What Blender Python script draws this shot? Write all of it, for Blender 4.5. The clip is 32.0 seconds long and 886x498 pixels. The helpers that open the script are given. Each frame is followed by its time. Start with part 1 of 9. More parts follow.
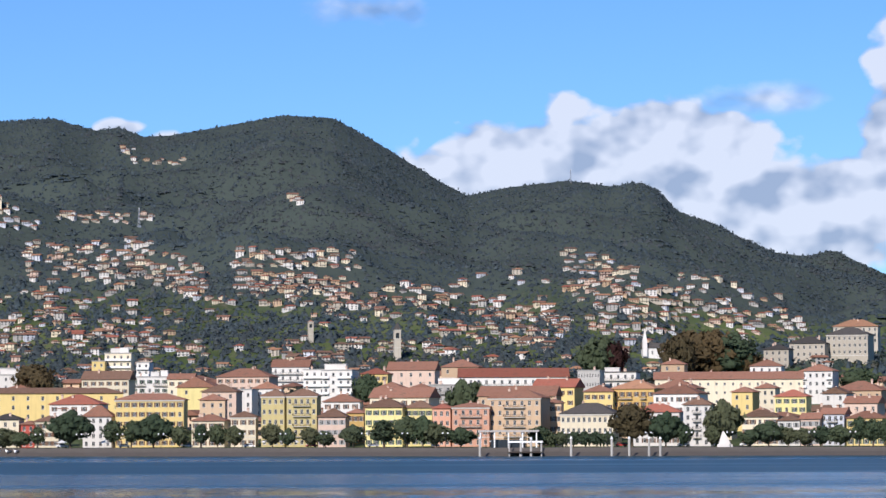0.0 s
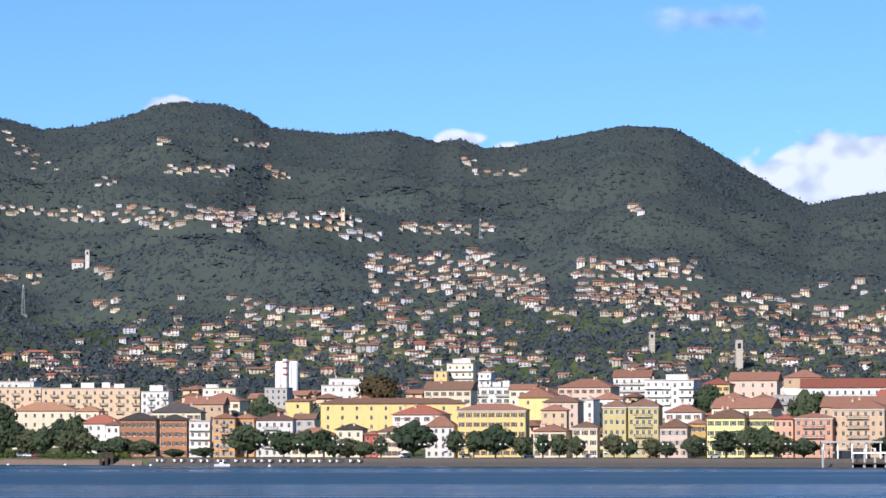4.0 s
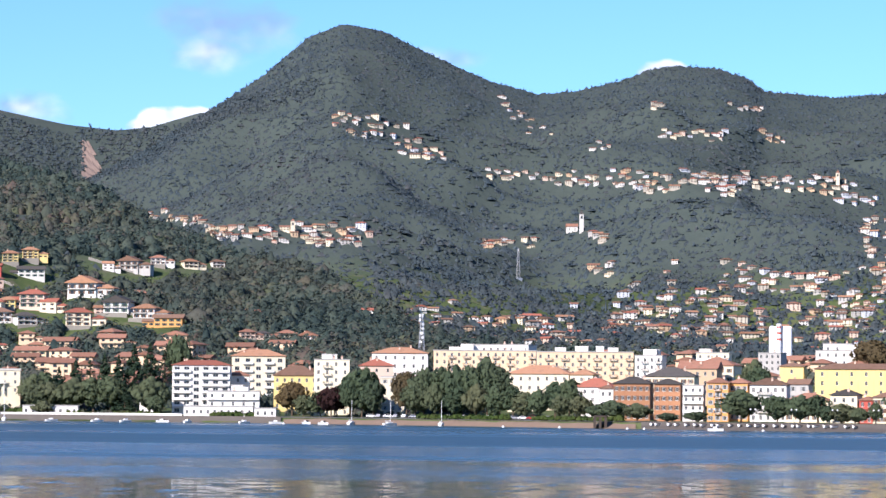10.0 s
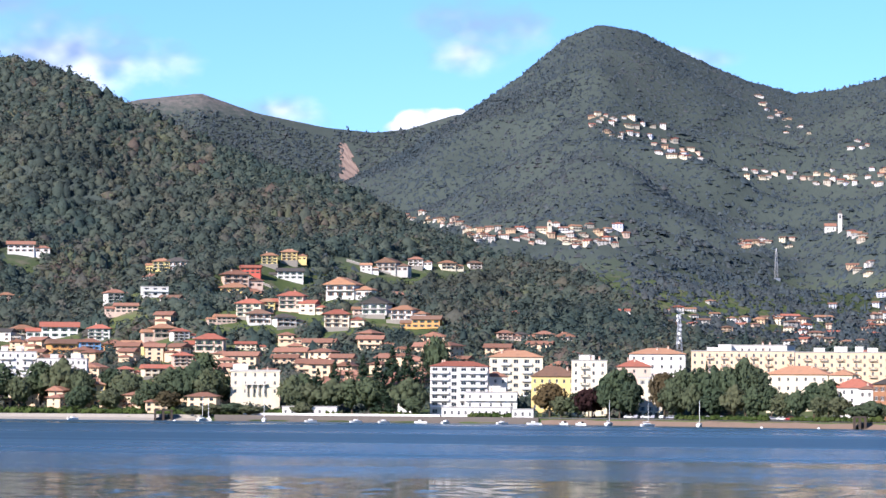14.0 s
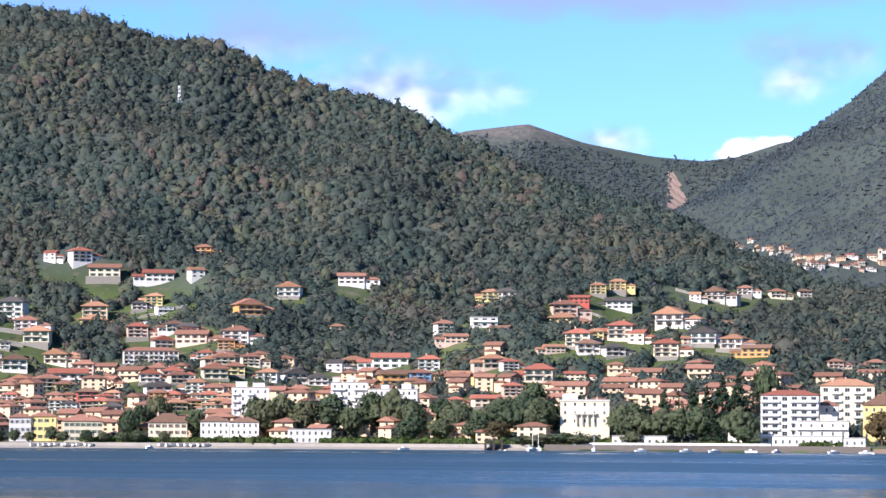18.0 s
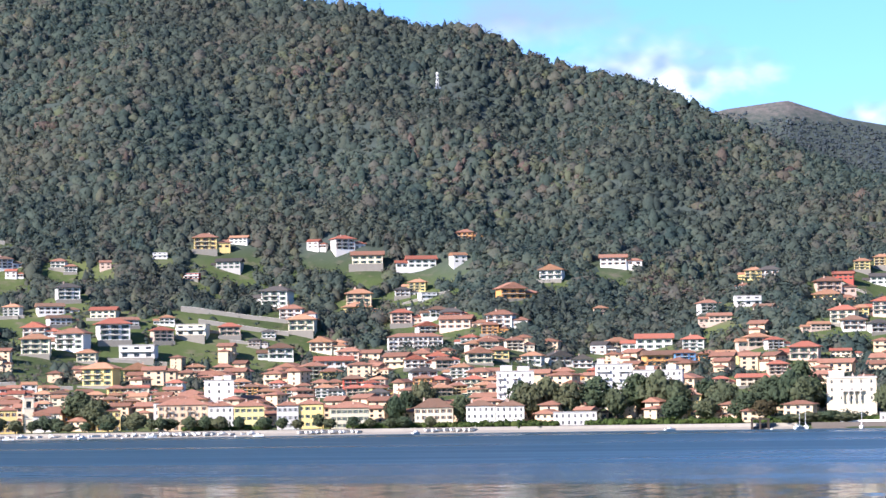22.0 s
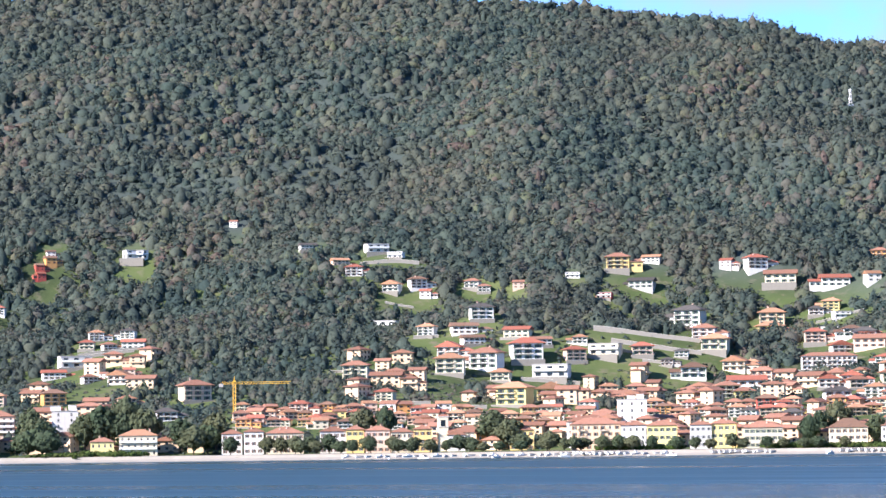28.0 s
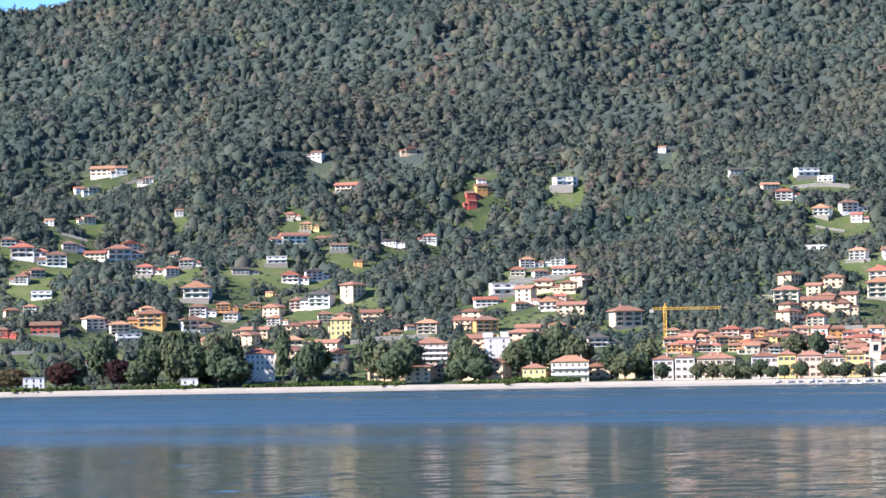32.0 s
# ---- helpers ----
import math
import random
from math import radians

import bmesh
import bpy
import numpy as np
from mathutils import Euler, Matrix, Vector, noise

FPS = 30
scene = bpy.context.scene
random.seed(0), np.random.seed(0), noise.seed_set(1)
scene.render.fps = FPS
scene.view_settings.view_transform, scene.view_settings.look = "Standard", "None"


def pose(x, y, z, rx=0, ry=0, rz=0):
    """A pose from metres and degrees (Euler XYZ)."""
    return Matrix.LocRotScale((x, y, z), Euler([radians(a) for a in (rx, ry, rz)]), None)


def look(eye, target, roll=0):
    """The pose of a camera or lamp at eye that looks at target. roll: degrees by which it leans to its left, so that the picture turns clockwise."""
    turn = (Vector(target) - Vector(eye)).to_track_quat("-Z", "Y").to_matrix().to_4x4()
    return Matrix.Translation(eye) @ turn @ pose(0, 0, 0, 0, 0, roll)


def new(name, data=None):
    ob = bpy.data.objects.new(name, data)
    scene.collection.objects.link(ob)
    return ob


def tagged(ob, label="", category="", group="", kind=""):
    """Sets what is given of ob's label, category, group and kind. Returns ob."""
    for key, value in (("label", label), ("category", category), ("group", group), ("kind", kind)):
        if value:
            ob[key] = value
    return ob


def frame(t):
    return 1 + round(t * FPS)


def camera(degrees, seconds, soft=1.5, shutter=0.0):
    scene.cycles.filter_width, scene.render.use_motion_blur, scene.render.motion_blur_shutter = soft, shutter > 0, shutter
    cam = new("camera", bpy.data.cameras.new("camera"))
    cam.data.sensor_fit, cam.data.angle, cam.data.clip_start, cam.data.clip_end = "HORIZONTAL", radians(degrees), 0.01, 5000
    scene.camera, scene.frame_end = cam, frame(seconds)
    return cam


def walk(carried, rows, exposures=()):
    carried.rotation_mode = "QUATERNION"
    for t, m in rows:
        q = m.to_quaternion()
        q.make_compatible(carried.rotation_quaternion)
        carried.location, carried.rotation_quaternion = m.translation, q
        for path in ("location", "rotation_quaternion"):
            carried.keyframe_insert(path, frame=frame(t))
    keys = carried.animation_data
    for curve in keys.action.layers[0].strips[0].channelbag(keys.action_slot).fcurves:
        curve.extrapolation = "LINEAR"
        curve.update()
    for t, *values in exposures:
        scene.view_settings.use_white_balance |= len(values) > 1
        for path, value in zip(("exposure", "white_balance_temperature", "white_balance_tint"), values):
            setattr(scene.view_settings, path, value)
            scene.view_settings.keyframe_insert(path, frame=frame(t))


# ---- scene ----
# camera: one fixed stand 10 m above the lake, a long lens panning left along the far shore
EYE_Z = 10.0
cam = camera(15.663, 32.0, soft=1.5)


def aim(yaw, pitch, roll):
    return pose(0, 0, EYE_Z, 90 + pitch, 0, yaw) @ pose(0, 0, 0, 0, 0, roll)


PAN = [(0, -0.051, 3.163, -0.234), (0.5, 0.582, 3.216, -0.173), (1, 1.291, 3.291, -0.076), (1.5, 2.023, 3.328, -0.035), (2, 2.735, 3.271, -0.172),
       (2.5, 3.502, 3.238, -0.230), (3, 4.206, 3.324, -0.292), (3.5, 5.148, 3.422, -0.139), (5.5, 8.326, 3.022, -0.687), (6, 9.288, 2.976, -0.812),
       (6.5, 10.389, 2.897, -0.996), (7, 11.317, 2.823, -0.971), (7.5, 11.941, 2.796, -0.931), (8, 12.465, 2.764, -0.896), (8.5, 12.987, 2.713, -0.428),
       (9, 13.548, 2.659, -0.065), (9.5, 14.125, 2.700, 0.304), (10, 14.792, 2.710, 0.416), (10.5, 15.405, 2.620, 0.325), (11, 16.025, 2.444, 0.422),
       (11.5, 16.558, 2.316, 0.263), (12, 17.143, 2.277, 0.298), (12.5, 17.609, 2.368, 0.383), (13, 18.129, 2.552, 0.398), (13.5, 18.681, 2.661, 0.321),
       (14, 19.364, 2.695, 0.380), (14.5, 20.084, 2.735, 0.279), (16.5, 23.079, 3.090, 0.598), (17, 23.736, 3.151, 0.496), (17.5, 24.448, 3.177, 0.304),
       (18, 25.211, 3.192, 0.203), (18.5, 25.978, 3.161, 0.113), (19, 26.704, 3.092, 0.050), (19.5, 27.429, 3.043, 0.004), (20, 28.287, 3.078, -0.273),
       (20.5, 29.235, 3.122, -0.525), (21, 30.071, 3.116, -0.647), (21.5, 30.468, 3.035, -0.683), (22, 29.865, 2.910, -0.931), (22.5, 30.260, 2.839, -1.342),
       (23, 31.126, 2.867, -1.493), (23.5, 33.171, 2.782, -1.504), (24, 34.534, 2.438, -1.587), (24.5, 34.553, 2.221, -1.615), (25, 34.842, 2.144, -1.176),
       (25.5, 35.232, 2.255, -0.861), (27.5, 36.771, 3.792, -0.703), (28, 37.193, 3.359, -0.783), (28.5, 37.751, 3.113, -0.890), (29, 38.715, 2.903, -0.819),
       (29.5, 40.264, 2.656, -0.577), (30, 41.318, 2.367, -0.543), (30.5, 42.337, 2.179, -0.605), (31, 43.209, 2.101, -0.829), (31.5, 44.056, 2.096, -0.868),
       (32, 44.851, 2.158, -1.028)]
# the clip's camera opens up as it turns from the bright town to the wooded hill
walk(cam, [(t, aim(y, p, r)) for t, y, p, r in PAN],
     [(0, 0.24, 5650, 14), (6, 0.66, 5650, 15), (13, 1.02, 5650, 18), (18, 1.08, 5650, 18), (21, 1.26, 5650, 18), (25, 1.38, 5650, 18), (28, 1.58, 5650, 17), (32, 1.58, 5650, 16)])

# sky, clouds and sun
SUN_AZ, SUN_EL = 160.0, 31.0
world = bpy.data.worlds.new("sky")
scene.world = world
world.use_nodes = True
wn = world.node_tree
wn.nodes.clear()


def wmath(op, a, b=None, c=None, clamp=False):
    n = wn.nodes.new("ShaderNodeMath")
    n.operation, n.use_clamp = op, clamp
    for i, v in enumerate((a, b, c)):
        if v is None:
            continue
        if isinstance(v, (int, float)):
            n.inputs[i].default_value = v
        else:
            wn.links.new(v, n.inputs[i])
    return n.outputs[0]


sky = wn.nodes.new("ShaderNodeTexSky")
sky.sky_type = "NISHITA"
sky.sun_disc = False
sky.sun_elevation = radians(SUN_EL)
sky.sun_rotation = radians(-SUN_AZ)
sky.altitude = 1500.0
sky.air_density, sky.dust_density, sky.ozone_density = 1.0, 0.0, 3.0
coord = wn.nodes.new("ShaderNodeTexCoord")
sep = wn.nodes.new("ShaderNodeSeparateXYZ")
wn.links.new(coord.outputs["Generated"], sep.inputs[0])
azim = wmath("MULTIPLY", wmath("ARCTAN2", wmath("MULTIPLY", sep.outputs[0], -1.0), sep.outputs[1]), 57.2958)
elev = wmath("MULTIPLY", wmath("ARCSINE", sep.outputs[2]), 57.2958)


def cloud_noise(daz, delv, scale, detail, rough, seed):
    comb = wn.nodes.new("ShaderNodeCombineXYZ")
    wn.links.new(wmath("ADD", azim, daz), comb.inputs[0])
    wn.links.new(wmath("MULTIPLY", wmath("ADD", elev, delv), 1.6), comb.inputs[1])
    comb.inputs[2].default_value = seed
    n = wn.nodes.new("ShaderNodeTexNoise")
    n.inputs["Scale"].default_value = scale
    n.inputs["Detail"].default_value = detail
    n.inputs["Roughness"].default_value = rough
    wn.links.new(comb.outputs[0], n.inputs["Vector"])
    return n.outputs["Fac"]


def billow(daz, delv, scale, seed):
    """Rounded heads of cloud, large where the cells are near their middle."""
    comb = wn.nodes.new("ShaderNodeCombineXYZ")
    wn.links.new(wmath("ADD", azim, daz), comb.inputs[0])
    wn.links.new(wmath("MULTIPLY", wmath("ADD", elev, delv), 1.25), comb.inputs[1])
    comb.inputs[2].default_value = seed
    n = wn.nodes.new("ShaderNodeTexVoronoi")
    n.feature = "SMOOTH_F1"
    n.inputs["Scale"].default_value, n.inputs["Detail"].default_value = scale, 2.0
    n.inputs["Roughness"].default_value, n.inputs["Smoothness"].default_value = 0.5, 0.6
    wn.links.new(comb.outputs[0], n.inputs["Vector"])
    return wmath("SUBTRACT", 0.62, n.outputs["Distance"])


def bank_mask(banks):
    mask = None
    for ba, be, wa, we, body in banks:
        dx = wmath("DIVIDE", wmath("SUBTRACT", azim, ba), wa)
        dy = wmath("DIVIDE", wmath("SUBTRACT", elev, be), we)
        rr = wmath("SQRT", wmath("ADD", wmath("MULTIPLY", dx, dx), wmath("MULTIPLY", dy, dy)))
        one = wmath("MULTIPLY", wmath("SUBTRACT", 1.1, rr, clamp=True), body)
        mask = one if mask is None else wmath("MAXIMUM", mask, one)
    return mask


# cloud banks: azimuth, elevation, half width, half height, body
HEAPS = [(-3.6, 4.35, 3.4, 1.8, 1.9), (-1.2, 4.2, 2.2, 1.35, 1.8), (-6.3, 3.7, 2.6, 1.5, 1.8), (-8.9, 4.9, 1.75, 3.0, 2.0), (5.75, 5.26, 0.7, 0.32, 1.5), (5.0, 5.08, 0.7, 0.28, 1.1),
         (10.75, 5.86, 0.7, 0.28, 1.3), (19.35, 4.75, 1.25, 0.55, 1.7)]
VEILS = [(-5.6, 5.8, 1.6, 0.35, 0.9), (1.2, 7.4, 1.3, 0.36, 1.05), (18.6, 6.7, 1.5, 0.7, 1.1), (22.3, 5.15, 1.4, 0.42, 1.1), (26.1, 6.0, 2.5, 1.0, 1.3), (22.0, 7.75, 6.5, 0.62, 1.5),
         (31.5, 8.0, 4.6, 0.95, 1.4), (28.6, 6.9, 2.6, 0.8, 1.2), (15.0, 6.1, 1.0, 0.3, 0.7), (19.0, 6.2, 0.9, 0.5, 0.9)]
heap, veil = bank_mask(HEAPS), bank_mask(VEILS)
n_a = cloud_noise(0.0, 0.0, 0.8, 6.0, 0.54, 3.1)
puff, puff_lit = billow(0.0, 0.0, 0.95, 1.7), billow(-0.20, -0.26, 0.95, 1.7)
grain = wmath("SUBTRACT", n_a, 0.5)
raw = wmath("ADD", wmath("MULTIPLY", heap, 0.85), wmath("ADD", wmath("MULTIPLY", puff, 0.75), wmath("MULTIPLY", grain, 0.9)))
c_heap = wmath("MULTIPLY", wmath("SUBTRACT", raw, 0.20), 5.0, clamp=True)
c_heap = wmath("MULTIPLY", c_heap, wmath("MULTIPLY", heap, 5.0, clamp=True))
c_veil = wmath("MULTIPLY", wmath("SUBTRACT", wmath("ADD", wmath("MULTIPLY", veil, 0.62), wmath("MULTIPLY", grain, 1.25)), 0.14), 1.7, clamp=True)
c_veil = wmath("MULTIPLY", wmath("MULTIPLY", c_veil, wmath("MULTIPLY", veil, 3.0, clamp=True)), 0.88)
cover = wmath("MAXIMUM", c_heap, c_veil)
# heads bright towards the sun, hollows and undersides grey; the higher banks are seen from below
west = wmath("MULTIPLY", wmath("SUBTRACT", azim, 8.0), 0.2, clamp=True)
lit = wmath("ADD", wmath("MULTIPLY", wmath("SUBTRACT", puff, puff_lit), 1.9), wmath("MULTIPLY", grain, 1.5))
relief = wmath("ADD", lit, wmath("ADD", wmath("MULTIPLY_ADD", c_heap, 0.40, 0.36), wmath("MULTIPLY", wmath("MULTIPLY", wmath("SUBTRACT", 1.0, west), wmath("SUBTRACT", 1.0, c_heap)), 0.32)), clamp=True)
relief = wmath("MULTIPLY", relief, wmath("SUBTRACT", 1.0, wmath("MULTIPLY", wmath("MULTIPLY", wmath("SUBTRACT", elev, 5.6), 0.7, clamp=True), west), clamp=True))
tone = wn.nodes.new("ShaderNodeMix")
tone.data_type = "RGBA"
shade = wn.nodes.new("ShaderNodeMix")
shade.data_type = "RGBA"
shade.inputs[6].default_value, shade.inputs[7].default_value = (2.7, 3.2, 4.1, 1), (4.0, 4.6, 5.6, 1)
wn.links.new(c_heap, shade.inputs[0])
wn.links.new(shade.outputs[2], tone.inputs[6])
tone.inputs[7].default_value = (8.3, 8.3, 8.4, 1)
wn.links.new(relief, tone.inputs[0])
blend = wn.nodes.new("ShaderNodeMix")
blend.data_type = "RGBA"
wn.links.new(wmath("MULTIPLY", cover, 0.92), blend.inputs[0])
hue = wn.nodes.new("ShaderNodeMix")
hue.data_type, hue.blend_type = "RGBA", "MULTIPLY"
hue.inputs[0].default_value = 1.0
hue.inputs[7].default_value = (0.66, 0.86, 1.08, 1)
wn.links.new(sky.outputs[0], hue.inputs[6])
wn.links.new(hue.outputs[2], blend.inputs[6])
wn.links.new(tone.outputs[2], blend.inputs[7])
bg = wn.nodes.new("ShaderNodeBackground")
bg.inputs["Strength"].default_value = 0.082
wn.links.new(blend.outputs[2], bg.inputs["Color"])
wout = wn.nodes.new("ShaderNodeOutputWorld")
wn.links.new(bg.outputs[0], wout.inputs[0])

sun = new("sun", bpy.data.lights.new("sun", "SUN"))
sun.data.energy, sun.data.angle, sun.data.color = 4.8, radians(0.55), (1.0, 0.87, 0.71)
sa, se = radians(SUN_AZ), radians(SUN_EL)
SUN_DIR = Vector((-math.sin(sa) * math.cos(se), math.cos(sa) * math.cos(se), math.sin(se)))
sun.matrix_world = look(SUN_DIR * 100, (0, 0, 0))

# ---------------------------------------------------------------- materials
class Nodes:
    """A short way to write a node material."""

    def __init__(self, name):
        self.mat = bpy.data.materials.new(name)
        self.mat.use_nodes = True
        self.t = self.mat.node_tree
        self.b = self.t.nodes["Principled BSDF"]

    def put(self, v, socket):
        if isinstance(v, bpy.types.NodeSocket):
            self.t.links.new(v, socket)
        elif isinstance(v, (tuple, list)) and len(v) == 3 and socket.type == "RGBA":
            socket.default_value = (*v, 1)
        else:
            socket.default_value = v

    def coord(self, kind="Object"):
        return self.t.nodes.new("ShaderNodeTexCoord").outputs[kind]

    def position(self):
        return self.t.nodes.new("ShaderNodeNewGeometry").outputs["Position"]

    def island(self):
        return self.t.nodes.new("ShaderNodeNewGeometry").outputs["Random Per Island"]

    def chance(self):
        return self.t.nodes.new("ShaderNodeObjectInfo").outputs["Random"]

    def scaled(self, v, s):
        n = self.t.nodes.new("ShaderNodeMapping")
        self.put(v, n.inputs[0])
        n.inputs["Scale"].default_value = s
        return n.outputs[0]

    def noise(self, v, scale, detail=4.0, rough=0.55):
        n = self.t.nodes.new("ShaderNodeTexNoise")
        self.put(v, n.inputs["Vector"])
        n.inputs["Scale"].default_value, n.inputs["Detail"].default_value = scale, detail
        n.inputs["Roughness"].default_value = rough
        return n.outputs["Fac"]

    def voronoi(self, v, scale):
        n = self.t.nodes.new("ShaderNodeTexVoronoi")
        self.put(v, n.inputs["Vector"])
        n.inputs["Scale"].default_value = scale
        return n.outputs["Distance"], n.outputs["Color"]

    def wave(self, v, scale, distort=0.0, direction="X"):
        n = self.t.nodes.new("ShaderNodeTexWave")
        n.bands_direction = direction
        self.put(v, n.inputs["Vector"])
        n.inputs["Scale"].default_value, n.inputs["Distortion"].default_value = scale, distort
        return n.outputs["Fac"]

    def math(self, op, a, b=0.0, clamp=False):
        n = self.t.nodes.new("ShaderNodeMath")
        n.operation, n.use_clamp = op, clamp
        self.put(a, n.inputs[0]), self.put(b, n.inputs[1])
        return n.outputs[0]

    def mix(self, f, a, b, mode="MIX"):
        n = self.t.nodes.new("ShaderNodeMix")
        n.data_type, n.blend_type = "RGBA", mode
        self.put(f, n.inputs[0]), self.put(a, n.inputs[6]), self.put(b, n.inputs[7])
        return n.outputs[2]

    def ramp(self, f, *stops):
        n = self.t.nodes.new("ShaderNodeValToRGB")
        self.put(f, n.inputs[0])
        els = n.color_ramp.elements
        while len(els) < len(stops):
            els.new(0.5)
        for e, (p, c) in zip(els, stops):
            e.position, e.color = p, (*c, 1) if len(c) == 3 else c
        return n.outputs[0]

    def bump(self, h, strength, distance=1.0, normal=None):
        n = self.t.nodes.new("ShaderNodeBump")
        self.put(h, n.inputs["Height"])
        n.inputs["Strength"].default_value, n.inputs["Distance"].default_value = strength, distance
        if normal is not None:
            self.t.links.new(normal, n.inputs["Normal"])
        return n.outputs[0]

    def done(self, color, rough=0.8, normal=None, metal=0.0, spec=0.3):
        self.put(color, self.b.inputs["Base Color"])
        self.put(rough, self.b.inputs["Roughness"])
        self.b.inputs["Metallic"].default_value = metal
        self.b.inputs["Specular IOR Level"].default_value = spec
        if normal is not None:
            self.t.links.new(normal, self.b.inputs["Normal"])
        return self.mat


def grey(v):
    return (v, v, v)


def plaster(name, color):
    n = Nodes(name)
    p = n.coord()
    a = n.noise(p, 0.35, 5, 0.6)
    streak = n.noise(n.scaled(p, (1.2, 1.2, 0.12)), 1.0, 4, 0.6)
    c = n.mix(n.math("MULTIPLY", a, 0.5), color, [0.72 * k for k in color], "MIX")
    c = n.mix(n.math("MULTIPLY", n.math("SUBTRACT", streak, 0.52, True), 1.6, True), c, [0.6 * color[0], 0.58 * color[1], 0.56 * color[2]])
    tint = n.ramp(n.chance(), (0.0, grey(0.82)), (1.0, grey(1.0)))
    c = n.mix(1.0, c, tint, "MULTIPLY")
    return n.done(c, 0.9, n.bump(n.noise(p, 5.0, 3), 0.25, 0.03), spec=0.2)


def rooftile(name, c1, c2, c3):
    n = Nodes(name)
    p = n.coord()
    rows = n.wave(n.scaled(p, (1, 1, 1)), 1.1, 0.6, "Z")
    patch = n.noise(p, 0.5, 5, 0.65)
    fine = n.noise(p, 4.0, 3, 0.6)
    c = n.ramp(patch, (0.3, c1), (0.52, c2), (0.7, c3))
    c = n.mix(n.math("MULTIPLY", fine, 0.55), c, [0.5 * k for k in c2])
    c = n.mix(1.0, c, n.ramp(n.chance(), (0.0, grey(0.65)), (1.0, grey(1.1))), "MULTIPLY")
    return n.done(c, 0.9, n.bump(n.math("ADD", rows, fine), 0.5, 0.08), spec=0.15)


def plain(name, color, rough=0.6, metal=0.0, spec=0.3, vary=0.35, scale=2.0):
    n = Nodes(name)
    p = n.coord()
    c = n.mix(n.math("MULTIPLY", n.noise(p, scale, 4, 0.6), vary * 2, True), color, [0.55 * k for k in color])
    return n.done(c, rough, n.bump(n.noise(p, scale * 3, 4, 0.6), 0.35, 0.15 / scale), metal, spec)


WALL = {
    "white": plaster("white_plaster", (0.75, 0.72, 0.66)),
    "cream": plaster("cream_plaster", (0.78, 0.69, 0.50)),
    "yellow": plaster("yellow_plaster", (0.80, 0.62, 0.25)),
    "lemon": plaster("lemon_plaster", (0.82, 0.70, 0.30)),
    "ochre": plaster("ochre_plaster", (0.62, 0.42, 0.15)),
    "orange": plaster("orange_plaster", (0.72, 0.37, 0.13)),
    "pink": plaster("pink_plaster", (0.66, 0.37, 0.25)),
    "rose": plaster("rose_plaster", (0.66, 0.50, 0.39)),
    "red": plaster("red_plaster", (0.50, 0.11, 0.08)),
    "tan": plaster("tan_plaster", (0.58, 0.42, 0.27)),
    "peach": plaster("peach_plaster", (0.74, 0.55, 0.36)),
    "grey": plaster("grey_plaster", (0.48, 0.46, 0.42)),
    "blue": plaster("blue_plaster", (0.16, 0.36, 0.66)),
    "pale": plaster("pale_blue_plaster", (0.62, 0.64, 0.68)),
    "stone": plaster("stone_masonry", (0.50, 0.45, 0.36)),
    "brick": plaster("brick_masonry", (0.42, 0.21, 0.11)),
    "olive": plaster("olive_plaster", (0.56, 0.47, 0.22)),
}
ROOF = {
    "clay": rooftile("clay_roof_tiles", (0.270, 0.129, 0.082), (0.361, 0.185, 0.123), (0.207, 0.129, 0.090)),
    "red": rooftile("red_roof_tiles", (0.361, 0.115, 0.076), (0.439, 0.163, 0.107), (0.276, 0.121, 0.084)),
    "brown": rooftile("brown_roof_tiles", (0.174, 0.100, 0.064), (0.251, 0.152, 0.103), (0.160, 0.107, 0.078)),
    "orange": rooftile("orange_roof_tiles", (0.400, 0.199, 0.109), (0.481, 0.263, 0.154), (0.320, 0.185, 0.113)),
    "slate": rooftile("slate_roof", (0.07, 0.065, 0.06), (0.11, 0.10, 0.09), (0.08, 0.075, 0.07)),
    "flat": plain("flat_roof_gravel", (0.38, 0.37, 0.34), 0.9),
}
GLASS = plain("dark_window_glass", (0.03, 0.035, 0.04), 0.15, spec=0.5)
FRAME = plain("white_window_frame", (0.62, 0.60, 0.55), 0.6)
SHUT_GREEN = plain("green_shutter_paint", (0.06, 0.11, 0.07), 0.6)
SHUT_BROWN = plain("brown_shutter_paint", (0.15, 0.08, 0.045), 0.6)
SHUT_GREY = plain("grey_shutter_paint", (0.34, 0.35, 0.34), 0.6)
TRIM = plain("pale_stone_trim", (0.66, 0.62, 0.54), 0.8)
CONCRETE = plain("concrete", (0.45, 0.43, 0.40), 0.85, scale=0.6)
WHITE = plain("white_paint", (0.80, 0.80, 0.78), 0.5, vary=0.12)
IRON = plain("dark_iron", (0.05, 0.05, 0.05), 0.5, 0.6)
STEEL = plain("galvanised_steel", (0.45, 0.46, 0.47), 0.45, 0.7)
REDPAINT = plain("red_paint", (0.50, 0.09, 0.06), 0.55)
YELLOWPAINT = plain("yellow_crane_paint", (0.75, 0.45, 0.05), 0.5)
DRYSTONE = plain("dry_stone_wall", (0.27, 0.25, 0.21), 0.95, scale=0.8)
AWNING = plain("green_awning_cloth", (0.10, 0.30, 0.24), 0.9)
BARK = plain("bark", (0.10, 0.075, 0.05), 0.95, scale=1.0)
DARKWOOD = plain("dark_wood", (0.06, 0.045, 0.035), 0.8)


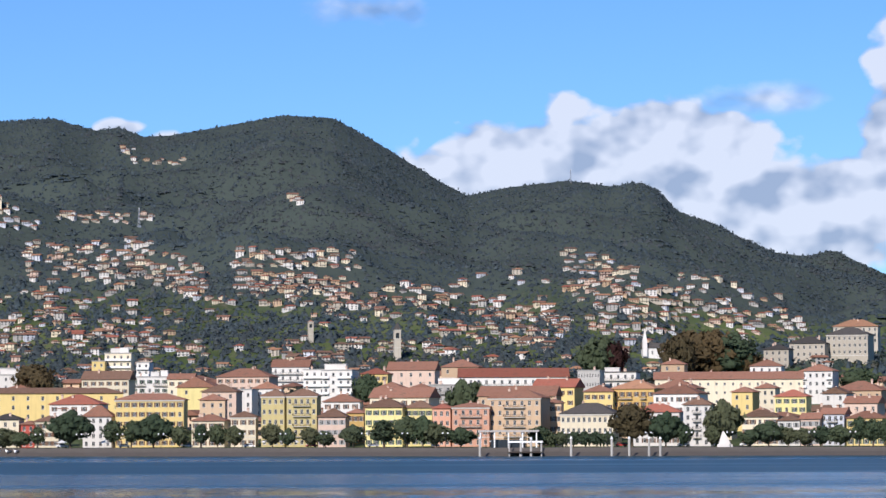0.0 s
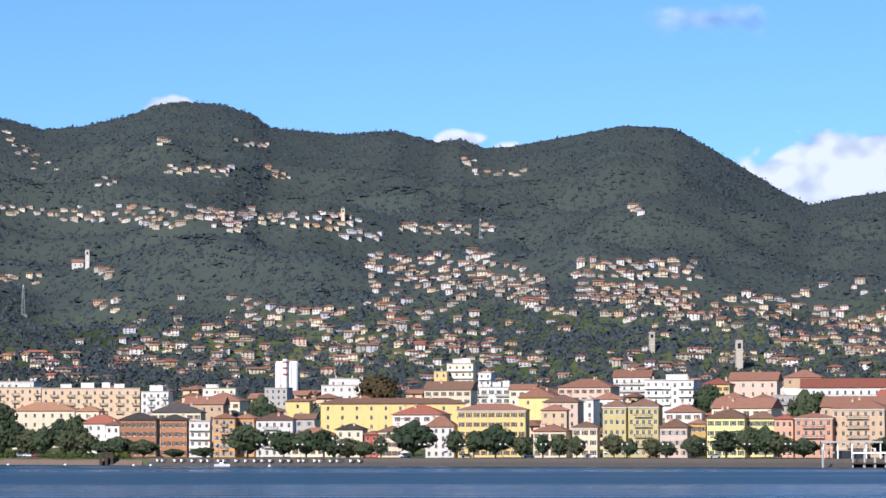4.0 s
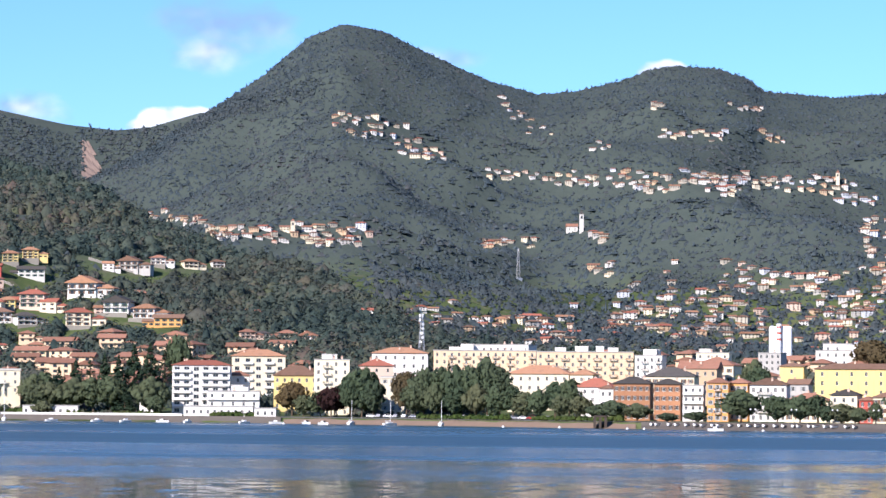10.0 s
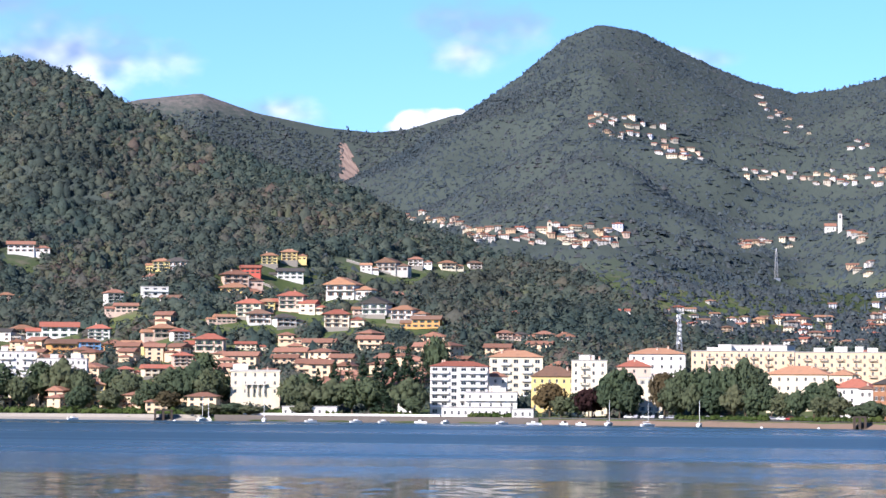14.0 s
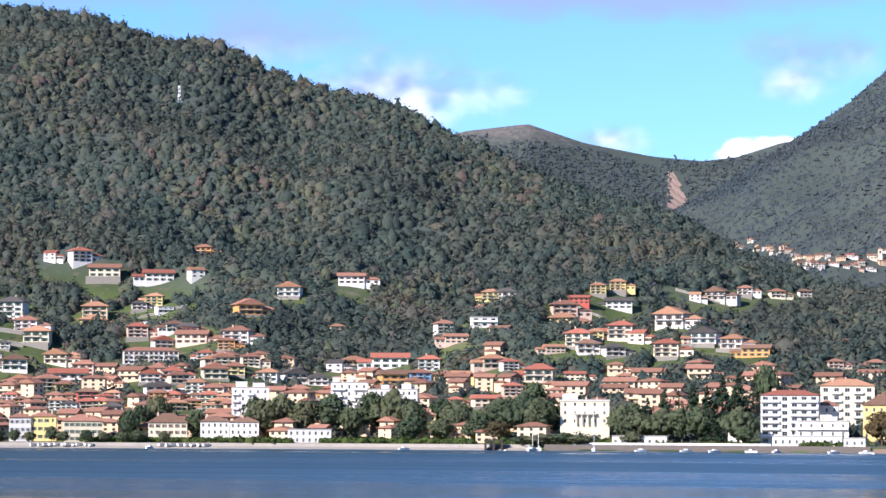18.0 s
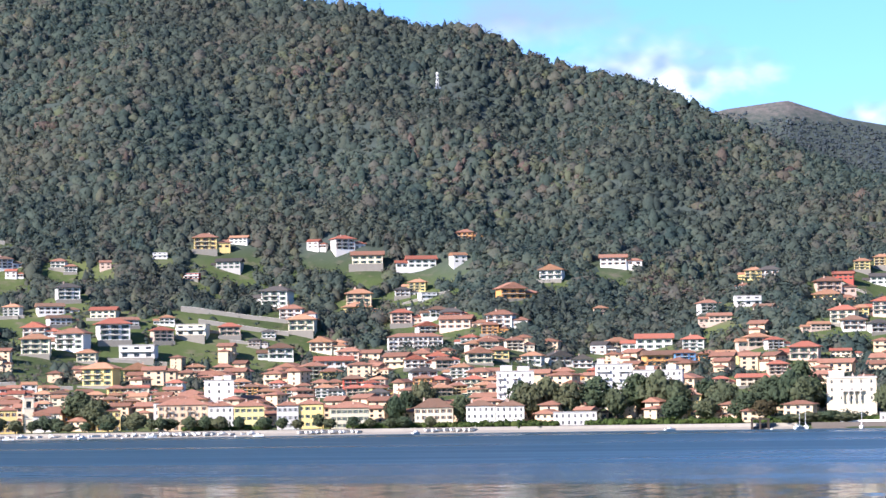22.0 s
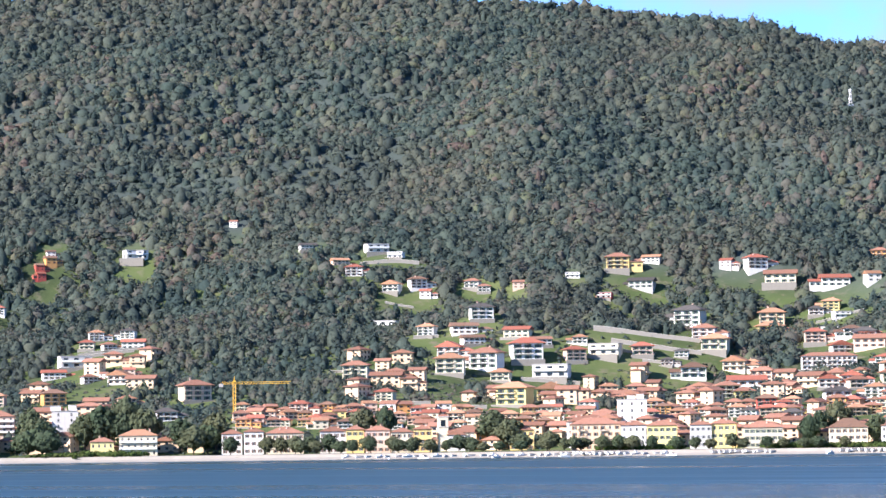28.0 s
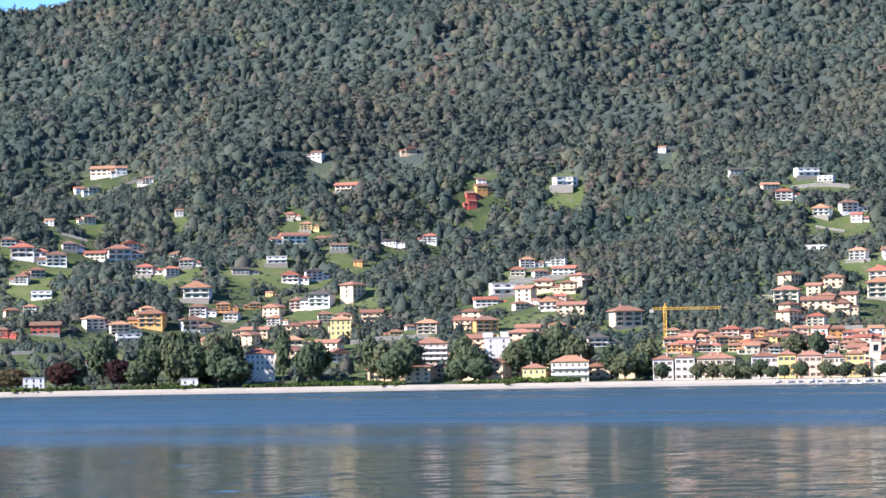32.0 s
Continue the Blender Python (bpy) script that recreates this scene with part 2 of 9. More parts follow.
def foliage(name, stops, leaf=1.4, island=True, patch_scale=0.004, patch_amount=0.5):
    n = Nodes(name)
    p = n.position()
    if island:
        # each tree has a tint of its own, and every spray strays a little from it
        tint = n.t.nodes.new("ShaderNodeAttribute")
        tint.attribute_name = "tint"
        r = n.math("ADD", n.math("MULTIPLY", tint.outputs["Fac"], 0.84), n.math("MULTIPLY", n.island(), 0.16))
    else:
        r = n.chance()
    c = n.ramp(r, *stops)
    patch = n.noise(p, patch_scale, 4, 0.6)
    c = n.mix(n.math("MULTIPLY", n.math("SUBTRACT", patch, 0.45, True), patch_amount * 4, True), c, (0.098, 0.082, 0.060))
    mott = n.noise(p, leaf, 3, 0.7)
    c = n.mix(n.math("MULTIPLY", n.math("SUBTRACT", 0.62, mott, True), 2.6, True), c, n.mix(1.0, c, grey(0.58), "MULTIPLY"))
    mat = n.done(c, 0.85, n.bump(mott, 0.9, 0.7), spec=0.15)
    # thin leaves let part of the light through
    thin = n.t.nodes.new("ShaderNodeBsdfTranslucent")
    n.put(c, thin.inputs["Color"])
    both = n.t.nodes.new("ShaderNodeMixShader")
    both.inputs[0].default_value = 0.26
    n.t.links.new(n.b.outputs[0], both.inputs[1]), n.t.links.new(thin.outputs[0], both.inputs[2])
    n.t.links.new(both.outputs[0], n.t.nodes["Material Output"].inputs[0])
    return mat


# mixed green and brown leaves, lightened and blued to carry the thin haze
FOREST = foliage("mixed_woodland_leaves", [(0.0, (0.040, 0.063, 0.060)), (0.2, (0.056, 0.083, 0.070)), (0.42, (0.080, 0.107, 0.085)), (0.60, (0.100, 0.120, 0.090)), (0.74, (0.117, 0.113, 0.096)), (0.86, (0.122, 0.146, 0.084)), (0.94, (0.138, 0.118, 0.094)), (1.0, (0.150, 0.108, 0.092))], 0.9, patch_scale=0.006, patch_amount=0.34)
# distance haze is put into these leaf colours: paler and bluer than the near wood
HAZED_FOREST = foliage("far_woodland_leaves", [(0.0, (0.066, 0.092, 0.104)), (0.4, (0.080, 0.107, 0.118)), (0.75, (0.092, 0.114, 0.120)), (1.0, (0.108, 0.116, 0.118))], 0.45, patch_scale=0.003, patch_amount=0.22)
LEAF = foliage("garden_tree_leaves", [(0.0, (0.066, 0.098, 0.056)), (0.5, (0.098, 0.132, 0.070)), (1.0, (0.144, 0.154, 0.082))], 2.2, False, 0.02, 0.2)
LEAF_DARK = foliage("dark_conifer_needles", [(0.0, (0.024, 0.047, 0.029)), (1.0, (0.048, 0.078, 0.042))], 2.2, False, 0.02, 0.0)
LEAF_RUST = foliage("autumn_leaves", [(0.0, (0.098, 0.084, 0.044)), (1.0, (0.150, 0.106, 0.050))], 2.2, False, 0.02, 0.2)
LEAF_PURPLE = foliage("copper_beech_leaves", [(0.0, (0.035, 0.018, 0.018)), (1.0, (0.055, 0.025, 0.022))], 2.2, False, 0.02, 0.0)


def ground_material():
    n = Nodes("grassy_ground")
    p = n.position()
    big = n.noise(p, 0.008, 4, 0.6)
    fine = n.noise(p, 0.12, 5, 0.65)
    c = n.ramp(big, (0.35, (0.042, 0.058, 0.026)), (0.5, (0.072, 0.098, 0.034)), (0.66, (0.105, 0.125, 0.048)))
    c = n.mix(n.math("MULTIPLY", n.math("SUBTRACT", fine, 0.52, True), 4.0, True), c, (0.15, 0.13, 0.09))
    sep = n.t.nodes.new("ShaderNodeSeparateXYZ")
    n.put(p, sep.inputs[0])
    # meadows climb higher on the near hill than on the slopes behind it
    meadow = n.math("MULTIPLY", n.math("SUBTRACT", 1950.0, sep.outputs[1]), 1 / 150.0, True)
    litter = n.math("MULTIPLY", n.math("SUBTRACT", n.math("ADD", sep.outputs[2], n.math("MULTIPLY", big, 90.0)), n.math("ADD", 135.0, n.math("MULTIPLY", meadow, 60.0))), 0.03, True)
    c = n.mix(litter, c, n.mix(fine, (0.046, 0.062, 0.054), (0.068, 0.082, 0.070)))
    heath = n.math("MULTIPLY", n.math("SUBTRACT", n.math("ADD", sep.outputs[2], n.math("MULTIPLY", fine, 120.0)), 497.0), 0.02, True)
    # bare heath on the crest of the far ridge alone, haze blue in its brown
    away = n.t.nodes.new("ShaderNodeVectorMath")
    away.operation = "LENGTH"
    n.put(p, away.inputs[0])
    heath = n.math("MULTIPLY", heath, n.math("MULTIPLY", n.math("SUBTRACT", away.outputs["Value"], 4790.0), 0.02, True))
    c = n.mix(heath, c, n.mix(n.noise(p, 0.035, 5, 0.7), (0.20, 0.150, 0.135), (0.10, 0.115, 0.110)))
    return n.done(c, 0.95, n.bump(fine, 0.6, 1.5), spec=0.1)


def water_material():
    n = Nodes("lake_water")
    p = n.position()
    slick = n.noise(n.scaled(p, (0.0016, 0.0085, 1.0)), 1.0, 4, 0.6)
    far = n.t.nodes.new("ShaderNodeVectorMath")
    far.operation = "LENGTH"
    n.put(p, far.inputs[0])
    breeze = n.math("MULTIPLY", n.math("SUBTRACT", far.outputs["Value"], 330.0), 1 / 420.0, True)
    wind = n.math("ADD", n.math("MULTIPLY", breeze, 0.55), n.math("MULTIPLY", n.math("SUBTRACT", slick, 0.5), 1.3), True)
    # calm lanes out towards the far shore
    lane = n.noise(n.scaled(p, (0.0012, 0.011, 1.0)), 1.0, 3, 0.6)
    still = n.math("MULTIPLY", n.math("MULTIPLY", n.math("SUBTRACT", far.outputs["Value"], 850.0), 1 / 250.0, True), n.math("MULTIPLY", n.math("SUBTRACT", lane, 0.53), 9.0, True))
    wind = n.math("MULTIPLY", wind, n.math("SUBTRACT", 1.0, n.math("MULTIPLY", still, 0.62)))
    amp = n.ramp(wind, (0.04, grey(0.034)), (0.30, grey(0.034)), (0.55, grey(0.032)))
    chop = n.ramp(wind, (0.06, grey(0.08)), (0.34, grey(0.22)), (0.56, grey(0.40)))
    slope = n.t.nodes.new("ShaderNodeTexNoise")
    n.put(n.scaled(p, (0.8, 0.5, 1.0)), slope.inputs["Vector"])
    slope.inputs["Scale"].default_value, slope.inputs["Detail"].default_value, slope.inputs["Roughness"].default_value = 0.40, 3.0, 0.6
    vec = []
    for op, q in (("SUBTRACT", (0.5, 0.5, 0.5)), ("MULTIPLY", (7.5, 7.5, 0.0))):
        v = n.t.nodes.new("ShaderNodeVectorMath")
        v.operation = op
        n.put(vec[-1] if vec else slope.outputs["Color"], v.inputs[0])
        v.inputs[1].default_value = q
        vec.append(v.outputs[0])
    v = n.t.nodes.new("ShaderNodeVectorMath")
    v.operation = "SCALE"
    n.put(vec[-1], v.inputs[0]), n.put(amp, v.inputs["Scale"])
    up = n.t.nodes.new("ShaderNodeVectorMath")
    up.operation = "ADD"
    n.put(v.outputs[0], up.inputs[0])
    up.inputs[1].default_value = (0, 0, 1)
    unit = n.t.nodes.new("ShaderNodeVectorMath")
    unit.operation = "NORMALIZE"
    n.put(up.outputs[0], unit.inputs[0])
    n.b.inputs["IOR"].default_value = 1.333
    return n.done((0.026, 0.054, 0.062), chop, unit.outputs[0], spec=0.5)


GROUND = ground_material()
WATER = water_material()
QUAY = plain("quay_stone", (0.115, 0.10, 0.085), 0.9, scale=0.4)
GRAVEL = plain("lakeside_gravel", (0.46, 0.42, 0.35), 0.95, scale=0.25)
ASPHALT = plain("asphalt", (0.07, 0.07, 0.07), 0.9, scale=0.3)
PROM = plain("promenade_paving", (0.26, 0.25, 0.23), 0.9, scale=0.3)

# ---------------------------------------------------------------- mesh building
class Mesh:
    """Collects faces of several materials and makes one mesh of them."""

    def __init__(self):
        self.v, self.f, self.m = [], [], []

    def face(self, pts, mi=0):
        k = len(self.v)
        self.v += [tuple(q) for q in pts]
        self.f.append(tuple(range(k, k + len(pts))))
        self.m.append(mi)

    def box(self, x0, x1, y0, y1, z0, z1, mi=0, bottom=True):
        a, b, c, d = (x0, y0), (x1, y0), (x1, y1), (x0, y1)
        ring = (a, b, c, d)
        for i in range(4):
            p, q = ring[i], ring[(i + 1) % 4]
            self.face([(*p, z0), (*q, z0), (*q, z1), (*p, z1)], mi)
        self.face([(*q, z1) for q in ring], mi)
        if bottom:
            self.face([(*q, z0) for q in reversed(ring)], mi)

    def tube(self, p, q, r0, r1, n=6, mi=0, cap=True):
        p, q = Vector(p), Vector(q)
        ax = (q - p).normalized()
        u = ax.cross(Vector((0, 0, 1)) if abs(ax.z) < 0.9 else Vector((1, 0, 0))).normalized()
        w = ax.cross(u)
        ra = [p + (u * math.cos(2 * math.pi * i / n) + w * math.sin(2 * math.pi * i / n)) * r0 for i in range(n)]
        rb = [q + (u * math.cos(2 * math.pi * i / n) + w * math.sin(2 * math.pi * i / n)) * r1 for i in range(n)]
        for i in range(n):
            self.face([ra[i], ra[(i + 1) % n], rb[(i + 1) % n], rb[i]], mi)
        if cap:
            self.face(list(reversed(ra)), mi), self.face(rb, mi)

    def mesh(self, name, *mats):
        me = bpy.data.meshes.new(name)
        me.from_pydata(self.v, [], self.f)
        for m in mats:
            me.materials.append(m)
        if len(mats) > 1:
            me.polygons.foreach_set("material_index", self.m)
        me.update()
        return me


PARTS = {}  # the parts of each thing, by the thing's name


def part(name, mesh, parent, label="", at=None):
    ob = new(name, mesh)
    ob.parent = parent
    PARTS.setdefault(parent.name, []).append(ob)
    if at is not None:
        ob.matrix_basis = at
    return tagged(ob, label)


def again(top):
    """A copy of a thing with all its parts; the copies share the meshes."""
    twin = top.copy()
    scene.collection.objects.link(twin)
    for ob in PARTS[top.name]:
        q = ob.copy()
        scene.collection.objects.link(q)
        q.parent = twin
        PARTS.setdefault(twin.name, []).append(q)
        for deep in PARTS.get(ob.name, []):
            d = deep.copy()
            scene.collection.objects.link(d)
            d.parent = q
            PARTS.setdefault(q.name, []).append(d)
    return twin


# ---------------------------------------------------------------- the land
def curve(*pts):
    xs, ys = [p[0] for p in pts], [p[1] for p in pts]
    return lambda a: np.interp(a, xs, ys)


shore = curve((-30, 1060), (-8, 1080), (0, 1100), (10, 1200), (18, 1400), (27, 1540), (37, 1600), (46, 1660), (60, 1750), (80, 1800))
# crest of the main massif, of the near hill and of the far ridge: azimuth, elevation in degrees
massif_el = curve((-30, 1.0), (-12, 1.4), (-7.9, 2.37), (-6.8, 2.72), (-5.8, 3.08), (-5.0, 3.44), (-4.2, 3.8), (-3.9, 4.18), (-3.6, 4.30), (-3.0, 4.26), (-2.3, 4.37),
                  (-1.2, 4.25), (-0.5, 4.1), (-0.1, 4.3), (0.6, 4.73), (1.3, 5.16), (1.9, 5.49), (2.8, 5.54), (3.8, 5.35), (4.8, 5.18), (5.3, 5.16), (5.7, 5.33),
                  (6.1, 5.26), (6.9, 5.48), (7.9, 5.40), (9.1, 5.52), (9.4, 5.75), (9.9, 5.92), (10.7, 5.98), (11.1, 5.92), (11.7, 5.70), (12.4, 5.54), (13.1, 5.47),
                  (14.0, 5.7), (15.0, 6.14), (15.9, 6.57), (16.6, 6.69), (17.2, 6.46), (18.0, 5.78), (19.0, 5.1), (20.0, 4.45), (21.0, 3.93), (23.0, 3.0), (28.0, 1.5), (40.0, 0.5))
near_el = curve((13.0, 0.0), (14.6, 0.5), (15.2, 1.0), (15.5, 1.55), (17.0, 2.36), (18.8, 2.76), (20.2, 3.38), (21.0, 3.8), (21.8, 4.02), (22.7, 4.26), (23.5, 4.62), (24.8, 5.15),
                (26.0, 5.76), (26.8, 6.0), (27.8, 6.22), (28.6, 6.55), (29.2, 6.87), (30.3, 6.98), (31.3, 7.27), (32.3, 7.42), (33.2, 7.45), (34.5, 7.67), (38.6, 8.02),
                (41.5, 8.14), (43.5, 8.05), (44.6, 7.9), (48.0, 7.3), (52.0, 6.55), (60.0, 5.6), (80.0, 4.0))
far_el = curve((-30, 1.5), (-12, 2.3), (-7.9, 2.62), (-7.3, 2.9), (-7.0, 3.07), (-6.5, 2.96), (-5.9, 3.04), (-5.0, 2.6), (14, 3.0), (18.0, 4.9), (19.1, 5.08), (20.0, 4.80), (20.6, 4.73), (21.5, 4.82),
               (22.7, 5.06), (23.7, 5.4), (24.8, 5.27), (27.0, 4.7), (35.0, 4.6), (46.0, 5.6), (51.0, 6.1), (54.0, 6.2), (60.0, 5.5), (80.0, 4.0))
near_crest = curve((13, 1750), (15.5, 1980), (18, 2250), (21, 2500), (26, 2750), (32, 2950), (42, 3050), (52, 3000), (80, 2900))
TREE = 4.0  # height of the canopy


_waves = {}


def lump(x, y, size, seed):
    """A smooth, seeded wave field of about that size, between -1 and 1."""
    if (size, seed) not in _waves:
        rng = np.random.RandomState(seed)
        _waves[size, seed] = [(math.cos(a), math.sin(a), ph, k * 6.283 / size)
                              for a, ph, k in zip(rng.uniform(0, 6.283, 7), rng.uniform(0, 6.283, 7), rng.uniform(0.6, 1.7, 7))]
    s = 0.0
    for c, q, ph, k in _waves[size, seed]:
        s = s + np.sin(x * (c * k) + y * (q * k) + ph)
    return s / 4.0


def ground_z(az, r):
    """Height of the land at an azimuth (degrees, to the left of +y) and a distance. Arrays or numbers."""
    az, r = np.asarray(az, float), np.asarray(r, float)
    x, y = -r * np.sin(np.radians(az)), r * np.cos(np.radians(az))
    d = shore(az)
    off = r - d
    base = np.where(off < 0, np.maximum(-6.0, off * 0.25 - 0.4), np.interp(off, [0, 7, 8, 60, 160, 300, 450, 700, 4000], [-0.4, 1.2, 2.4, 3.0, 8.5, 17.0, 26.0, 36.0, 60.0]))
    base = base + 15 * np.exp(-((az + 6.9) / 1.5) ** 2 - ((r - 1740) / 110) ** 2)
    # main massif
    foot = d + 650 - np.clip(az - 8, 0, 8) * 30
    crest = 4720.0
    zr = EYE_Z + crest * np.tan(np.radians(massif_el(az))) + 0.5
    s = np.clip((r - foot) / (crest - foot), 0, 1)
    rough = (30 - np.abs(lump(x, y, 760, 31)) * 60 - np.abs(lump(x, y, 310, 32)) * 22 + lump(x, y, 900, 5) * 24 + lump(x, y, 330, 6) * 13 + lump(x, y, 120, 8) * 4) * np.clip(s * 3, 0, 1) * np.clip((1 - s) * 5, 0, 1)
    zm = 34 + (zr - 34) * (0.42 * s + 0.58 * s * s) + rough
    zm = np.where(r > crest, zr - (r - crest) * 0.5, zm)
    zm = np.where(s > 0, zm, -50)
    # near hill
    foot2 = d + 45
    crest2 = near_crest(az)
    zr2 = EYE_Z + crest2 * np.tan(np.radians(near_el(az))) - TREE
    s2 = np.clip((r - foot2) / (crest2 - foot2), 0, 1)
    rough2 = (10 - np.abs(lump(x, y, 430, 33)) * 26 + lump(x, y, 520, 15) * 13 + lump(x, y, 210, 16) * 7 + lump(x, y, 80, 18) * 2.0) * np.clip(s2 * 2.2, 0, 1) * np.clip((1 - s2) * 6, 0, 1)
    zn = 2.8 + (zr2 - 2.8) * (0.30 * s2 + 0.70 * s2 * s2) + rough2 * np.clip((az - 15) / 6, 0, 1)
    zn = np.where(r > crest2, zr2 - (r - crest2) * 0.45, zn)
    zn = np.where((s2 > 0) & (az > 13.5), zn, -50)
    # far ridge
    crest3 = 4930.0
    zr3 = EYE_Z + crest3 * np.tan(np.radians(far_el(az))) + 3
    s3 = np.clip((r - 4250) / (crest3 - 4250), 0, 1)
    zf = zr3 * (s3 ** 0.8) + lump(x, y, 260, 25) * 14 * np.clip((1 - s3) * 4, 0, 1) * np.clip(s3 * 4, 0, 1)
    zf = np.where(s3 > 0, zf, -50)
    return np.maximum(np.maximum(base, zm), np.maximum(zn, zf))


def spot(az, r):
    a = radians(az)
    return -r * math.sin(a), r * math.cos(a)


_R = np.arange(1040.0, 4920.0, 6.0)


def meet(az, el):
    """Where the sight line at that azimuth and elevation first meets the land: x, y, z, distance."""
    z = ground_z(np.full_like(_R, az), _R)
    line = EYE_Z + _R * math.tan(radians(el))
    hit = np.nonzero((z >= line) & (_R > shore(az) + 9))[0]
    r = float(_R[hit[0]]) if len(hit) else 4600.0
    x, y = spot(az, r)
    return x, y, float(ground_z(az, r)), r


def land_mesh():
    azs = np.arange(-24.0, 72.01, 0.16)
    step = np.concatenate([np.array([-40, -12, 0, 3.5, 7, 8, 14, 22, 30]), np.arange(45, 700, 16)])
    far = np.linspace(0, 1, 170)
    cols = []
    for a in azs:
        d = float(shore(a))
        rr = np.concatenate([d + step, d + 700 + far * (4960 - d - 700)])
        cols.append(rr)
    rr = np.array(cols)
    aa = np.repeat(azs[:, None], rr.shape[1], 1)
    zz = ground_z(aa, rr)
    xx, yy = -rr * np.sin(np.radians(aa)), rr * np.cos(np.radians(aa))
    na, nr = rr.shape
    co = np.stack([xx, yy, zz], -1).reshape(-1, 3)
    idx = np.arange(na * nr).reshape(na, nr)
    quads = np.stack([idx[:-1, :-1], idx[:-1, 1:], idx[1:, 1:], idx[1:, :-1]], -1).reshape(-1, 4)[:, ::-1]
    return np_mesh("ground", co, quads, GROUND, smooth=True)


def np_mesh(name, co, faces, mat, smooth=False):
    me = bpy.data.meshes.new(name)
    n, k = faces.shape
    me.vertices.add(len(co))
    me.vertices.foreach_set("co", np.ascontiguousarray(co, np.float32).ravel())
    me.loops.add(n * k)
    me.loops.foreach_set("vertex_index", np.ascontiguousarray(faces, np.int32).ravel())
    me.polygons.add(n)
    me.polygons.foreach_set("loop_start", np.arange(0, n * k, k, dtype=np.int32))
    if smooth:
        me.polygons.foreach_set("use_smooth", np.ones(n, bool))
    me.materials.append(mat)
    me.update(calc_edges=True)
    me.validate()
    return me


ground = tagged(new("ground", land_mesh()), "green and brown valley floor and mountain slopes above the lake", "ground", kind="structure")

wm = Mesh()
ring = [(4960 * math.cos(2 * math.pi * i / 96), 4960 * math.sin(2 * math.pi * i / 96), 0.0) for i in range(96)]
wm.face(ring)
water = tagged(new("water", wm.mesh("water", WATER)), "calm blue lake with long ripples and slicks", "lake", kind="structure")

# ---------------------------------------------------------------- buildings
def window_mesh(w, h, shutters, mat):
    """A window set in its opening: frame, glass and, where it has them, open shutters on the wall beside it."""
    m = Mesh()
    m.face([(-w / 2, 0.14, 0), (w / 2, 0.14, 0), (w / 2, 0.14, h), (-w / 2, 0.14, h)], 0)
    t = 0.09
    for x0, x1, z0, z1 in ((-w / 2, -w / 2 + t, 0, h), (w / 2 - t, w / 2, 0, h), (-w / 2, w / 2, h - t, h), (-w / 2, w / 2, 0, t), (-t / 2, t / 2, 0, h)):
        m.face([(x0, 0.10, z0), (x1, 0.10, z0), (x1, 0.10, z1), (x0, 0.10, z1)], 1)
    m.box(-w / 2 - 0.12, w / 2 + 0.12, -0.12, 0.1, -0.12, 0.0, 3)
    if shutters:
        for s in (-1, 1):
            a, b = sorted((s * (w / 2 + 0.03), s * (w / 2 + 0.03 + w * 0.5)))
            m.box(a, b, -0.07, -0.015, 0.0, h, 2)
    return m.mesh("window", GLASS, FRAME, mat, TRIM)


_windows = {}
SHUT = {"green": SHUT_GREEN, "brown": SHUT_BROWN, "grey": SHUT_GREY, "none": FRAME}


def window_of(w, h, shut):
    key = (round(w, 2), round(h, 2), shut)
    if key not in _windows:
        _windows[key] = window_mesh(w, h, shut != "none", SHUT[shut])
    return _windows[key]


def facade(m, o, u, width, z0, height, cols, rows, ww, wh, found, blind=0):
    """One wall with real openings: a grid of faces with reveals. Adds the place of each opening to found."""
    n = (u[1], -u[0])
    sh = height / max(rows, 1)

    def p(a, z, inset=0.0):
        return (o[0] + u[0] * a - n[0] * inset, o[1] + u[1] * a - n[1] * inset, z)

    if cols == 0 or rows == 0:
        m.face([p(0, z0), p(width, z0), p(width, z0 + height), p(0, z0 + height)])
        return
    pitch = width / cols
    ww = min(ww, pitch * 0.55)
    cuts = [0.0]
    for c in range(cols):
        mid = (c + 0.5) * pitch
        cuts += [mid - ww / 2, mid + ww / 2]
    cuts.append(width)
    if blind:
        m.face([p(0, z0), p(width, z0), p(width, z0 + blind * sh), p(0, z0 + blind * sh)])
    for r in range(blind, rows):
        a, d = z0 + r * sh, z0 + (r + 1) * sh
        b = a + max(0.15, (sh - wh) * 0.45)
        c = min(b + wh, d - 0.1)
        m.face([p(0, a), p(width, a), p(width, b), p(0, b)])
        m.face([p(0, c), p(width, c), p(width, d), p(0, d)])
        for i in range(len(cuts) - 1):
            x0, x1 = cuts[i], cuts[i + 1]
            if i % 2 == 0:
                m.face([p(x0, b), p(x1, b), p(x1, c), p(x0, c)])
            else:
                k = 0.16
                m.face([p(x0, b), p(x1, b), p(x1, b, k), p(x0, b, k)])
                m.face([p(x0, c, k), p(x1, c, k), p(x1, c), p(x0, c)])
                m.face([p(x0, b), p(x0, b, k), p(x0, c, k), p(x0, c)])
                m.face([p(x1, b, k), p(x1, b), p(x1, c), p(x1, c, k)])
                q = p((x0 + x1) / 2, b)
                found.append((q, math.degrees(math.atan2(u[1], u[0])), x1 - x0, c - b, r))


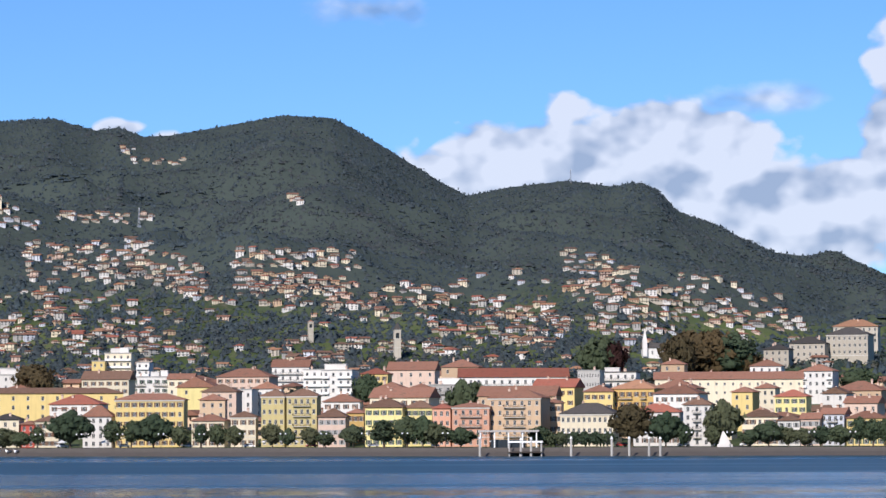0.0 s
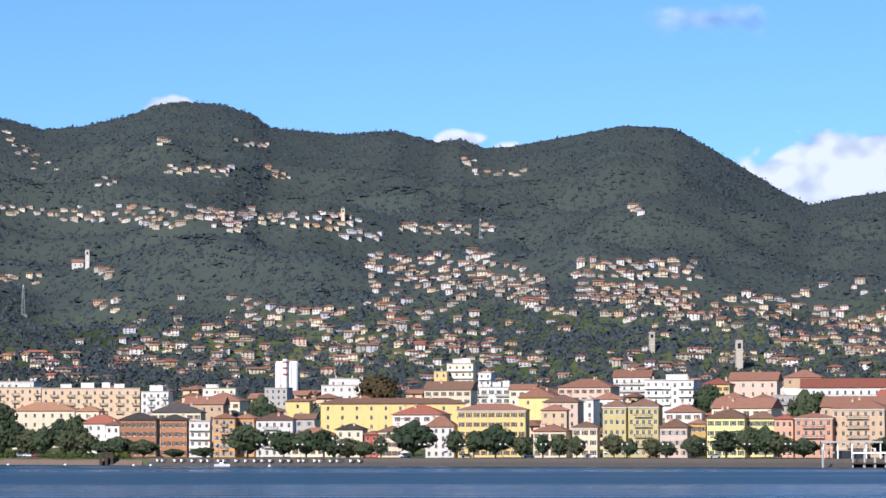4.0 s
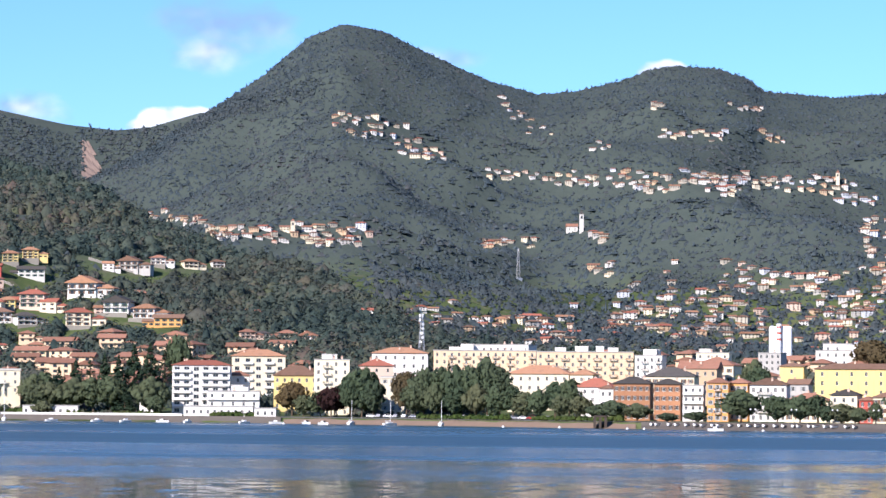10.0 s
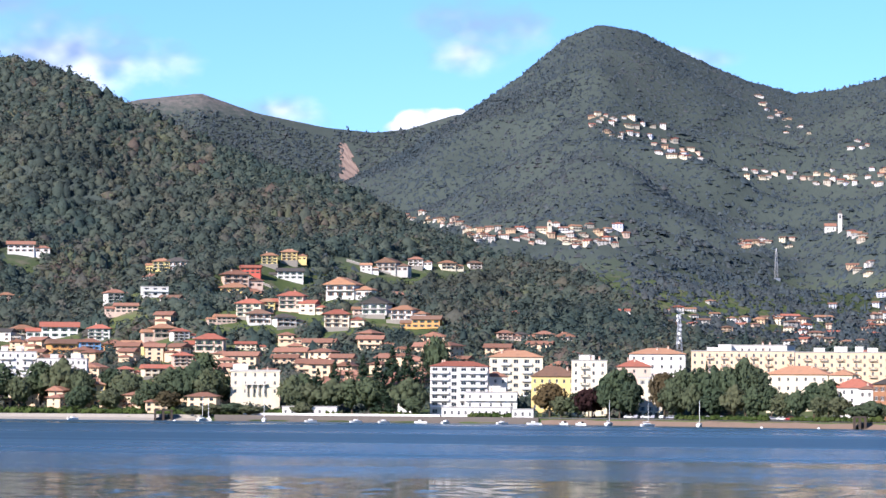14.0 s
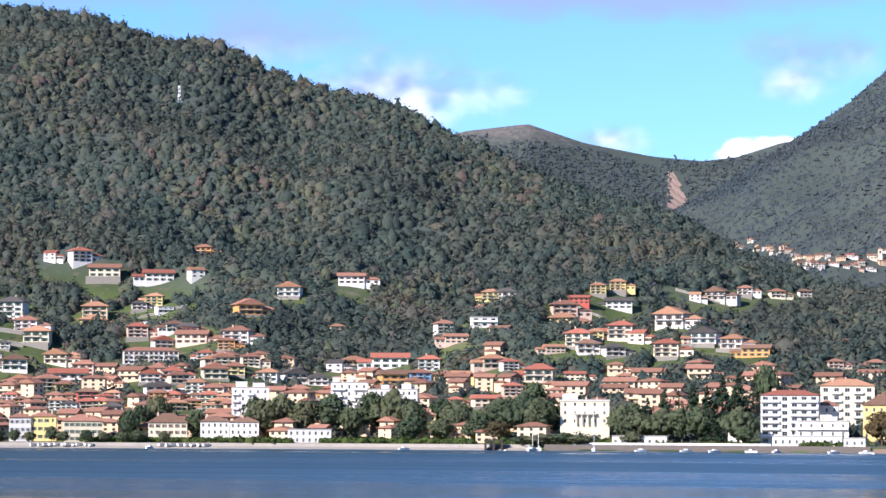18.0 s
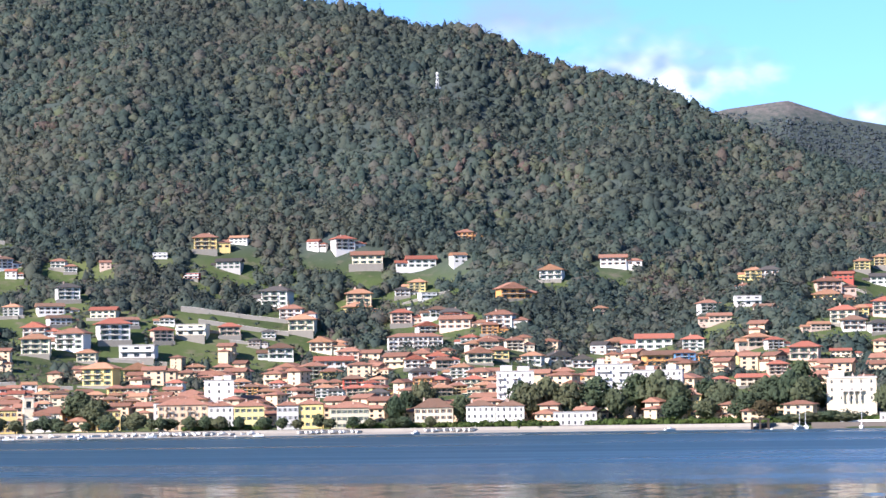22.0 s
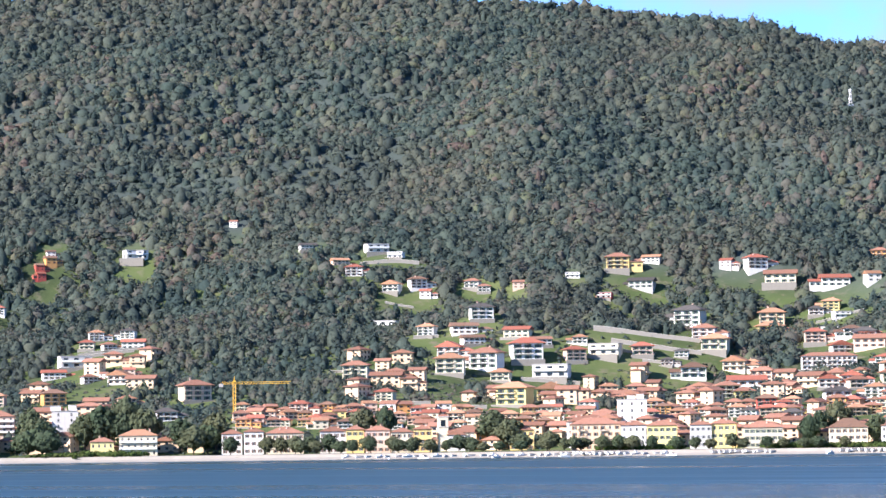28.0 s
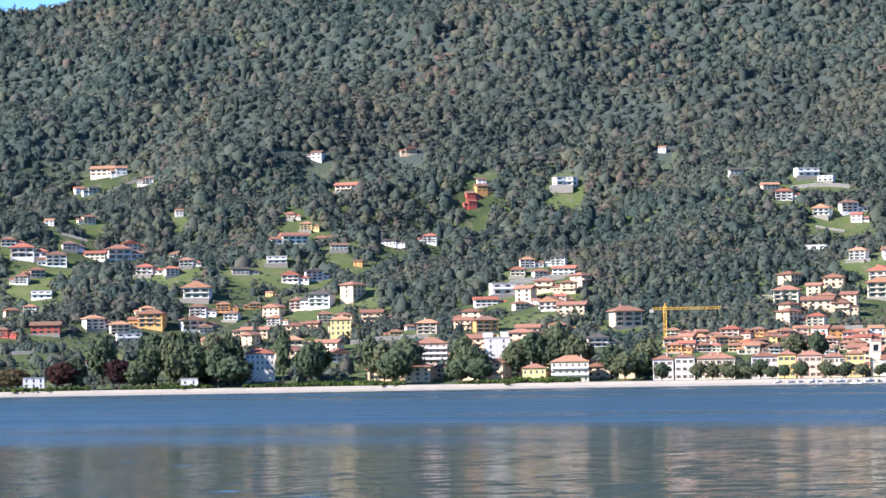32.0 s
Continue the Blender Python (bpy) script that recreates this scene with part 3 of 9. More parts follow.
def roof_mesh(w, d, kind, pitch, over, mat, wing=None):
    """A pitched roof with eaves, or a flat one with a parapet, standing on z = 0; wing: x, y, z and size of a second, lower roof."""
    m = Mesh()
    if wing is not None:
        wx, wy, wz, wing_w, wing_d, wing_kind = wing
        low = roof_mesh(wing_w, wing_d, wing_kind, pitch, over * 0.6, mat)[0]
        for f in low.polygons:
            m.face([(v.x + wx, v.y + wy, v.z + wz) for v in (low.vertices[i].co for i in f.vertices)])
        bpy.data.meshes.remove(low)
    X, Y, t = w / 2 + over, d / 2 + over, 0.22
    if kind == "flat":
        m.box(-w / 2 - 0.25, w / 2 + 0.25, -d / 2 - 0.25, d / 2 + 0.25, 0, 0.45)
        return m.mesh("roof", mat), 0.45
    if kind == "hip":
        run = min(X, Y)
        hgt = run * pitch
        rx, ry = max(X - run, 0.05), max(Y - run, 0.05)
        if X >= Y:
            ry = 0.0
        else:
            rx = 0.0
        A, B, C, D = (-X, -Y, t), (X, -Y, t), (X, Y, t), (-X, Y, t)
        if X >= Y:
            P, Q = (-rx, 0, hgt + t), (rx, 0, hgt + t)
            m.face([A, B, Q, P]), m.face([C, D, P, Q]), m.face([B, C, Q]), m.face([D, A, P])
        else:
            P, Q = (0, -ry, hgt + t), (0, ry, hgt + t)
            m.face([B, C, Q, P]), m.face([D, A, P, Q]), m.face([A, B, P]), m.face([C, D, Q])
    elif kind == "gable":
        hgt = Y * pitch
        A, B, C, D, P, Q = (-X, -Y, t), (X, -Y, t), (X, Y, t), (-X, Y, t), (-X, 0, hgt + t), (X, 0, hgt + t)
        m.face([A, B, Q, P]), m.face([C, D, P, Q]), m.face([B, C, Q]), m.face([D, A, P])
    else:
        hgt = X * pitch
        A, B, C, D, P, Q = (-X, -Y, t), (X, -Y, t), (X, Y, t), (-X, Y, t), (0, -Y, hgt + t), (0, Y, hgt + t)
        m.face([B, C, Q, P]), m.face([D, A, P, Q]), m.face([A, B, P]), m.face([C, D, Q])
    for p, q in (((-X, -Y), (X, -Y)), ((X, -Y), (X, Y)), ((X, Y), (-X, Y)), ((-X, Y), (-X, -Y))):
        m.face([(*p, 0), (*q, 0), (*q, t), (*p, t)])
    m.face([(-X, Y, 0), (X, Y, 0), (X, -Y, 0), (-X, -Y, 0)])
    return m.mesh("roof", mat), hgt + t


def chimney_mesh():
    m = Mesh()
    m.box(-0.4, 0.4, -0.3, 0.3, -0.8, 1.1, 0)
    m.box(-0.52, 0.52, -0.42, 0.42, 1.1, 1.25, 1)
    m.box(-0.3, 0.3, -0.2, 0.2, 1.25, 1.5, 0)
    return m.mesh("chimney", WALL["rose"], ROOF["clay"])


CHIMNEY = chimney_mesh()


def wing_walls(m, w, d, h, side, frac, found):
    """A lower wing beside a house; gives the place of its roof for roof_mesh()."""
    ww, wd, wh = w * frac, d * 0.72, h * 0.56
    x0, y0 = (w / 2 if side > 0 else -w / 2 - ww), -d / 2 + d * 0.12
    facade(m, (x0, y0), (1, 0), ww, 0, wh, 2, 1, 1.2, 1.4, found)
    facade(m, (x0 + ww, y0), (0, 1), wd, 0, wh, 0, 0, 1, 1, found)
    facade(m, (x0, y0 + wd), (0, -1), wd, 0, wh, 0, 0, 1, 1, found)
    facade(m, (x0 + ww, y0 + wd), (-1, 0), ww, 0, wh, 0, 0, 1, 1, found)
    m.box(x0 + 0.02, x0 + ww - 0.02, y0 + 0.02, y0 + wd - 0.02, -4.0, 0.0)
    return x0 + ww / 2, y0 + wd / 2, wh - h, ww, wd, "gable" if frac < 0.5 else "hip"


def balcony_mesh(w, depth, solid, mat):
    m = Mesh()
    m.box(-w / 2, w / 2, -depth, 0, -0.18, 0.0, 0)
    if solid:
        m.box(-w / 2, w / 2, -depth, -depth + 0.1, 0.0, 0.95, 1)
        m.box(-w / 2, -w / 2 + 0.1, -depth + 0.1, 0, 0.0, 0.95, 1)
        m.box(w / 2 - 0.1, w / 2, -depth + 0.1, 0, 0.0, 0.95, 1)
    else:
        m.box(-w / 2, w / 2, -depth, -depth + 0.05, 0.92, 0.98, 1)
        for i in range(int(w / 0.3) + 1):
            x = -w / 2 + i * 0.3
            m.box(x - 0.03, x + 0.03, -depth, -depth + 0.05, 0.0, 0.92, 1, False)
        m.box(-w / 2, -w / 2 + 0.05, -depth, 0, 0.4, 0.98, 1)
        m.box(w / 2 - 0.05, w / 2, -depth, 0, 0.4, 0.98, 1)
    return m.mesh("balcony", TRIM, mat)


_balconies = {}


def balcony_of(w, depth, solid, mat):
    key = (round(w, 1), depth, solid, mat.name)
    if key not in _balconies:
        _balconies[key] = balcony_mesh(w, depth, solid, mat)
    return _balconies[key]


def building(name, w, d, h, rows, cols, side_cols=2, wall="white", roof="hip", tiles="clay", pitch=0.42, over=0.6, shut="brown",
             ww=1.1, wh=1.7, chimneys=1, balconies="", cornice=False, base=4.0, drop=(), seed=1, blind=0, small=False, wing=0, terrace=0.0):
    """A building whose front looks along -y, standing on z = 0: wall with openings, each window, roof, chimneys, balconies, cornice.
    balconies: one letter a column, s solid, r railed, - none. drop: (row, column) pairs without window. blind: lower rows without openings."""
    rng = random.Random(seed)
    top = new(name)
    m, found = Mesh(), []
    facade(m, (-w / 2, -d / 2), (1, 0), w, 0, h, cols, rows, ww, wh, found, blind)
    nfront = len(found)
    facade(m, (w / 2, -d / 2), (0, 1), d, 0, h, side_cols, rows, ww, wh, found, blind)
    facade(m, (-w / 2, d / 2), (0, -1), d, 0, h, side_cols, rows, ww, wh, found, blind)
    facade(m, (w / 2, d / 2), (-1, 0), w, 0, h, 0, 0, ww, wh, found)
    if roof == "front":
        g = (w / 2) * pitch
        m.face([(-w / 2, -d / 2, h), (w / 2, -d / 2, h), (0, -d / 2, h + g)])
        m.face([(w / 2, d / 2, h), (-w / 2, d / 2, h), (0, d / 2, h + g)])
    m.box(-w / 2 - 0.05, w / 2 + 0.05, -d / 2 - 0.05, d / 2 + 0.05, -base, 0.25)
    second = wing_walls(m, w, d, h, wing, 0.42 if seed % 2 else 0.6, found) if wing else None
    if terrace:
        # a walled garden terrace before the house
        m.box(-w * 0.60, w * 0.52, -d / 2 - terrace, -d / 2 - terrace + 0.4, -base - 1.0, 0.1, 3)
        m.box(-w * 0.60, w * 0.52, -d / 2 - terrace + 0.4, -d / 2 - 0.06, -base, -0.4, 4)
    if small:
        # windows of a few hand's widths on the far slope stay within the wall
        for q, ang, a, b, r in found:
            u = (math.cos(radians(ang)), math.sin(radians(ang)))
            n = (u[1], -u[0])

            def at(k, z, out):
                return (q[0] + u[0] * k + n[0] * out, q[1] + u[1] * k + n[1] * out, q[2] + z)

            m.face([at(-a / 2, 0, -0.15), at(a / 2, 0, -0.15), at(a / 2, b, -0.15), at(-a / 2, b, -0.15)], 1)
            for k0, k1 in ((-a, -a / 2 - 0.03), (a / 2 + 0.03, a)):
                m.face([at(k0, 0, 0.05), at(k1, 0, 0.05), at(k1, b, 0.05), at(k0, b, 0.05)], 2)
        found = []
    part("wall", m.mesh("wall", WALL[wall], GLASS, SHUT[shut], DRYSTONE, GROUND) if small else m.mesh("wall", WALL[wall]), top)
    rm, rh = roof_mesh(w, d, roof, pitch, over, ROOF[tiles], second)
    part("roof", rm, top, at=pose(0, 0, h))
    sh = h / max(rows, 1)
    for k, (q, ang, a, b, r) in enumerate(found):
        if k < nfront and (r, k % max(cols, 1)) in drop:
            continue
        s = shut if rng.random() > 0.06 else "none"
        part("window", window_of(a, b, s), top, at=pose(q[0], q[1], q[2], 0, 0, ang))
    for k in range(chimneys):
        cx = (rng.uniform(-0.4, 0.4)) * w * 0.8
        cy = rng.uniform(-0.25, 0.25) * d
        cz = rh * (1 - min(1.0, abs(cy) / (d / 2 + over))) * 0.9 if roof in ("gable", "hip") else rh * 0.6
        if roof == "hip":
            cz = min(cz, rh * (1 - min(1.0, abs(cx) / (w / 2 + over))) * 1.6)
        if roof == "flat":
            cz = rh
        part("chimney", CHIMNEY, top, at=pose(cx, cy, h + max(0.3, cz)))
    if roof == "flat" and w > 11 and h > 8:
        for i in range(2 if w < 25 else 4):
            c = Mesh()
            bw, bd, bh = rng.uniform(1.5, 3.5), rng.uniform(1.5, 3.0), rng.uniform(1.4, 2.8)
            c.box(-bw, bw, -bd, bd, 0, bh)
            c.box(-bw - 0.2, bw + 0.2, -bd - 0.2, bd + 0.2, bh, bh + 0.2)
            part("roof_plant_room", c.mesh("roof_plant_room", WALL["white"]), top, at=pose(rng.uniform(-0.38, 0.38) * w, rng.uniform(-0.1, 0.25) * d, h + 0.45))
    if cornice:
        c = Mesh()
        c.box(-w / 2 - 0.35, w / 2 + 0.35, -d / 2 - 0.35, -d / 2 + 0.02, h - 0.55, h - 0.02)
        part("cornice", c.mesh("cornice", TRIM), top)
        c = Mesh()
        c.box(-w / 2 - 0.2, w / 2 + 0.2, -d / 2 - 0.2, -d / 2 + 0.02, sh - 0.25, sh + 0.05)
        part("string_course", c.mesh("string_course", TRIM), top)
    pitch_w = w / max(cols, 1)
    c = 0
    while c < min(cols, len(balconies)):
        ch, run = balconies[c], 1
        while c + run < min(cols, len(balconies)) and balconies[c + run] == ch:
            run += 1
        if ch != "-":
            for r in range(max(1, blind), rows):
                part("balcony", balcony_of(pitch_w * (run - 0.08), 1.2, ch == "s", WHITE if ch == "s" else IRON), top,
                     at=pose(-w / 2 + (c + run / 2) * pitch_w, -d / 2, r * sh + 0.1))
        c += run
    return top


# ---------------------------------------------------------------- trees
def ico(sub):
    b = bmesh.new()
    bmesh.ops.create_icosphere(b, subdivisions=sub, radius=1.0)
    b.verts.ensure_lookup_table()
    v = np.array([q.co[:] for q in b.verts])
    f = np.array([[q.index for q in p.verts] for p in b.faces])
    b.free()
    return v, f


ICO1, ICO2 = ico(1), ico(2)


OCTA = (np.array([(1, 0, 0), (-1, 0, 0), (0, 1, 0), (0, -1, 0), (0, 0, 1), (0, 0, -1)], float),
        np.array([(0, 2, 4), (2, 1, 4), (1, 3, 4), (3, 0, 4), (2, 0, 5), (1, 2, 5), (3, 1, 5), (0, 3, 5)]))


def crowns(name, xyz, rad, tall, leaves, leaf, mat, rng):
    """Many tree crowns in one mesh: each a rough core set about with loose leaf sprays, gathered in lobes."""
    n = len(xyz)
    tint = np.clip(rng.beta(1.7, 2.0, n) + 0.16 * lump(xyz[:, 0], xyz[:, 1], 90, 41) + 0.24 * lump(xyz[:, 0], xyz[:, 1], 230, 42), 0, 1)
    # a few conifers: dark, slim and tall
    fir = rng.uniform(0, 1, n) < 0.09
    tint = np.where(fir, tint * 0.15, tint)
    wide = np.exp(rng.normal(0, 0.12, n))
    size = np.stack([rad * np.where(fir, 0.6, wide), rad * np.where(fir, 0.6, 1 / wide), tall * np.where(fir, 1.35, 1)], -1)
    v, f = ICO1 if leaves > 14 else OCTA
    # the underside stands in the undergrowth
    f = f[v[f].mean(1)[:, 2] > (-0.5 if leaves > 14 else 0.0)]
    k = len(v)
    turn = rng.uniform(0, 6.283, n)
    c, s = np.cos(turn)[:, None], np.sin(turn)[:, None]
    vv = np.stack([c * v[None, :, 0] - s * v[None, :, 1], s * v[None, :, 0] + c * v[None, :, 1], np.repeat(v[None, :, 2], n, 0)], -1)
    core = vv * (0.86 * (1 + np.clip(rng.normal(0, 0.17, (n, k, 1)), -0.35, 0.25))) * size[:, None, :] + xyz[:, None, :]
    faces = [(f[None] + (np.arange(n) * k)[:, None, None]).reshape(-1, 3)]
    # sprays gather round a handful of lobes
    lobes = 6
    ld = rng.normal(0, 1, (n, lobes, 3))
    ld[:, :, 2] = ld[:, :, 2] * 0.8 + 0.35
    ld /= np.linalg.norm(ld, axis=2, keepdims=True)
    which = rng.randint(0, lobes, (n, leaves))
    o = ld[np.arange(n)[:, None], which] * 0.95 + rng.normal(0, 0.42, (n, leaves, 3))
    out = np.linalg.norm(o, axis=2, keepdims=True)
    o = o / out
    ctr = xyz[:, None, :] + o * size[:, None, :] * np.clip(0.72 + 0.30 * out * rng.uniform(0.7, 1.15, (n, leaves, 1)), 0.80, 1.14)
    nor = o + rng.normal(0, 0.34, (n, leaves, 3))
    nor /= np.linalg.norm(nor, axis=2, keepdims=True)
    u = np.cross(nor, np.array([0.31, 0.22, 0.93]))
    u /= np.linalg.norm(u, axis=2, keepdims=True)
    w = np.cross(nor, u)
    s = leaf * np.exp(rng.normal(0, 0.3, (n, leaves, 1))) * (rad / rad.mean())[:, None, None] ** 0.6
    a0 = rng.uniform(0, 6.283, (n, leaves, 1))
    tri = [ctr + s * (np.cos(a0 + q) * u + np.sin(a0 + q) * w) for q in (0.0, 2.1, 4.2)]
    sprays = np.stack(tri, 2).reshape(-1, 3)
    faces.append(np.arange(len(sprays)).reshape(-1, 3) + n * k)
    me = np_mesh(name, np.concatenate([core.reshape(-1, 3), sprays]), np.concatenate(faces), mat, smooth=True)
    at = me.attributes.new("tint", "FLOAT", "POINT")
    at.data.foreach_set("value", np.concatenate([np.repeat(tint, k), np.repeat(tint, leaves * 3)]).astype(np.float32))
    return me


def clump_crown(rng, shape, count, mat, leaf):
    """A crown of small clumps and many loose leaf sprays scattered through a volume. shape(rng) gives a point and a size."""
    v, f = ICO1
    cos, fs, k = [], [], 0
    for i in range(count // 3):
        p, s = shape(rng)
        cos.append(v * (1 + rng.normal(0, 0.28, (len(v), 1))) * s * leaf * 0.85 + np.array(p) * (0.86, 0.86, 0.97))
        fs.append(f + k)
        k += len(v)
    pts = [shape(rng) for _ in range(count * 4)]
    ctr = np.array([p for p, _ in pts])
    mid_z = ctr[:, 2].mean()
    out = ctr - np.array((0, 0, mid_z))
    out = out / np.linalg.norm(out, axis=1, keepdims=True) + rng.normal(0, 0.5, out.shape)
    out /= np.linalg.norm(out, axis=1, keepdims=True)
    u = np.cross(out, np.array([0.31, 0.22, 0.93]))
    u /= np.linalg.norm(u, axis=1, keepdims=True)
    w = np.cross(out, u)
    s = leaf * 0.55 * np.array([q for _, q in pts])[:, None]
    ctr = ctr * (1.06, 1.06, 1.0)
    a0 = rng.uniform(0, 6.283, (len(ctr), 1))
    tri = np.stack([ctr + s * (np.cos(a0 + q) * u + np.sin(a0 + q) * w) for q in (0.0, 2.1, 4.2)], 1).reshape(-1, 3)
    cos.append(tri)
    fs.append(np.arange(len(tri)).reshape(-1, 3) + k)
    return np_mesh("crown", np.concatenate(cos), np.concatenate(fs), mat)


def broad_shape(w, h0, h1):
    def f(rng):
        while True:
            q = rng.uniform(-1, 1, 3)
            l = np.linalg.norm(q)
            if 0.45 < l < 1:
                break
        k = 1 + 0.25 * math.sin(3 * math.atan2(q[1], q[0]) + 5 * q[2])
        return (q[0] * w * k, q[1] * w * k, (h0 + h1) / 2 + q[2] * (h1 - h0) / 2), rng.uniform(0.7, 1.3)
    return f


def cone_shape(w, h0, h1):
    def f(rng):
        t = rng.uniform(0, 1) ** 1.3
        a, e = rng.uniform(0, 6.283), rng.uniform(0.35, 1) ** 0.5
        rad = w * (1 - t) * e * (1 + 0.2 * math.sin(t * 30))
        return (rad * math.cos(a), rad * math.sin(a), h0 + (h1 - h0) * t), rng.uniform(0.6, 1.1) * (1.15 - 0.6 * t)
    return f


def tree(name, rng, kind, w, h, mat, count=150):
    top = new(name)
    m = Mesh()
    if kind == "broad":
        m.tube((0, 0, -1.0), (0.1, 0, h * 0.35), 0.035 * h, 0.022 * h, 7)
        for i in range(6):
            a = i * 1.05 + rng.uniform(0, 0.5)
            m.tube((0.1, 0, h * (0.26 + 0.02 * i)), (math.cos(a) * w * 0.6, math.sin(a) * w * 0.6, h * (0.5 + 0.05 * i)), 0.014 * h, 0.005 * h, 5)
        shape = broad_shape(w, h * 0.25, h)
        leaf = w * 0.26
    else:
        m.tube((0, 0, -1.0), (0, 0, h * 0.95), 0.02 * h, 0.003 * h, 7)
        for i in range(10):
            a, t = i * 2.4, 0.15 + 0.07 * i
            m.tube((0, 0, h * t), (math.cos(a) * w * (1 - t) * 0.8, math.sin(a) * w * (1 - t) * 0.8, h * (t + 0.01)), 0.006 * h, 0.002 * h, 4)
        shape = cone_shape(w, h * 0.1, h)
        leaf = w * 0.24
    part("trunk", m.mesh("trunk", BARK), top)
    part("crown", clump_crown(rng, shape, count, mat, leaf), top)
    return top

# ---------------------------------------------------------------- where things stand
taken = []  # x, y, radius kept free of trees


def keep(x, y, r):
    taken.append((x, y, r))


def stand(top, az, r, turn=0.0, z=None):
    x, y = spot(az, r)
    z = float(ground_z(az, r)) if z is None else z
    top.matrix_basis = pose(x, y, z, 0, 0, az + turn) @ Matrix.Diagonal((*top.scale, 1))
    return x, y, z

COLOUR = {"white": "white", "cream": "cream", "yellow": "yellow", "lemon": "pale yellow", "ochre": "ochre", "orange": "orange", "pink": "pink", "rose": "pale rose",
          "red": "red", "tan": "sand-coloured", "peach": "peach-coloured", "grey": "grey", "blue": "bright blue", "pale": "pale blue", "stone": "grey stone",
          "brick": "brown brick", "olive": "olive-yellow"}
TILES = {"clay": "weathered clay tile roof", "red": "red tile roof", "brown": "brown tile roof", "orange": "orange tile roof", "slate": "dark slate roof", "flat": "flat gravel roof"}
STOREY = {1: "single-storey", 2: "two-storey", 3: "three-storey", 4: "four-storey", 5: "five-storey", 6: "six-storey", 7: "seven-storey"}


def free_before(az, r, w, front):
    """Keep trees off a building and off the ground just before it."""
    for d, q in ((0, w * 0.62 + 6), (-front * 0.5, w * 0.5 + 6), (-front, w * 0.45 + 5)):
        keep(*spot(az, r + d), q)


trn = random.Random(77)


def town(name, az, r, z, w, d, h, rows, cols, base, wall="white", roof="hip", tiles="clay", **kw):
    shut = kw.get("shut", "brown")
    off = r - float(shore(az))
    top = building(name, w, d, h, rows, cols, 0 if w < 30 else 2, wall, roof, tiles, base=base, chimneys=0 if name == "boathouse" else (2 if w > 12 else 1),
                   seed=int(az * 100) + 7, blind=max(0, rows - 3) if off > 100 and az < 14 else 0, **kw)
    x, y = spot(az, r + d / 2)
    turn = trn.uniform(-15, -5) if az < 14 and w < 40 else trn.uniform(-4, 2)
    top.matrix_basis = pose(x, y, z, 0, 0, az + turn)
    extra = " and balconies" if kw.get("balconies") else (" and shutters" if shut != "none" else "")
    tagged(top, f"{COLOUR[wall]} {STOREY[rows]} {name.replace('_', ' ')} with {TILES[tiles if roof != 'flat' else 'flat']}{extra}",
           "boathouse" if name == "boathouse" else "building", group="boathouses" if name == "boathouse" else "buildings of the lakeside town")
    keep(x, y, max(w, d) * 0.75)
    if w > 16:
        for s in (-0.4, -0.2, 0.2, 0.4):
            u = radians(az)
            keep(x + math.cos(u) * w * s, y + math.sin(u) * w * s, d)
    return top


KINDS = {
    "a": dict(small=True, w=12, d=9, h=5.2, rows=2, cols=3, roof="hip", over=1.2, balconies="rr-", ww=1.5, wh=1.6),
    "b": dict(small=True, w=14, d=10, h=7.4, rows=3, cols=3, roof="hip", over=1.3, balconies="rr-", ww=1.6, wh=1.6),
    "c": dict(small=True, w=13, d=10, h=5.4, rows=2, cols=3, roof="front", over=1.3, balconies="rrr", pitch=0.42, ww=1.5, wh=1.6),
    "d": dict(small=True, w=16, d=8.5, h=4.6, rows=2, cols=4, roof="gable", over=1.0, ww=1.4, wh=1.3),
    "e": dict(small=True, w=16, d=10, h=5.6, rows=2, cols=3, roof="flat", balconies="sss", ww=2.4, wh=1.6, shut="none"),
    "f": dict(small=True, w=8, d=7, h=4.2, rows=2, cols=2, roof="gable", over=0.5, ww=0.9, wh=1.0),
    "h": dict(small=True, w=34, d=12, h=8.4, rows=3, cols=11, roof="hip", over=0.8, balconies="r-rr-rr-rr-", pitch=0.35, ww=1.1, wh=1.6),
}
KIND_NAME = {"a": "villa", "b": "house", "c": "chalet", "d": "farmhouse", "e": "modern_villa", "f": "cottage", "h": "hill_hotel"}
stock = {}


def recolour(top, wall, tiles):
    for ob in PARTS[top.name]:
        m = WALL[wall] if ob.name.startswith("wall") else ROOF[tiles] if ob.name.startswith("roof") else None
        if m is not None:
            ob.material_slots[0].link = "OBJECT"
            ob.material_slots[0].material = m


hrng = random.Random(9)


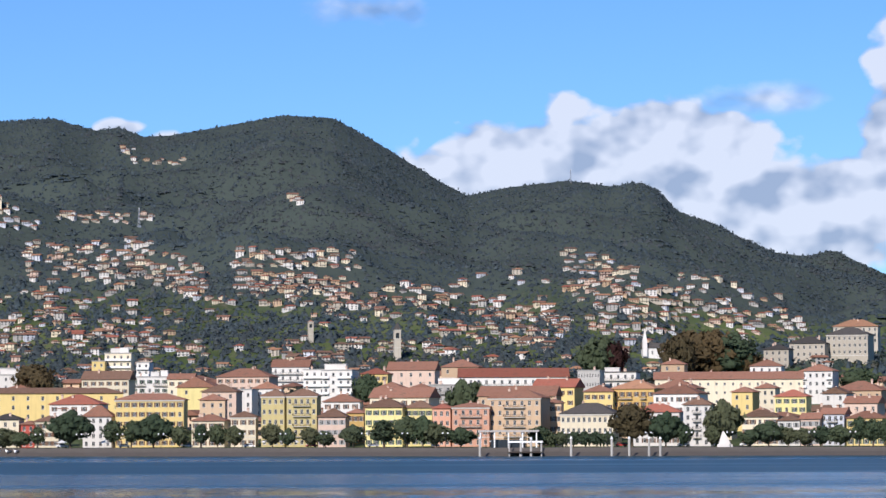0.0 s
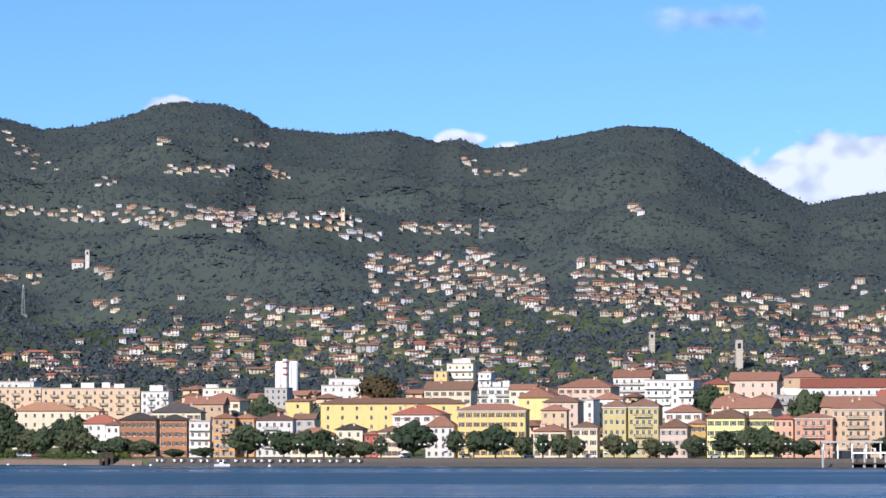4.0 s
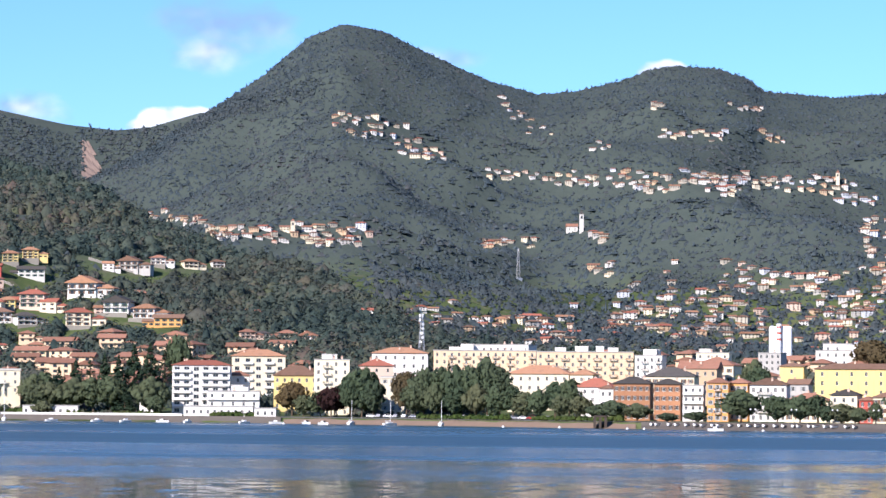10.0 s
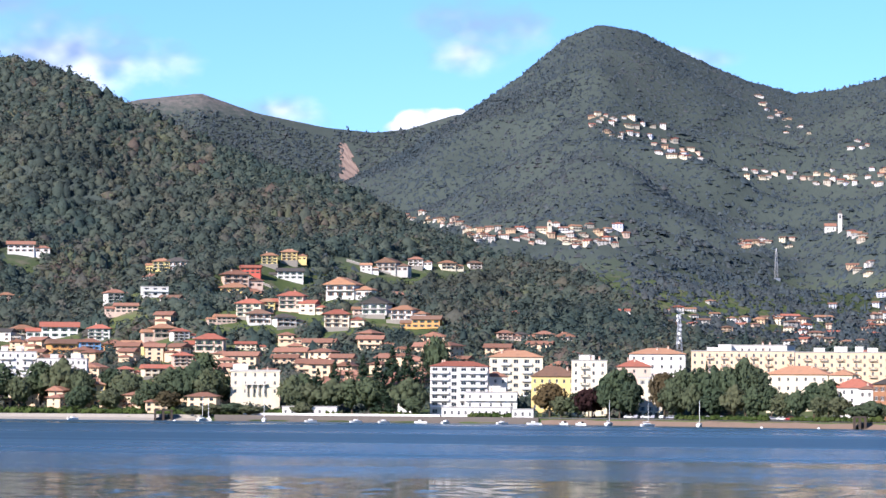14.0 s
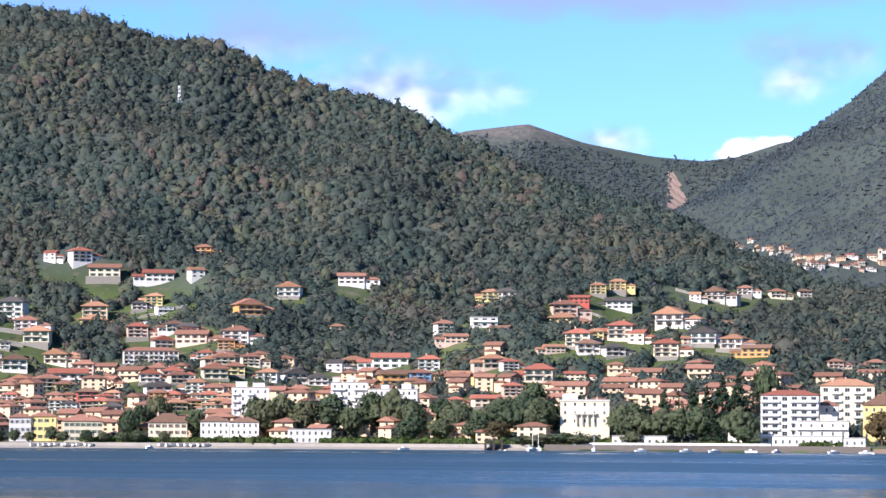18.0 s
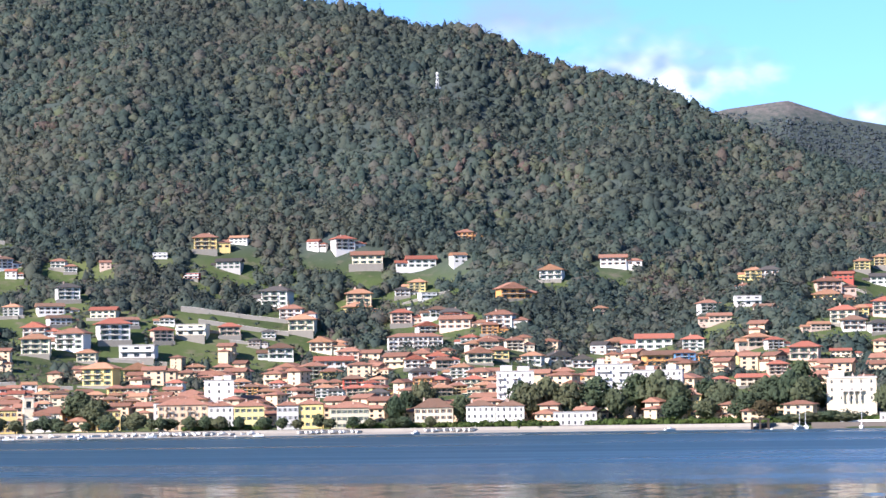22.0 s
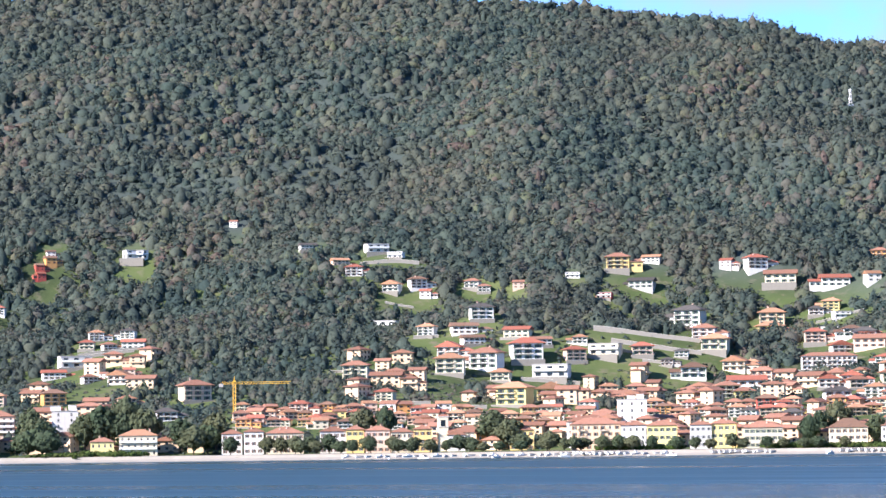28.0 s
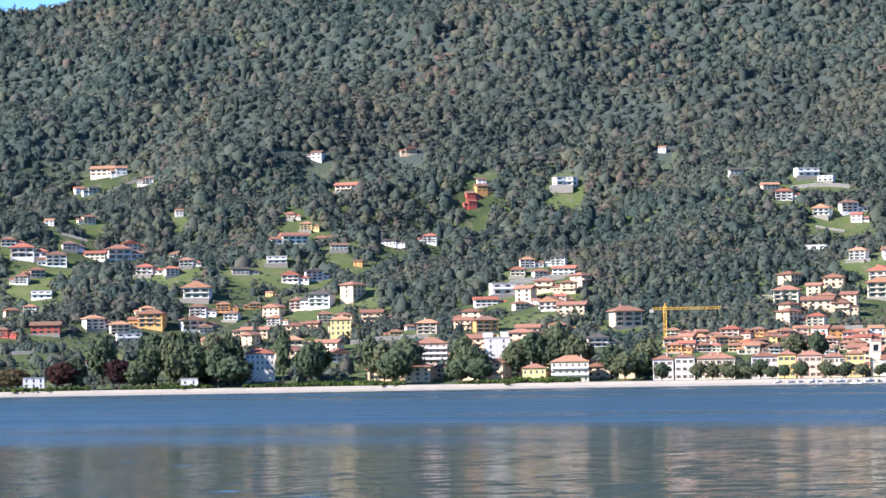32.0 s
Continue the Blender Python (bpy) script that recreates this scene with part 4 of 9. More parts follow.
def home(az, el, size, kind, wall, tiles):
    """A house on the near hill, its foot at that azimuth and elevation, its width in metres per kilometre of distance."""
    x, y, z, r = meet(az, el)
    k = KINDS[kind]
    if kind == "e":
        tiles = "flat"
    key = (kind, hrng.randrange(4))
    if key not in stock:
        kw = {q: v for q, v in k.items() if q not in "wdh" and q not in ("rows", "cols")}
        kw.setdefault("shut", "brown" if key[1] % 2 else "green")
        kw["wing"] = (0, 1, -1, 1)[key[1]] if kind not in "he" else 0
        kw["terrace"] = (3.0, 0.0, 0.0, 4.0)[key[1]] if kind != "f" else 0.0
        stock[key] = building(KIND_NAME[kind], k["w"], k["d"], k["h"], k["rows"], k["cols"], 0, "white", tiles=tiles, base=5.0, seed=key[1] + 3, chimneys=1 if kind in "bch" else 0, **kw)
        top = stock[key]
    else:
        top = again(stock[key])
    s = max(0.62, min(1.35, size * r / 1000 / k["w"]))
    turn = hrng.uniform(-22, 22)
    top.matrix_basis = pose(x, y, z - 0.5, 0, 0, az + turn) @ Matrix.Diagonal((s, s, s, 1))
    recolour(top, wall, tiles)
    roofs = "flat roof and terraces" if kind == "e" else TILES[tiles]
    tagged(top, f"{COLOUR[wall]} {KIND_NAME[kind].replace('_', ' ')} with {roofs} among trees", "house", group="houses on the near hill")
    free_before(az, r, k["w"] * s, 22)
    return top


def far_house(w, d, h, rows, cols, roof, pitch, wing=0):
    top = new("village_house")
    m, found = Mesh(), []
    facade(m, (-w / 2, -d / 2), (1, 0), w, 0, h, cols, rows, 1.4, 1.5, found)
    facade(m, (w / 2, -d / 2), (0, 1), d, 0, h, 1, rows, 1.0, 1.3, found)
    facade(m, (-w / 2, d / 2), (0, -1), d, 0, h, 1, rows, 1.0, 1.3, found)
    facade(m, (w / 2, d / 2), (-1, 0), w, 0, h, 0, 0, 1, 1, found)
    second = None
    if wing:
        second = wing_walls(m, w, d, h, wing, 0.5, found)
        # a walled balcony along the upper floor
        f, b = h / rows, -d / 2
        m.box(-w * 0.46, w * 0.46, b - 1.3, b, f - 0.2, f)
        m.box(-w * 0.46, w * 0.46, b - 1.3, b - 1.2, f, f + 0.9)
        m.box(-w * 0.46, -w * 0.46 + 0.1, b - 1.2, b, f, f + 0.9)
        m.box(w * 0.46 - 0.1, w * 0.46, b - 1.2, b, f, f + 0.9)
    for q, ang, a, b, _ in found:
        u = (math.cos(radians(ang)), math.sin(radians(ang)))
        n = (u[1], -u[0])
        c = (q[0] - n[0] * 0.15, q[1] - n[1] * 0.15)
        m.face([(c[0] - u[0] * a / 2, c[1] - u[1] * a / 2, q[2]), (c[0] + u[0] * a / 2, c[1] + u[1] * a / 2, q[2]),
                (c[0] + u[0] * a / 2, c[1] + u[1] * a / 2, q[2] + b), (c[0] - u[0] * a / 2, c[1] - u[1] * a / 2, q[2] + b)], 1)
    if roof == "front":
        g = (w / 2) * pitch
        m.face([(-w / 2, -d / 2, h), (w / 2, -d / 2, h), (0, -d / 2, h + g)])
    m.box(-w / 2 - 0.05, w / 2 + 0.05, -d / 2 - 0.05, d / 2 + 0.05, -5, 0.2)
    part("wall", m.mesh("wall", WALL["white"], GLASS), top)
    rm, rh = roof_mesh(w, d, roof, pitch, 1.0, ROOF["clay"], second)
    part("roof", rm, top, at=pose(0, 0, h))
    return top


FAR_KINDS = [(9, 8, 5.6, 2, 3, "hip", 0.45), (11, 8, 8.2, 3, 3, "hip", 0.42), (10, 8, 5.8, 2, 3, "front", 0.45), (13, 8, 5.4, 2, 4, "gable", 0.5), (8, 7, 8.0, 3, 2, "gable", 0.5),
             (8, 8, 6.2, 2, 2, "hip", 0.45, 1), (9, 8, 7.6, 3, 2, "front", 0.42, -1), (10, 8, 5.6, 2, 3, "gable", 0.48, 1)]
far_stock = []
far_done = []
vrng = random.Random(31)


FAR_SLOTS = [*WALL, "glass"] + [q + "_roof" for q in ROOF]
far_mesh = Mesh()


def village(a0, e0, a1, e1, spread, count, gather=2200):
    """Houses scattered along a line of the far slopes."""
    count = int(count * (1.2 if gather == 0 else 1.45))
    made = tries = 0
    while made < count and tries < count * 6:
        tries += 1
        t = vrng.random()
        az = a0 + (a1 - a0) * t + vrng.gauss(0, 0.03)
        el = e0 + (e1 - e0) * t + vrng.uniform(-1.5, 1.5) * spread
        x, y, z, r = meet(az, el)
        if any((x - p) ** 2 + (y - q) ** 2 < 70 for p, q in far_done):
            continue
        far_done.append((x, y))
        k = vrng.randrange(len(FAR_KINDS))
        while len(far_stock) <= k:
            far_stock.append(None)
        s = vrng.uniform(0.46, 0.80)
        place = pose(x, y, z - 0.8, 0, 0, az + vrng.uniform(-35, 35)) @ Matrix.Diagonal((s * 1.1, s, s * 0.72, 1))
        wall = vrng.choice(["white", "white", "cream", "cream", "rose", "grey", "grey", "stone", "white", "stone", "pale", "tan"])
        tiles = vrng.choice(["clay", "clay", "brown", "red", "orange", "brown"])
        if r > gather and far_stock[k] is not None:
            # farther off than one could count: gathered in one mesh
            for ob in PARTS[far_stock[k].name]:
                mats = {"wall": (FAR_SLOTS.index(wall), FAR_SLOTS.index("glass")), "roof": (FAR_SLOTS.index(tiles + "_roof"),), "chim": (FAR_SLOTS.index("rose"), FAR_SLOTS.index("clay_roof"))}[ob.name[:4]]
                mm = place @ ob.matrix_basis
                vs = [tuple(mm @ v.co) for v in ob.data.vertices]
                base = len(far_mesh.v)
                far_mesh.v += vs
                for f in ob.data.polygons:
                    far_mesh.f.append(tuple(base + i for i in f.vertices))
                    far_mesh.m.append(mats[min(f.material_index, len(mats) - 1)])
        else:
            top = again(far_stock[k]) if far_stock[k] is not None else far_house(*FAR_KINDS[k])
            far_stock[k] = far_stock[k] or top
            top.matrix_basis = place
            recolour(top, wall, tiles)
            tagged(top, f"small {COLOUR[wall]} village house with {TILES[tiles]}", "house", group="houses of the distant villages")
        for d, q in ((0, 7), (-11, 6)):
            keep(*spot(az, r + d), q)
        made += 1


def infill(count, az0, az1, off0, off1, seed, group="small houses of the old town", kind="old town house", name=""):
    """Small houses packed between the larger town buildings, where there is room."""
    rng = random.Random(seed)
    made = tries = 0
    while made < count and tries < count * 60:
        tries += 1
        az, off = rng.uniform(az0, az1), rng.uniform(off0, off1)
        # the building site with the crane and the wooded gullies stay clear
        if 39.5 < az < 41.4 or (38.8 < az < 42.4 and off > 95) or (44.5 < az < 46.0 and off > 140) or (17.0 < az < 23.2 and off < 125):
            continue
        r = float(shore(az)) + off
        x, y = spot(az, r)
        if any((x - p) ** 2 + (y - q) ** 2 < (w * 0.85 + 4) ** 2 for p, q, w in taken):
            continue
        k = rng.randrange(len(FAR_KINDS))
        while len(far_stock) <= k:
            far_stock.append(None)
        top = again(far_stock[k]) if far_stock[k] is not None else far_house(*FAR_KINDS[k])
        far_stock[k] = far_stock[k] or top
        s = rng.uniform(0.85, 1.2)
        top.matrix_basis = pose(x, y, float(ground_z(az, r)) + 0.3, 0, 0, az + rng.choice([-14, 76, -8, -30, 60])) @ Matrix.Diagonal((s * 1.2, s, s * 0.85, 1))
        wall = rng.choice(["white", "white", "cream", "cream", "lemon", "rose", "yellow", "white", "peach", "peach"])
        tiles = rng.choice(["clay", "clay", "clay", "red", "orange", "orange", "brown"])
        recolour(top, wall, tiles)
        if name and top not in far_stock:
            top.name = name
        tagged(top, f"{COLOUR[wall]} {kind} with {TILES[tiles]}", "house", group=group)
        keep(x, y, 9 * s)
        made += 1

# ---------------------------------------------------------------- the town along the shore
town("palazzo", 5.12, 1203, 2.9, 25.4, 14.0, 17.6, 5, 9, 1.5, wall="yellow", roof="hip", tiles="clay", shut="brown", pitch=0.3, cornice=True)
town("townhouse", 6.04, 1208, 2.9, 10.8, 9.0, 11.4, 4, 4, 1.5, wall="white", roof="hip", tiles="clay", shut="none", pitch=0.8)
town("townhouse", 4.08, 1191, 2.9, 12.3, 9.8, 9.6, 3, 4, 1.5, wall="cream", roof="hip", tiles="clay", shut="brown")
town("townhouse", 3.48, 1187, 2.9, 9.1, 9.0, 11.0, 3, 3, 1.5, wall="cream", roof="hip", tiles="brown", shut="brown", cornice=True)
town("palazzo", 2.93, 1184, 2.9, 8.7, 9.0, 18.6, 5, 4, 1.5, wall="olive", roof="hip", tiles="brown", shut="none", pitch=0.5, cornice=True)
town("palazzo", 2.43, 1177, 2.9, 11.1, 9.0, 18.6, 5, 5, 1.5, wall="olive", roof="hip", tiles="brown", shut="none", pitch=0.5, balconies="-rrr-", cornice=True)
town("townhouse", 1.90, 1167, 2.9, 10.0, 9.0, 10.8, 3, 4, 1.5, wall="rose", roof="hip", tiles="brown", shut="grey", pitch=0.6)
town("townhouse", 1.48, 1190, 3.8, 6.2, 9.0, 11.4, 3, 3, 1.5, wall="ochre", roof="hip", tiles="clay", shut="brown")
town("townhouse", 0.95, 1164, 2.9, 13.8, 11.1, 14.2, 4, 5, 1.5, wall="lemon", roof="hip", tiles="brown", shut="green", pitch=0.5)
town("townhouse", 0.36, 1166, 3.1, 9.8, 9.0, 13.8, 4, 4, 1.5, wall="lemon", roof="hip", tiles="brown", shut="green", pitch=0.5)
town("townhouse", -0.05, 1155, 2.9, 6.5, 9.0, 13.7, 4, 3, 1.5, wall="pink", roof="hip", tiles="red", shut="none")
town("townhouse", -0.56, 1151, 2.9, 13.3, 10.6, 14.1, 4, 5, 1.5, wall="pink", roof="hip", tiles="clay", shut="none", pitch=0.25, balconies="-rrr-", cornice=True)
town("grand_hotel", -1.40, 1152, 2.9, 19.1, 14.0, 17.3, 5, 7, 1.5, wall="tan", roof="hip", tiles="clay", shut="none", pitch=0.4, balconies="--rrr--", cornice=True)
town("townhouse", -2.02, 1167, 3.7, 5.9, 9.0, 14.7, 4, 3, 1.5, wall="peach", roof="hip", tiles="clay", shut="brown")
town("townhouse", -2.67, 1145, 2.9, 19.2, 14.0, 11.5, 3, 10, 1.5, wall="cream", roof="hip", tiles="slate", shut="none", pitch=0.5, cornice=True)
town("townhouse", -3.86, 1145, 3.1, 16.4, 13.1, 11.8, 3, 6, 1.7, wall="white", roof="hip", tiles="red", shut="brown")
town("townhouse", -4.58, 1139, 2.9, 9.7, 9.0, 14.5, 5, 3, 1.5, wall="white", roof="hip", tiles="brown", shut="none", pitch=0.5, balconies="-r-")
town("townhouse", -5.68, 1141, 2.9, 12.7, 10.2, 10.2, 3, 5, 1.5, wall="cream", roof="hip", tiles="brown", shut="brown")
town("townhouse", -6.21, 1139, 2.9, 7.8, 9.0, 8.8, 3, 3, 1.5, wall="white", roof="hip", tiles="brown", shut="grey")
town("townhouse", -6.58, 1136, 2.9, 6.7, 9.0, 9.3, 3, 3, 1.5, wall="rose", roof="gable", tiles="clay", shut="grey")
town("townhouse", -6.98, 1138, 2.9, 8.3, 9.0, 11.0, 4, 4, 1.5, wall="pale", roof="gable", tiles="clay", shut="none", balconies="-rr-")
town("townhouse", -7.54, 1133, 2.9, 13.3, 10.6, 9.5, 3, 5, 1.5, wall="yellow", roof="hip", tiles="clay", shut="green")
town("townhouse", -8.25, 1132, 2.9, 12.6, 10.1, 10.1, 4, 5, 1.5, wall="white", roof="hip", tiles="red", shut="green")
town("townhouse", -9.25, 1131, 2.9, 19.3, 14.0, 10.4, 4, 7, 1.5, wall="cream", roof="hip", tiles="clay", shut="green")
town("townhouse", 6.92, 1219, 2.9, 9.1, 9.0, 9.7, 3, 4, 1.5, wall="cream", roof="hip", tiles="brown", shut="brown")
town("townhouse", 7.25, 1222, 2.9, 5.1, 9.0, 8.6, 3, 2, 1.5, wall="red", roof="hip", tiles="clay", shut="none")
town("townhouse", 7.64, 1226, 2.9, 10.3, 9.0, 10.5, 3, 3, 1.5, wall="cream", roof="hip", tiles="slate", shut="none")
town("townhouse", 8.29, 1239, 3.0, 16.6, 13.3, 8.1, 2, 5, 1.5, wall="cream", roof="hip", tiles="clay", shut="brown")
town("townhouse", 8.45, 1270, 4.4, 8.2, 9.0, 13.2, 4, 2, 1.5, wall="grey", roof="gable", tiles="brown", shut="grey")
town("townhouse", 8.98, 1250, 3.0, 14.2, 11.3, 14.2, 4, 5, 1.5, wall="white", roof="hip", tiles="brown", shut="none", balconies="-rr--")
town("townhouse", 9.49, 1257, 3.1, 7.5, 9.0, 14.8, 4, 3, 1.5, wall="orange", roof="hip", tiles="clay", shut="grey")
town("townhouse", 9.88, 1251, 2.9, 8.3, 9.0, 15.0, 5, 3, 1.5, wall="orange", roof="hip", tiles="clay", shut="grey", balconies="-r-")
town("townhouse", 10.32, 1260, 2.9, 8.1, 9.0, 13.9, 4, 3, 1.5, wall="white", roof="flat", tiles="flat", shut="none", balconies="sss")
town("townhouse", 10.77, 1269, 2.9, 10.4, 9.0, 14.4, 4, 4, 1.5, wall="brick", roof="hip", tiles="slate", shut="brown")
town("townhouse", 11.39, 1287, 2.9, 14.6, 11.7, 14.7, 4, 6, 1.5, wall="brick", roof="hip", tiles="slate", shut="brown")
town("townhouse", 11.85, 1301, 3.8, 5.5, 9.0, 11.8, 3, 2, 2.4, wall="white", roof="hip", tiles="brown", shut="none")
town("townhouse", 12.05, 1311, 3.0, 16.2, 13.0, 13.2, 4, 5, 1.5, wall="white", roof="hip", tiles="red", shut="none", pitch=0.5)
town("townhouse", 13.02, 1396, 6.6, 26.8, 17.0, 15.6, 4, 7, 1.8, wall="cream", roof="hip", tiles="orange", shut="none", pitch=0.4)
town("townhouse", 12.26, 1392, 7.1, 10.2, 11.0, 14.8, 4, 3, 1.5, wall="cream", roof="hip", tiles="orange", shut="none")
town("hotel_block", 14.04, 1541, 13.4, 48.9, 17.0, 20.9, 6, 14, 1.5, wall="peach", roof="flat", tiles="flat", shut="none", balconies="--r-r-r-r-r--r")
town("hotel_block", 12.25, 1511, 14.3, 45.4, 17.0, 19.2, 5, 12, 1.5, wall="peach", roof="flat", tiles="flat", shut="none", balconies="-r-r-r-r-r-r")
town("townhouse", 13.67, 1567, 33.6, 27.3, 17.0, 4.0, 1, 8, 19.6, wall="white", roof="flat", tiles="flat", shut="none")
town("townhouse", 11.09, 1487, 14.6, 12.7, 11.4, 17.0, 5, 4, 1.5, wall="white", roof="flat", tiles="flat", shut="none", balconies="-r-r")
town("townhouse", 10.71, 1330, 5.9, 20.4, 17.0, 15.0, 4, 7, 1.5, wall="cream", roof="hip", tiles="slate", shut="brown")
town("townhouse", 10.21, 1370, 9.0, 16.5, 14.9, 15.6, 4, 5, 1.7, wall="tan", roof="gable", tiles="clay", shut="none")
town("townhouse", 9.91, 1389, 10.6, 17.9, 16.1, 15.6, 4, 5, 1.8, wall="cream", roof="hip", tiles="clay", shut="brown")
town("townhouse", 9.97, 1490, 16.4, 15.1, 13.6, 16.7, 5, 4, 1.5, wall="cream", roof="flat", tiles="flat", shut="none", balconies="ssss")
town("townhouse", 8.94, 1529, 19.4, 10.9, 11.0, 14.4, 5, 4, 1.5, wall="grey", roof="flat", tiles="flat", shut="none")
town("factory_hall", 7.79, 1608, 24.8, 20.2, 17.0, 11.6, 3, 5, 1.5, wall="white", roof="flat", tiles="flat", shut="none")
town("factory_hall", 7.78, 1628, 35.8, 14.2, 12.8, 4.3, 1, 3, 11.3, wall="white", roof="flat", tiles="flat", shut="none")
town("barracks", 6.91, 1344, 9.4, 60.3, 14.0, 15.1, 4, 10, 1.5, wall="yellow", roof="hip", tiles="brown", shut="none", pitch=0.3)
town("barracks", 8.57, 1354, 10.0, 9.9, 16.0, 15.6, 4, 1, 2.5, wall="yellow", roof="hip", tiles="brown", shut="none", pitch=0.3)
town("townhouse", 6.48, 1277, 5.9, 10.0, 11.0, 11.8, 3, 3, 1.6, wall="cream", roof="hip", tiles="red", shut="brown")
town("townhouse", 6.40, 1276, 5.9, 19.8, 17.0, 13.5, 4, 5, 1.5, wall="white", roof="hip", tiles="red", shut="brown")
town("townhouse", 5.88, 1419, 14.6, 20.8, 17.0, 16.7, 5, 6, 1.5, wall="cream", roof="gable", tiles="brown", shut="brown")
town("townhouse", 5.69, 1597, 25.4, 13.1, 11.8, 21.4, 6, 4, 1.5, wall="cream", roof="flat", tiles="flat", shut="none", balconies="ssss")
town("townhouse", 6.04, 1590, 24.8, 6.4, 11.0, 18.0, 5, 2, 1.5, wall="yellow", roof="flat", tiles="flat", shut="none")
town("townhouse", 5.24, 1592, 25.4, 6.4, 11.0, 16.8, 5, 2, 1.5, wall="white", roof="flat", tiles="flat", shut="none", balconies="ss")
town("townhouse", 5.06, 1451, 17.2, 20.3, 17.0, 15.6, 4, 6, 1.7, wall="white", roof="flat", tiles="flat", shut="green", balconies="rr-rrr")
town("townhouse", 4.27, 1358, 11.8, 16.1, 14.5, 15.2, 4, 2, 1.5, wall="lemon", roof="front", tiles="clay", shut="none", pitch=0.5)
town("townhouse", 4.58, 1446, 17.0, 11.4, 11.0, 14.7, 4, 3, 1.5, wall="cream", roof="gable", tiles="clay", shut="brown")
town("townhouse", 3.43, 1464, 18.8, 24.5, 17.0, 14.2, 4, 7, 1.5, wall="rose", roof="hip", tiles="clay", shut="brown")
town("townhouse", 3.88, 1274, 7.1, 13.8, 12.4, 17.1, 5, 3, 1.5, wall="rose", roof="hip", tiles="brown", shut="none")
town("townhouse", 4.03, 1245, 5.5, 9.8, 11.0, 15.2, 4, 3, 1.5, wall="peach", roof="hip", tiles="clay", shut="none")
town("townhouse", 3.43, 1299, 9.6, 6.3, 11.0, 15.6, 4, 2, 2.3, wall="white", roof="flat", tiles="flat", shut="none")
town("townhouse", 3.06, 1311, 10.2, 11.4, 11.0, 15.6, 4, 3, 2.0, wall="white", roof="front", tiles="clay", shut="none", balconies="rrr")
town("townhouse", 2.64, 1566, 25.4, 18.0, 16.2, 13.9, 4, 5, 1.5, wall="white", roof="gable", tiles="clay", shut="none", balconies="rrrrr")
town("townhouse", 2.21, 1422, 17.0, 9.9, 11.0, 18.3, 5, 3, 1.5, wall="white", roof="flat", tiles="flat", shut="none", balconies="sss")
town("townhouse", 1.78, 1368, 14.0, 13.1, 11.8, 20.1, 6, 4, 1.5, wall="white", roof="flat", tiles="flat", shut="none", balconies="s-ss")
town("townhouse", 1.14, 1381, 15.2, 11.6, 11.0, 17.5, 5, 4, 1.5, wall="yellow", roof="hip", tiles="red", shut="brown")
town("townhouse", 0.48, 1435, 19.7, 21.3, 17.0, 15.6, 4, 5, 2.4, wall="rose", roof="gable", tiles="clay", shut="none")
town("townhouse", 0.86, 1299, 10.3, 10.9, 11.0, 15.3, 4, 3, 1.5, wall="cream", roof="hip", tiles="clay", shut="none")
town("townhouse", 0.34, 1303, 10.9, 10.9, 11.0, 14.1, 4, 3, 1.5, wall="white", roof="hip", tiles="clay", shut="brown")
town("townhouse", 0.64, 1231, 6.6, 23.2, 17.0, 14.6, 4, 6, 1.5, wall="cream", roof="gable", tiles="clay", shut="brown")
town("townhouse", 1.73, 1227, 5.8, 13.9, 12.5, 13.9, 4, 4, 1.5, wall="white", roof="hip", tiles="clay", shut="brown")
town("townhouse", -0.16, 1330, 12.8, 15.8, 14.2, 14.4, 4, 5, 1.5, wall="grey", roof="flat", tiles="flat", shut="none", balconies="rrrrr")
town("apartment_terrace", -1.29, 1362, 15.3, 46.1, 17.0, 15.6, 4, 14, 1.9, wall="white", roof="gable", tiles="red", shut="none", balconies="rrrrrrrrrrrrrr")
town("townhouse", -0.38, 1479, 21.8, 17.0, 15.3, 15.6, 4, 3, 1.5, wall="tan", roof="hip", tiles="clay", shut="none")
town("townhouse", -1.41, 1211, 6.0, 29.0, 17.0, 15.4, 4, 8, 1.5, wall="tan", roof="gable", tiles="clay", shut="none")
town("townhouse", -2.09, 1260, 9.6, 16.7, 15.0, 15.6, 4, 5, 2.3, wall="yellow", roof="gable", tiles="red", shut="brown")
town("townhouse", -2.67, 1353, 14.6, 9.4, 11.0, 18.6, 5, 8, 1.5, wall="grey", roof="flat", tiles="flat", shut="none")
town("townhouse", -3.19, 1372, 15.8, 15.3, 13.8, 17.0, 5, 5, 1.5, wall="white", roof="flat", tiles="slate", shut="none", balconies="rrrrr")
town("townhouse", -2.83, 1243, 8.0, 11.3, 11.0, 15.3, 4, 4, 1.5, wall="yellow", roof="hip", tiles="clay", shut="brown")
town("townhouse", -3.50, 1246, 8.8, 17.0, 15.3, 15.6, 4, 6, 2.0, wall="ochre", roof="hip", tiles="orange", shut="brown", balconies="-rr-r-")
town("townhouse", -4.26, 1209, 6.4, 17.1, 15.4, 15.6, 4, 6, 1.6, wall="white", roof="hip", tiles="clay", shut="brown")
town("townhouse", -4.21, 1274, 10.0, 17.8, 16.0, 14.7, 4, 5, 1.5, wall="cream", roof="hip", tiles="clay", shut="brown")
town("convent", -5.10, 1352, 14.9, 61.8, 17.0, 14.5, 4, 18, 1.5, wall="cream", roof="gable", tiles="clay", shut="none", pitch=0.35, ww=0.9, wh=1.1)
town("townhouse", -5.40, 1236, 8.0, 8.2, 11.0, 14.8, 4, 2, 1.5, wall="yellow", roof="hip", tiles="clay", shut="none")
